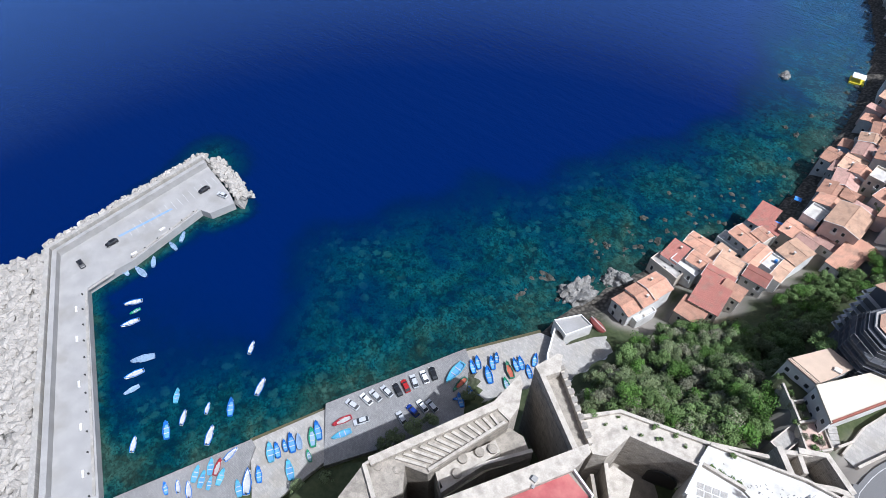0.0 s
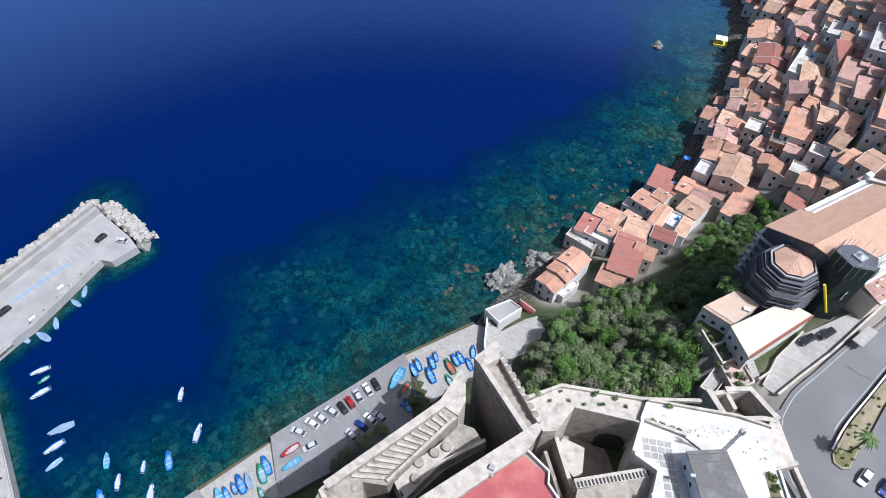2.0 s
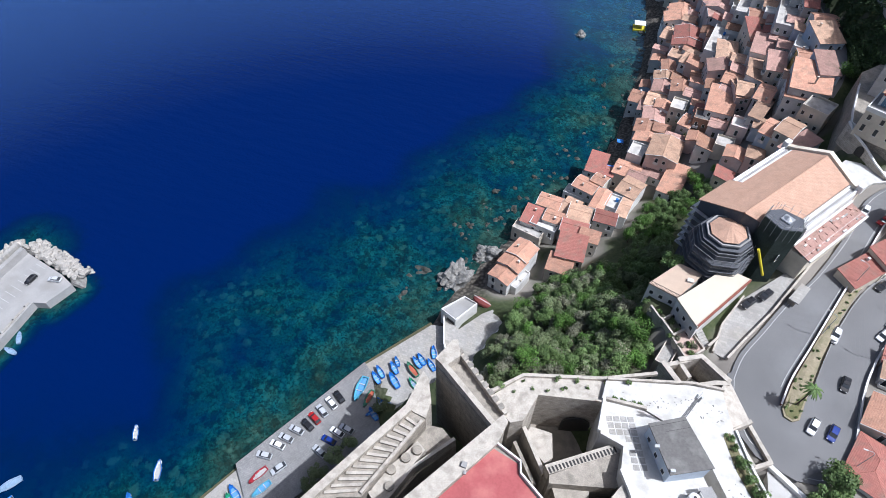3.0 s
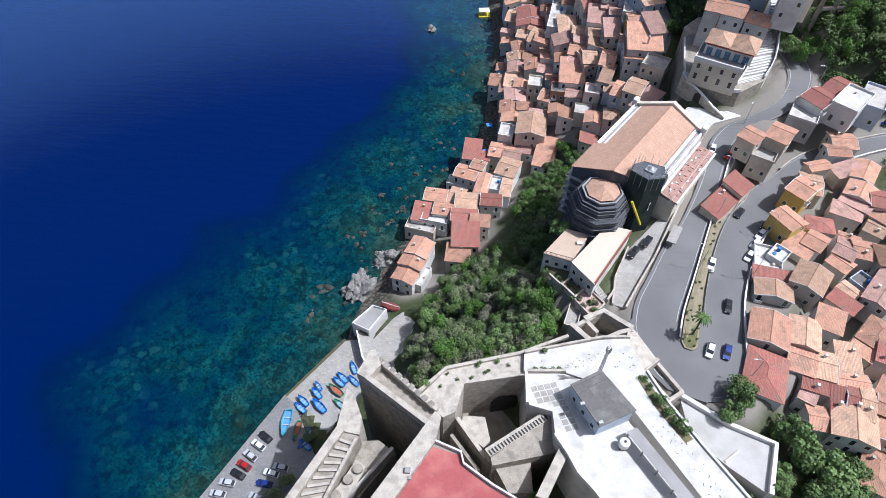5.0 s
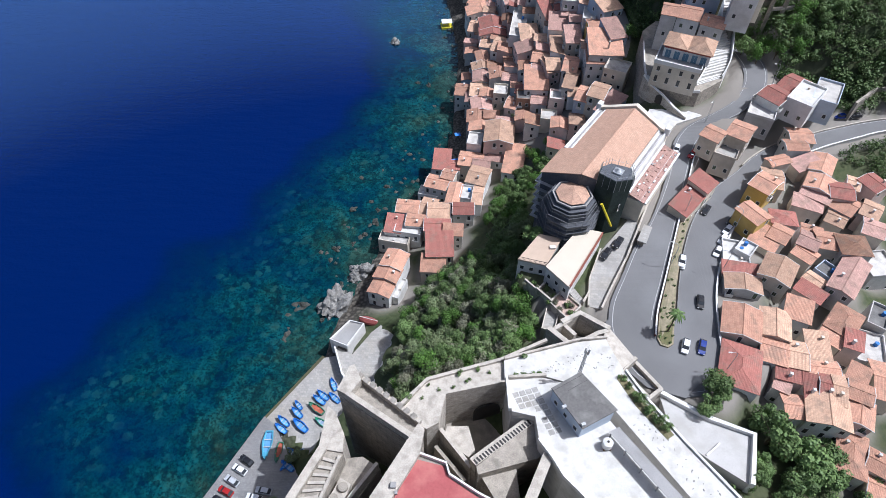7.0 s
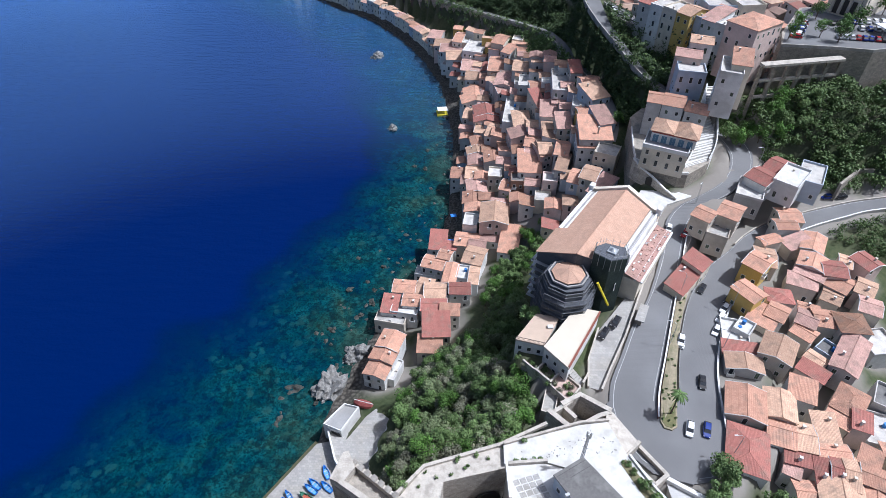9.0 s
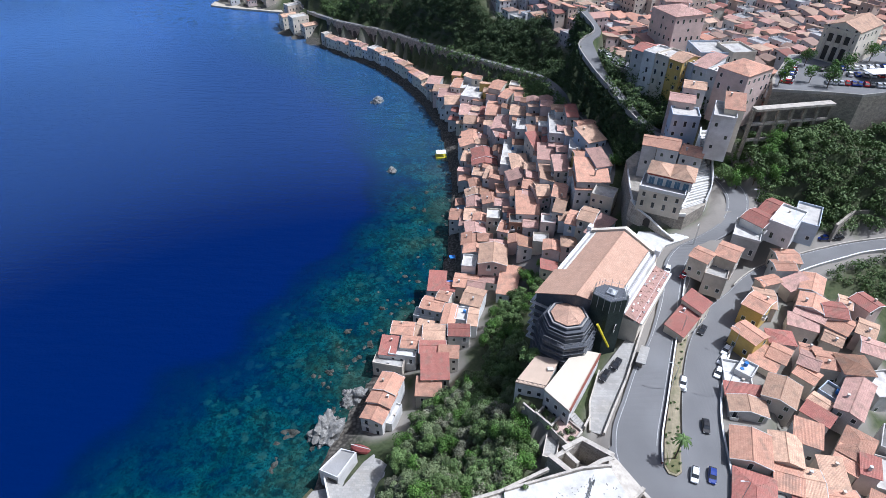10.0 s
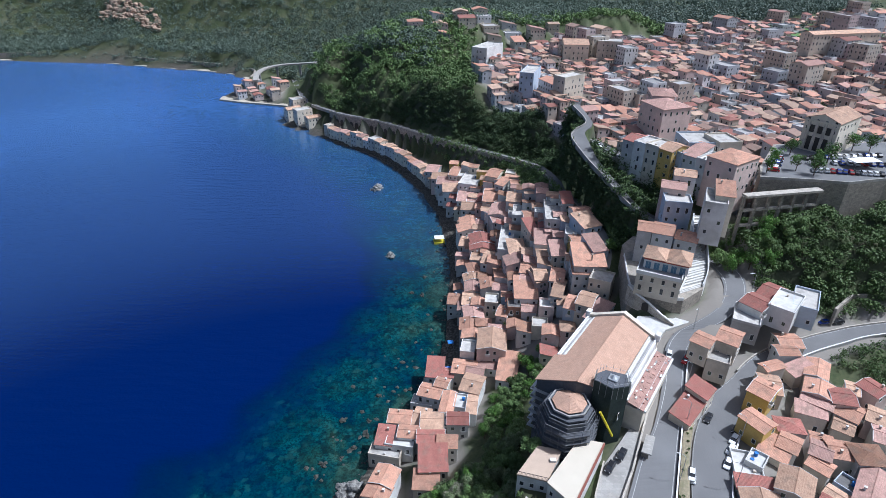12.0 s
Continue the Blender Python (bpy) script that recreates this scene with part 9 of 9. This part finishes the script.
# creepers hanging over the retaining faces of the roads
RV = random.Random(77)
for rb, side, drop, out, words in ((RC, 0, 16, 3.6, "dark ivy and scrub hanging below the winding road"), (RD, 0, 8, 3.0, "green creepers covering the bank below the upper road"), (RE, 0, 7, 4.0, "green scrub on the bank below the coast road")):
    xy, zs = [], []
    for p, q in rb:
        if p.y > 330:
            continue
        d = ((p - q) if side == 0 else (q - p)).normalized()
        o = p if side == 0 else q
        for k in range(11 if drop > 8 else 6):
            t = RV.random()
            v = o + d * (.9 + out * t) + Vector((RV.uniform(-1, 1), RV.uniform(-1, 1), 0))
            xy.append((v.x, v.y))
            zs.append(o.z - 2.0 - drop * t)
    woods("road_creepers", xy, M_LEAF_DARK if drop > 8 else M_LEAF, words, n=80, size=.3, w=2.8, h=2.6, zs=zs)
# garden trees and dark cypresses among the houses of the upper town
RG = random.Random(15)
spots = [(RG.uniform(70, 400), RG.uniform(260, 620)) for k in range(620)]
spots = [p for p in spots if free(*p, -.2, FAR_SPOTS) and inside(*p, [(74, 300), (82, 260), (115, 215), (200, 290), (270, 330), (420, 520), (430, 620), (220, 630), (30, 560), (28, 400)])]
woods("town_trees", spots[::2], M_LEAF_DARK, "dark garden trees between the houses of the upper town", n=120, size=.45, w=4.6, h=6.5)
woods("cypress_row", [(200 + k * 5.2 + RG.uniform(-1.5, 1.5), 585 + RG.uniform(-9, 9) - k * .6) for k in range(26)] + spots[1::4], M_LEAF_DARK, "dark narrow cypresses along the cemetery above the town", n=90, size=.5, w=2.6, h=11)
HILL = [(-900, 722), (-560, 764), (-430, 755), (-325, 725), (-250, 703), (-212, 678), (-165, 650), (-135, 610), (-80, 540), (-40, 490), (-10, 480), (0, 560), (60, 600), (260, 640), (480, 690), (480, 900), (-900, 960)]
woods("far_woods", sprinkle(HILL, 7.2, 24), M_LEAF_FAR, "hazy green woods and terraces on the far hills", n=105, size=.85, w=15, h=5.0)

# bare quarry face, railway wall and shingle along the far shore, pasture above the town
RQ = random.Random(19)
face = [(-466 + 94 * t + RQ.uniform(-4, 4), 862 - 54 * t + RQ.uniform(-13, 13)) for t in [RQ.random() for k in range(230)]]
scatter_mesh("quarry_face", [(RQ.choice(tmp), x, y, gz2(x, y) + RQ.uniform(2, 6), RQ.uniform(1.5, 3.6), RQ.uniform(0, 6)) for x, y in face], mat("ochre_rock", (0.40, 0.28, 0.20), (0.28, 0.20, 0.145), scale=0.2, fine=1.0), "bare ochre quarry face on the far hill", "rock face")
FS = spline([(-900, 702), (-557, 759), (-432, 750), (-329, 721), (-255, 699), (-222, 672), (-218, 640)], 12)
rail = thing("railway_wall", "dark arched railway wall along the far shore", "wall", kind="structure")
bm = bmesh.new()
wall_line(bm, [(v.x + 7, v.y + 9) for v in FS], 0, 7.5, 2.0)
part("wall", bm, M_STONE, rail)
bm = bmesh.new()
wall_line(bm, [(v.x + 1, v.y + 1) for v in FS], -2, .7, 8.0)
solid("beach", bm, M_SAND, "narrow strip of pale shingle below the railway", "beach", kind="structure")
bm = bmesh.new()
prism(bm, [(262, 536), (285, 590), (352, 600), (372, 560), (330, 532)], lambda x, y: gz2(x, y) - 2, lambda x, y: gz2(x, y) + 5)
solid("meadow", bm, mat("meadow_grass", (0.11, 0.21, 0.05), (0.08, 0.16, 0.04), scale=0.1), "bright green meadow beyond the upper town", "meadow", kind="structure")

# dry planted strip along the edge of the white roof
strip = [(37.6, 62.6), (40.9, 56.6), (45.6, 49.2), (44.0, 48.2), (39.2, 55.2), (36.4, 61.4)]
bm = bmesh.new()
prism(bm, strip, 42.9, 43.06)
part("planted_strip", bm, mat("dry_earth", (0.20, 0.17, 0.09), (0.10, 0.10, 0.05), scale=0.8, fine=6, bump=0.6), castle, "strip of dry earth and weeds")
for i, (x, y) in enumerate(sprinkle(strip, 1.15, 33)):
    if i % 3 == 1:
        tree("bush", x, y, random.Random(i).uniform(.25, .6), 43)
tree("bright", 16.4, 36.6, .8, 32)
# wall plants of the ramparts
for x, y in sprinkle([(-8, 55.2), (-3.4, 60), (12, 65), (12.6, 62), (0, 58.6), (-2.2, 52.6)], 2.6, 34):
    tree("bush", x, y, .26, 41.9)

# palm and planting on the traffic island
palm = thing("palm_tree", "tall palm with a slim trunk on the traffic island", "palm", pose(52.0, 76.6, 38))
bm = bmesh.new()
for k in range(8):
    rod(bm, (.02 * k, 0, k * 1.0), (.02 * (k + 1), 0, k * 1.0 + 1.03), .19 - .01 * k, .17 - .01 * k, n=8)
part("trunk", bm, M_BARK, palm)
for k in range(22):
    a, el = k * 2.4, .1 + .8 * ((k * 7) % 10) / 10
    bm = bmesh.new()
    prev = None
    for j in range(7):
        t = j / 6
        r, z = 2.1 * t, 8 + 1.3 * el * t - 1.7 * t * t
        wv = .26 * math.sin(math.pi * (.1 + .88 * t))
        d, s = Vector((math.cos(a), math.sin(a), 0)), Vector((-math.sin(a), math.cos(a), 0))
        row = [bm.verts.new(d * r + s * wv + Vector((.16, 0, z - .12))), bm.verts.new(d * r + Vector((.16, 0, z))), bm.verts.new(d * r - s * wv + Vector((.16, 0, z - .12)))]
        if prev:
            for i in range(2):
                bm.faces.new((prev[i], prev[i + 1], row[i + 1], row[i]))
        prev = row
    part("frond", bm, M_LEAF, palm)




# ---- road furniture ----
def edge(rb, side, a, z, inset=0.0):
    out = []
    for p, q in rb[a:z]:
        d = (q - p).normalized()
        out.append((p - d * inset) if side == 0 else (q + d * inset))
    return out


def road_wall(rb, side, a, z, h, th, material, label, inset=0.25, top=None):
    e = edge(rb, side, a, z, inset)
    ob = thing("road_wall", label, "wall", kind="structure")
    bm = bmesh.new()
    wall_line(bm, [(v.x, v.y) for v in e], [v.z - 1.5 for v in e], [v.z + h for v in e], th)
    part("wall", bm, material, ob)
    if top:
        bm = bmesh.new()
        wall_line(bm, [(v.x, v.y) for v in e], [v.z + h for v in e], [v.z + h + .1 for v in e], th + .12)
        part("coping", bm, top, ob)


M_BROWN = mat("rust_brown_paint", (0.20, 0.07, 0.06), (0.15, 0.05, 0.04), rough=0.6)
nA, nB = len(RA), len(RB)
road_wall(RA, 1, 1, int(nA * .52), .75, .25, M_BROWN, "low rust-brown wall with a white rail along the road", top=M_TRIM)
road_wall(RB, 0, int(nB * .2), int(nB * .93), .8, .3, M_METAL, "steel guard rail along the outer edge of the road", top=M_TRIM)
road_wall(RB, 1, int(nB * .42), int(nB * .9), .5, .35, M_STONE2, "low stone kerb wall beside the road", top=None)
road_wall(RC, 0, 2, len(RC) - 1, .8, .4, M_PAVE, "pale parapet along the winding road")
road_wall(RD, 0, 0, len(RD), .9, .4, M_PAVE, "pale parapet along the upper road")
road_wall(RE, 0, 2, len(RE) - 3, .9, .5, M_PAVE, "pale parapet along the coast road")
# planted island between the two carriageways
isl = [(49.2, 74.6), (49.6, 72.9), (51.2, 72.3), (52.6, 73.2), (54.2, 79), (57.2, 89.8), (61.8, 103), (67.6, 115.6), (71, 122), (69, 124), (64.8, 115.4), (60, 103.6), (55.6, 92.6), (51.4, 82.2)]
bm = bmesh.new()
prism(bm, isl, 36, lambda x, y: 38.35 + max(0, (y - 80) * .035))
solid("traffic_island", bm, mat("island_earth", (0.30, 0.25, 0.17), (0.20, 0.175, 0.11), scale=0.8, fine=5, bump=0.5, stain=(0.12, 0.13, 0.06), stain_scale=0.6), "long planted traffic island with dry grass and earth", "island", kind="structure")
bm = bmesh.new()
prism(bm, [(49.6, 74.6), (50, 73.3), (51.2, 72.8), (52.3, 73.5), (53.8, 79), (55, 84), (52.4, 83)], 38.3, 38.42)
solid("planting_bed", bm, mat("dry_grass", (0.17, 0.15, 0.07), (0.09, 0.10, 0.04), scale=1.5, fine=8, bump=0.6), "dry grass and earth at the end of the traffic island", "planting bed", kind="structure")
for x, y in sprinkle(isl, 1.7, 31):
    if y < 84 or random.Random(int(y * 9)).random() < .4:
        tree("bush", x, y, .22, 38.3 + max(0, (y - 80) * .035))


def lamp_post(x, y, z, rot):
    m = pose(x, y, z, 0, 0, rot)
    if "lamp" in TREES:
        copy_thing(TREES["lamp"], m)
        return
    ob = thing("street_lamp", "grey steel street lamp with a curved arm", "street lamp", m, "street lamps")
    bm = bmesh.new()
    rod(bm, (0, 0, -.5), (0, 0, 7.6), .09, .06, n=8)
    part("pole", bm, M_METAL, ob)
    bm = bmesh.new()
    pts = [Vector((0, 0, 7.5)), Vector((.2, 0, 8.1)), Vector((.8, 0, 8.45)), Vector((1.7, 0, 8.5))]
    for a, c in zip(pts, pts[1:]):
        rod(bm, a, c, .05, n=6)
    part("arm", bm, M_METAL, ob)
    bm = bmesh.new()
    box(bm, 1.5, -.14, 8.4, 2.3, .14, 8.58, bev=.05)
    part("lamp_head", bm, M_TRIM, ob)
    TREES["lamp"] = ob


for x, y, z, r in ((64.4, 113.2, 39.5, 155), (57.2, 96.4, 38.4, 155), (69.6, 127.4, 40.4, 155), (70.2, 95.2, 37.2, 160), (78, 110.2, 37, 140), (93, 129, 37, 130), (62.8, 66.6, 37.4, 180), (79.6, 150.8, 43, 230), (103.8, 166, 46, 180)):
    lamp_post(x, y, z, r)

# ---- church square, villa terrace and stepped street ----
bm = bmesh.new()
prism(bm, [(60.2, 152), (66, 144.6), (70.6, 150.4), (80, 154.6), (74, 158), (64, 158)], 30, lambda x, y: 42.6 + .02 * (x - 60))
solid("church_square", bm, M_WHITE, "sunlit pale paving of the church square", "square", kind="structure")
vt = thing("villa_terrace", "high stone retaining terrace with a white balustrade under the villa", "terrace", kind="structure")
VT = [(68, 196), (66.5, 187.8), (63.8, 173.1), (63.0, 166.7), (67.6, 162.2), (71.5, 160.4), (75, 158.6), (78.0, 158.6), (87.1, 165.6), (92.9, 176.6), (96, 192), (90, 202), (74, 203)]
bm = bmesh.new()
prism(bm, VT, 22, 48.6)
part("wall", bm, M_STONE, vt)
bm = bmesh.new()
wall_line(bm, VT[1:8], 48.5, 49.5, .35)
part("balustrade", bm, M_TRIM, vt)
bm = bmesh.new()
wall_line(bm, [(62.2, 166.6), (64.2, 163.4), (67.6, 160), (70.6, 156), (73.8, 152.4)], [42] * 5, [49.4, 47.8, 46.4, 44.7, 43.5], .5)
part("stair_wall", bm, M_STONE2, vt)
bm = bmesh.new()
wall_line(bm, [(62.2, 166.6), (64.2, 163.4), (67.6, 160), (70.6, 156), (73.8, 152.4)], [49.4, 47.8, 46.4, 44.7, 43.5], [49.8, 48.2, 46.8, 45.1, 43.9], .6)
part("coping", bm, M_TRIM, vt)
bm = bmesh.new()
arc = [(-1.1, 0), (1.1, 0)] + [(1.1 * math.cos(a), 2.0 + 1.1 * math.sin(a)) for a in [math.pi * k / 8 for k in range(9)]]
f = bm.faces.new([bm.verts.new((px, 0, pz)) for px, pz in arc])
r = bmesh.ops.extrude_face_region(bm, geom=[f])
bmesh.ops.translate(bm, vec=(0, .3, 0), verts=[v for v in r["geom"] if isinstance(v, bmesh.types.BMVert)])
bmesh.ops.recalc_face_normals(bm, faces=bm.faces[:])
part("arched_door", bm, M_DARK, vt, m=pose(66.6, 160.2, 43.3, 0, 0, -46))
st = thing("stepped_street", "long stepped street of pale stone with a white parapet", "stairs", kind="structure")
lft = spline([(78.1, 162.4, 48.7), (82.6, 169.4, 52), (87.1, 179.8, 56), (89.7, 187.6, 59.5), (91.8, 194.3, 62)], 1.05)
rgt = spline([(86.9, 166.7, 48.7), (90.1, 172.0, 52), (92.0, 179.9, 56), (93.4, 187.6, 59.5), (95.4, 194.4, 62)], 1.05)
n = min(len(lft), len(rgt))
lft, rgt = [[l[round(i * (len(l) - 1) / (n - 1))] for i in range(n)] for l in (lft, rgt)]
for a, c, a2, c2 in zip(lft, rgt, lft[1:], rgt[1:]):
    bm = bmesh.new()
    prism(bm, [(c.x, c.y), (c2.x, c2.y), (a2.x, a2.y), (a.x, a.y)], a.z - 5, a.z + .12)
    part("step", bm, M_WHITE, st)
for side, o in ((rgt, .3), (lft, -.2)):
    bm = bmesh.new()
    wall_line(bm, [(v.x + o, v.y - o * .3) for v in side], [v.z - 9 for v in side], [v.z + 1.0 for v in side], .35)
    part("parapet", bm, M_TRIM, st)

# ---- square of the upper town on its retaining wall, frame viaduct ----
sq = thing("town_square", "upper town square and car park behind a tall grey retaining wall", "square", kind="structure")
bm = bmesh.new()
prism(bm, [(116, 201), (134.2, 198.6), (145.4, 196.2), (162, 200.4), (200, 205), (206, 246), (140, 240), (122, 214)], 50, 73.8)
part("retaining_wall", bm, M_STONE, sq)
bm = bmesh.new()
prism(bm, [(117, 202), (134.2, 199.4), (145.4, 197.0), (162, 201.2), (199, 206), (205, 245), (140.6, 239), (123, 213.6)], 73.7, 73.86)
part("paving", bm, M_ASPHALT, sq)
bm = bmesh.new()
wall_line(bm, [(116, 201), (134.2, 198.8), (145.4, 196.4), (162, 200.6), (200, 205.2)], 73.8, 74.8, .4)
part("parapet", bm, M_PAVE, sq)
M_AWN = mat("white_awning", (0.80, 0.80, 0.80), (0.74, 0.74, 0.74), bump=0)
aw = thing("market_awning", "white flat awning in the town square", "awning", pose(160.5, 213, 73.86, 0, 0, 8))
bm = bmesh.new()
box(bm, -5.5, -2.6, 3.0, 5.5, 2.6, 3.25, bev=.08)
part("canopy", bm, M_AWN, aw)
for sx in (-5, 5):
    for sy in (-2.2, 2.2):
        bm = bmesh.new()
        rod(bm, (sx, sy, 0), (sx, sy, 3), .08, n=6)
        part("post", bm, M_METAL, aw)
via = thing("frame_viaduct", "concrete frame viaduct carrying the road over the gully", "viaduct", kind="structure")
V0, V1 = Vector((106, 190)), Vector((136, 196))
for z, w in ((72.2, 3.0), (66.5, 1.0), (60.5, 1.0)):
    bm = bmesh.new()
    wall_line(bm, [tuple(V0), tuple(V1)], z - .8, z, w)
    part("deck" if w > 2 else "tie_beam", bm, M_STONE2, via)
for k in range(7):
    p = V0.lerp(V1, k / 6)
    bm = bmesh.new()
    box(bm, p.x - .5, p.y - .5, 44, p.x + .5, p.y + .5, 71.6)
    part("pillar", bm, M_STONE, via)

# ruined and retaining walls in the gully
gully_wall = thing("gully_wall", "ruined tan masonry wall among trees in the gully", "wall", kind="structure")
wallpart("wall", [(113.5, 189.2), (121.9, 187.7)], 34, 54, 1.0, M_STONE2, parent=gully_wall)
gully_wall2 = thing("gully_wall", "weathered grey retaining wall with ivy beside the road", "wall", kind="structure")
wallpart("wall", [(129.9, 160.4), (140.6, 169.2), (145.7, 169.3)], 30, 44.5, .8, M_STONE, parent=gully_wall2)

# front of the town hall: plinth, pilasters, tall doorways and windows
th = pose(159.6, 236.8, 87, 0, 0, 38)
hall = [o for o in bpy.data.objects if o.name.startswith("house") and (o.matrix_basis.translation - th.translation).length < .1][0]
for k in range(4):
    bm = bmesh.new()
    box(bm, -10.75, -4.6 + k * 3.07 - .5, -12.5, -10.3, -4.6 + k * 3.07 + .5, -.6)
    part("pilaster", bm, WALLS[4], hall)
# near-black panels put the shade of the hall's openings into colour
for k in range(3):
    for z0, z1 in ((-12.5, -7.0), (-5.4, -2.4)):
        bm = bmesh.new()
        box(bm, -10.5, -3.06 + k * 3.07 - .85, z0, -10.36, -3.06 + k * 3.07 + .85, z1)
        part("doorway" if z0 < -10 else "window", bm, M_DARK, hall)
bm = bmesh.new()
box(bm, -10.9, -6.8, -1.0, -10.3, 6.8, -.3)
part("cornice", bm, WALLS[1], hall)
# parked cars of the upper town
RC2 = random.Random(41)
for k in range(46):
    t = RC2.random()
    row = k % 4
    if row == 0:
        p = lerp2((140, 209), (164, 205), k / 46)
    elif row == 1:
        p = lerp2((143, 222), (176, 226), k / 46)
    elif row == 2:
        p = lerp2((124, 208), (134, 224), k / 46)
    else:
        p = lerp2((150, 217), (182, 214), k / 46)
    car(p[0], p[1], 73.86, (70, 80, 160, 75)[row] + RC2.uniform(-6, 6), 4.1, RC2.randrange(5))
for k in range(9):
    a, c = RD[min(len(RD) - 1, 4 + k * 2)] if 4 + k * 2 < len(RD) else RD[-1]
    if k < len(RD) // 2:
        car(a.x * .75 + c.x * .25, a.y * .75 + c.y * .25, a.z, -52, 4.1, (0, 0, 1, 2, 0, 3, 1, 0, 2)[k])


# ---- arched retaining wall of the coast road ----
aw2 = thing("coast_road_wall", "tall stone retaining wall with arches below the coast road", "wall", kind="structure")
ea = [v for v in edge(RE, 0, 0, len(RE), .6) if -95 < v.x < 45 and v.y > 310]
bm = bmesh.new()
wall_line(bm, [(v.x, v.y) for v in ea], [v.z - 13 for v in ea], [v.z + .2 for v in ea], .9)
part("wall", bm, M_STONE, aw2)
# near-black arches on the wall face stand for their shaded hollows
arc = [(-1.7, 0), (1.7, 0)] + [(1.7 * math.cos(a), 4.4 + 1.7 * math.sin(a)) for a in [math.pi * k / 8 for k in range(9)]]
for a, c in list(zip(ea, ea[1:]))[1::3]:
    d = (c - a)
    n = Vector((-d.y, d.x, 0)).normalized()
    bm = bmesh.new()
    f = bm.faces.new([bm.verts.new((px, 0, pz)) for px, pz in arc])
    r = bmesh.ops.extrude_face_region(bm, geom=[f])
    bmesh.ops.translate(bm, vec=(0, 1.3, 0), verts=[v for v in r["geom"] if isinstance(v, bmesh.types.BMVert)])
    bmesh.ops.recalc_face_normals(bm, faces=bm.faces[:])
    part("arch", bm, M_DARK, aw2, m=pose(a.x, a.y, a.z - 10, 0, 0, math.degrees(math.atan2(d.y, d.x))) @ Matrix.Translation((0, -.65, 0)))


# ---- far road bridge, floating dock, covered boat ----
fb = thing("road_bridge", "curved pale road bridge on tall piers by the far beach", "bridge", kind="structure")
line = spline([(-192.1, 604.9, 14), (-196.1, 626.5, 16), (-191.8, 644.6, 18), (-175.3, 652.7, 20), (-156, 649.4, 22), (-135.9, 641.1, 25)], 5)
bm = bmesh.new()
wall_line(bm, [(v.x, v.y) for v in line], [v.z - 1.4 for v in line], [v.z for v in line], 5.5)
part("deck", bm, M_PAVE, fb)
for v in line[1::4]:
    bm = bmesh.new()
    box(bm, v.x - 1, v.y - 1, -1, v.x + 1, v.y + 1, v.z - 1.3)
    part("pier", bm, M_CONC, fb)
dock = thing("floating_dock", "yellow floating bathing platform with a white canopy", "dock", pose(-2.2, 287, 0, 0, 0, 8))
for nm, b6, mt in (("float", (-3, -2.6, -.3, 3, 2.6, .9), M_YEL), ("canopy", (-2.7, -2.2, 3.0, 2.7, 2.2, 3.2), M_TRIM)):
    bm = bmesh.new()
    box(bm, *b6, bev=.08)
    part(nm, bm, mt, dock)
for sx in (-2.5, 2.5):
    for sy in (-2, 2):
        bm = bmesh.new()
        rod(bm, (sx, sy, .9), (sx, sy, 3), .07, n=6)
        part("post", bm, M_METAL, dock)
rb_ = thing("covered_boat", "dark red boat laid keel up beside the lookout", "boat", pose(-23.8, 101.0, 4.1, 0, 0, -16), "fishing boats")
bm = bmesh.new()
rows = []
for z, k in ((0, 1.0), (.7, .85), (1.25, .35)):
    hl = [(3.3 * math.cos(a) * (.6 + .4 * k), 1.35 * k * math.sin(a), z) for a in [math.pi * i / 12 for i in range(24)]]
    rows.append([bm.verts.new(v) for v in hl])
for a, c in zip(rows, rows[1:]):
    for i in range(24):
        bm.faces.new((a[i], a[(i + 1) % 24], c[(i + 1) % 24], c[i]))
bm.faces.new(rows[-1])
bm.faces.new(rows[0][::-1])
bmesh.ops.recalc_face_normals(bm, faces=bm.faces[:])
part("hull", bm, mat("red_oxide", (0.27, 0.075, 0.065), (0.19, 0.05, 0.045), rough=0.6), rb_)
bm = bmesh.new()
box(bm, -3.0, -.08, 1.2, 3.0, .08, 1.42)
part("keel", bm, M_TRIM, rb_)
M_TARP = mat("blue_tarpaulin", (0.05, 0.22, 0.62), (0.03, 0.15, 0.46), rough=0.5, scale=1.2, bump=0.3)
for x, y, z, w, d, r in ((2.2, 172, 7.9, 3.4, 2.2, 20), (28, 160, 9, 4, 2.6, 30), (6, 226, 3.4, 4, 5, 5), (3.4, 190, 6.4, 2.4, 2.0, 10)):
    ob = thing("tarpaulin", "blue tarpaulin shade stretched over a terrace", "tarpaulin", pose(x, y, z, 3, 4, r), "tarpaulins")
    bm = bmesh.new()
    box(bm, -w / 2, -d / 2, -.03, w / 2, d / 2, .03)
    bmesh.ops.subdivide_edges(bm, edges=bm.edges[:], cuts=3, use_grid_fill=True)
    for v in bm.verts:
        v.co.z -= .35 * (1 - (2 * v.co.x / w) ** 2) * (1 - (2 * v.co.y / d) ** 2)
    part("sheet", bm, M_TARP, ob)
    for sx in (-1, 1):
        for sy in (-1, 1):
            bm = bmesh.new()
            rod(bm, (sx * w * .48, sy * d * .48, -3), (sx * w * .48, sy * d * .48, 0), .04, n=5)
            part("pole", bm, M_METAL, ob)
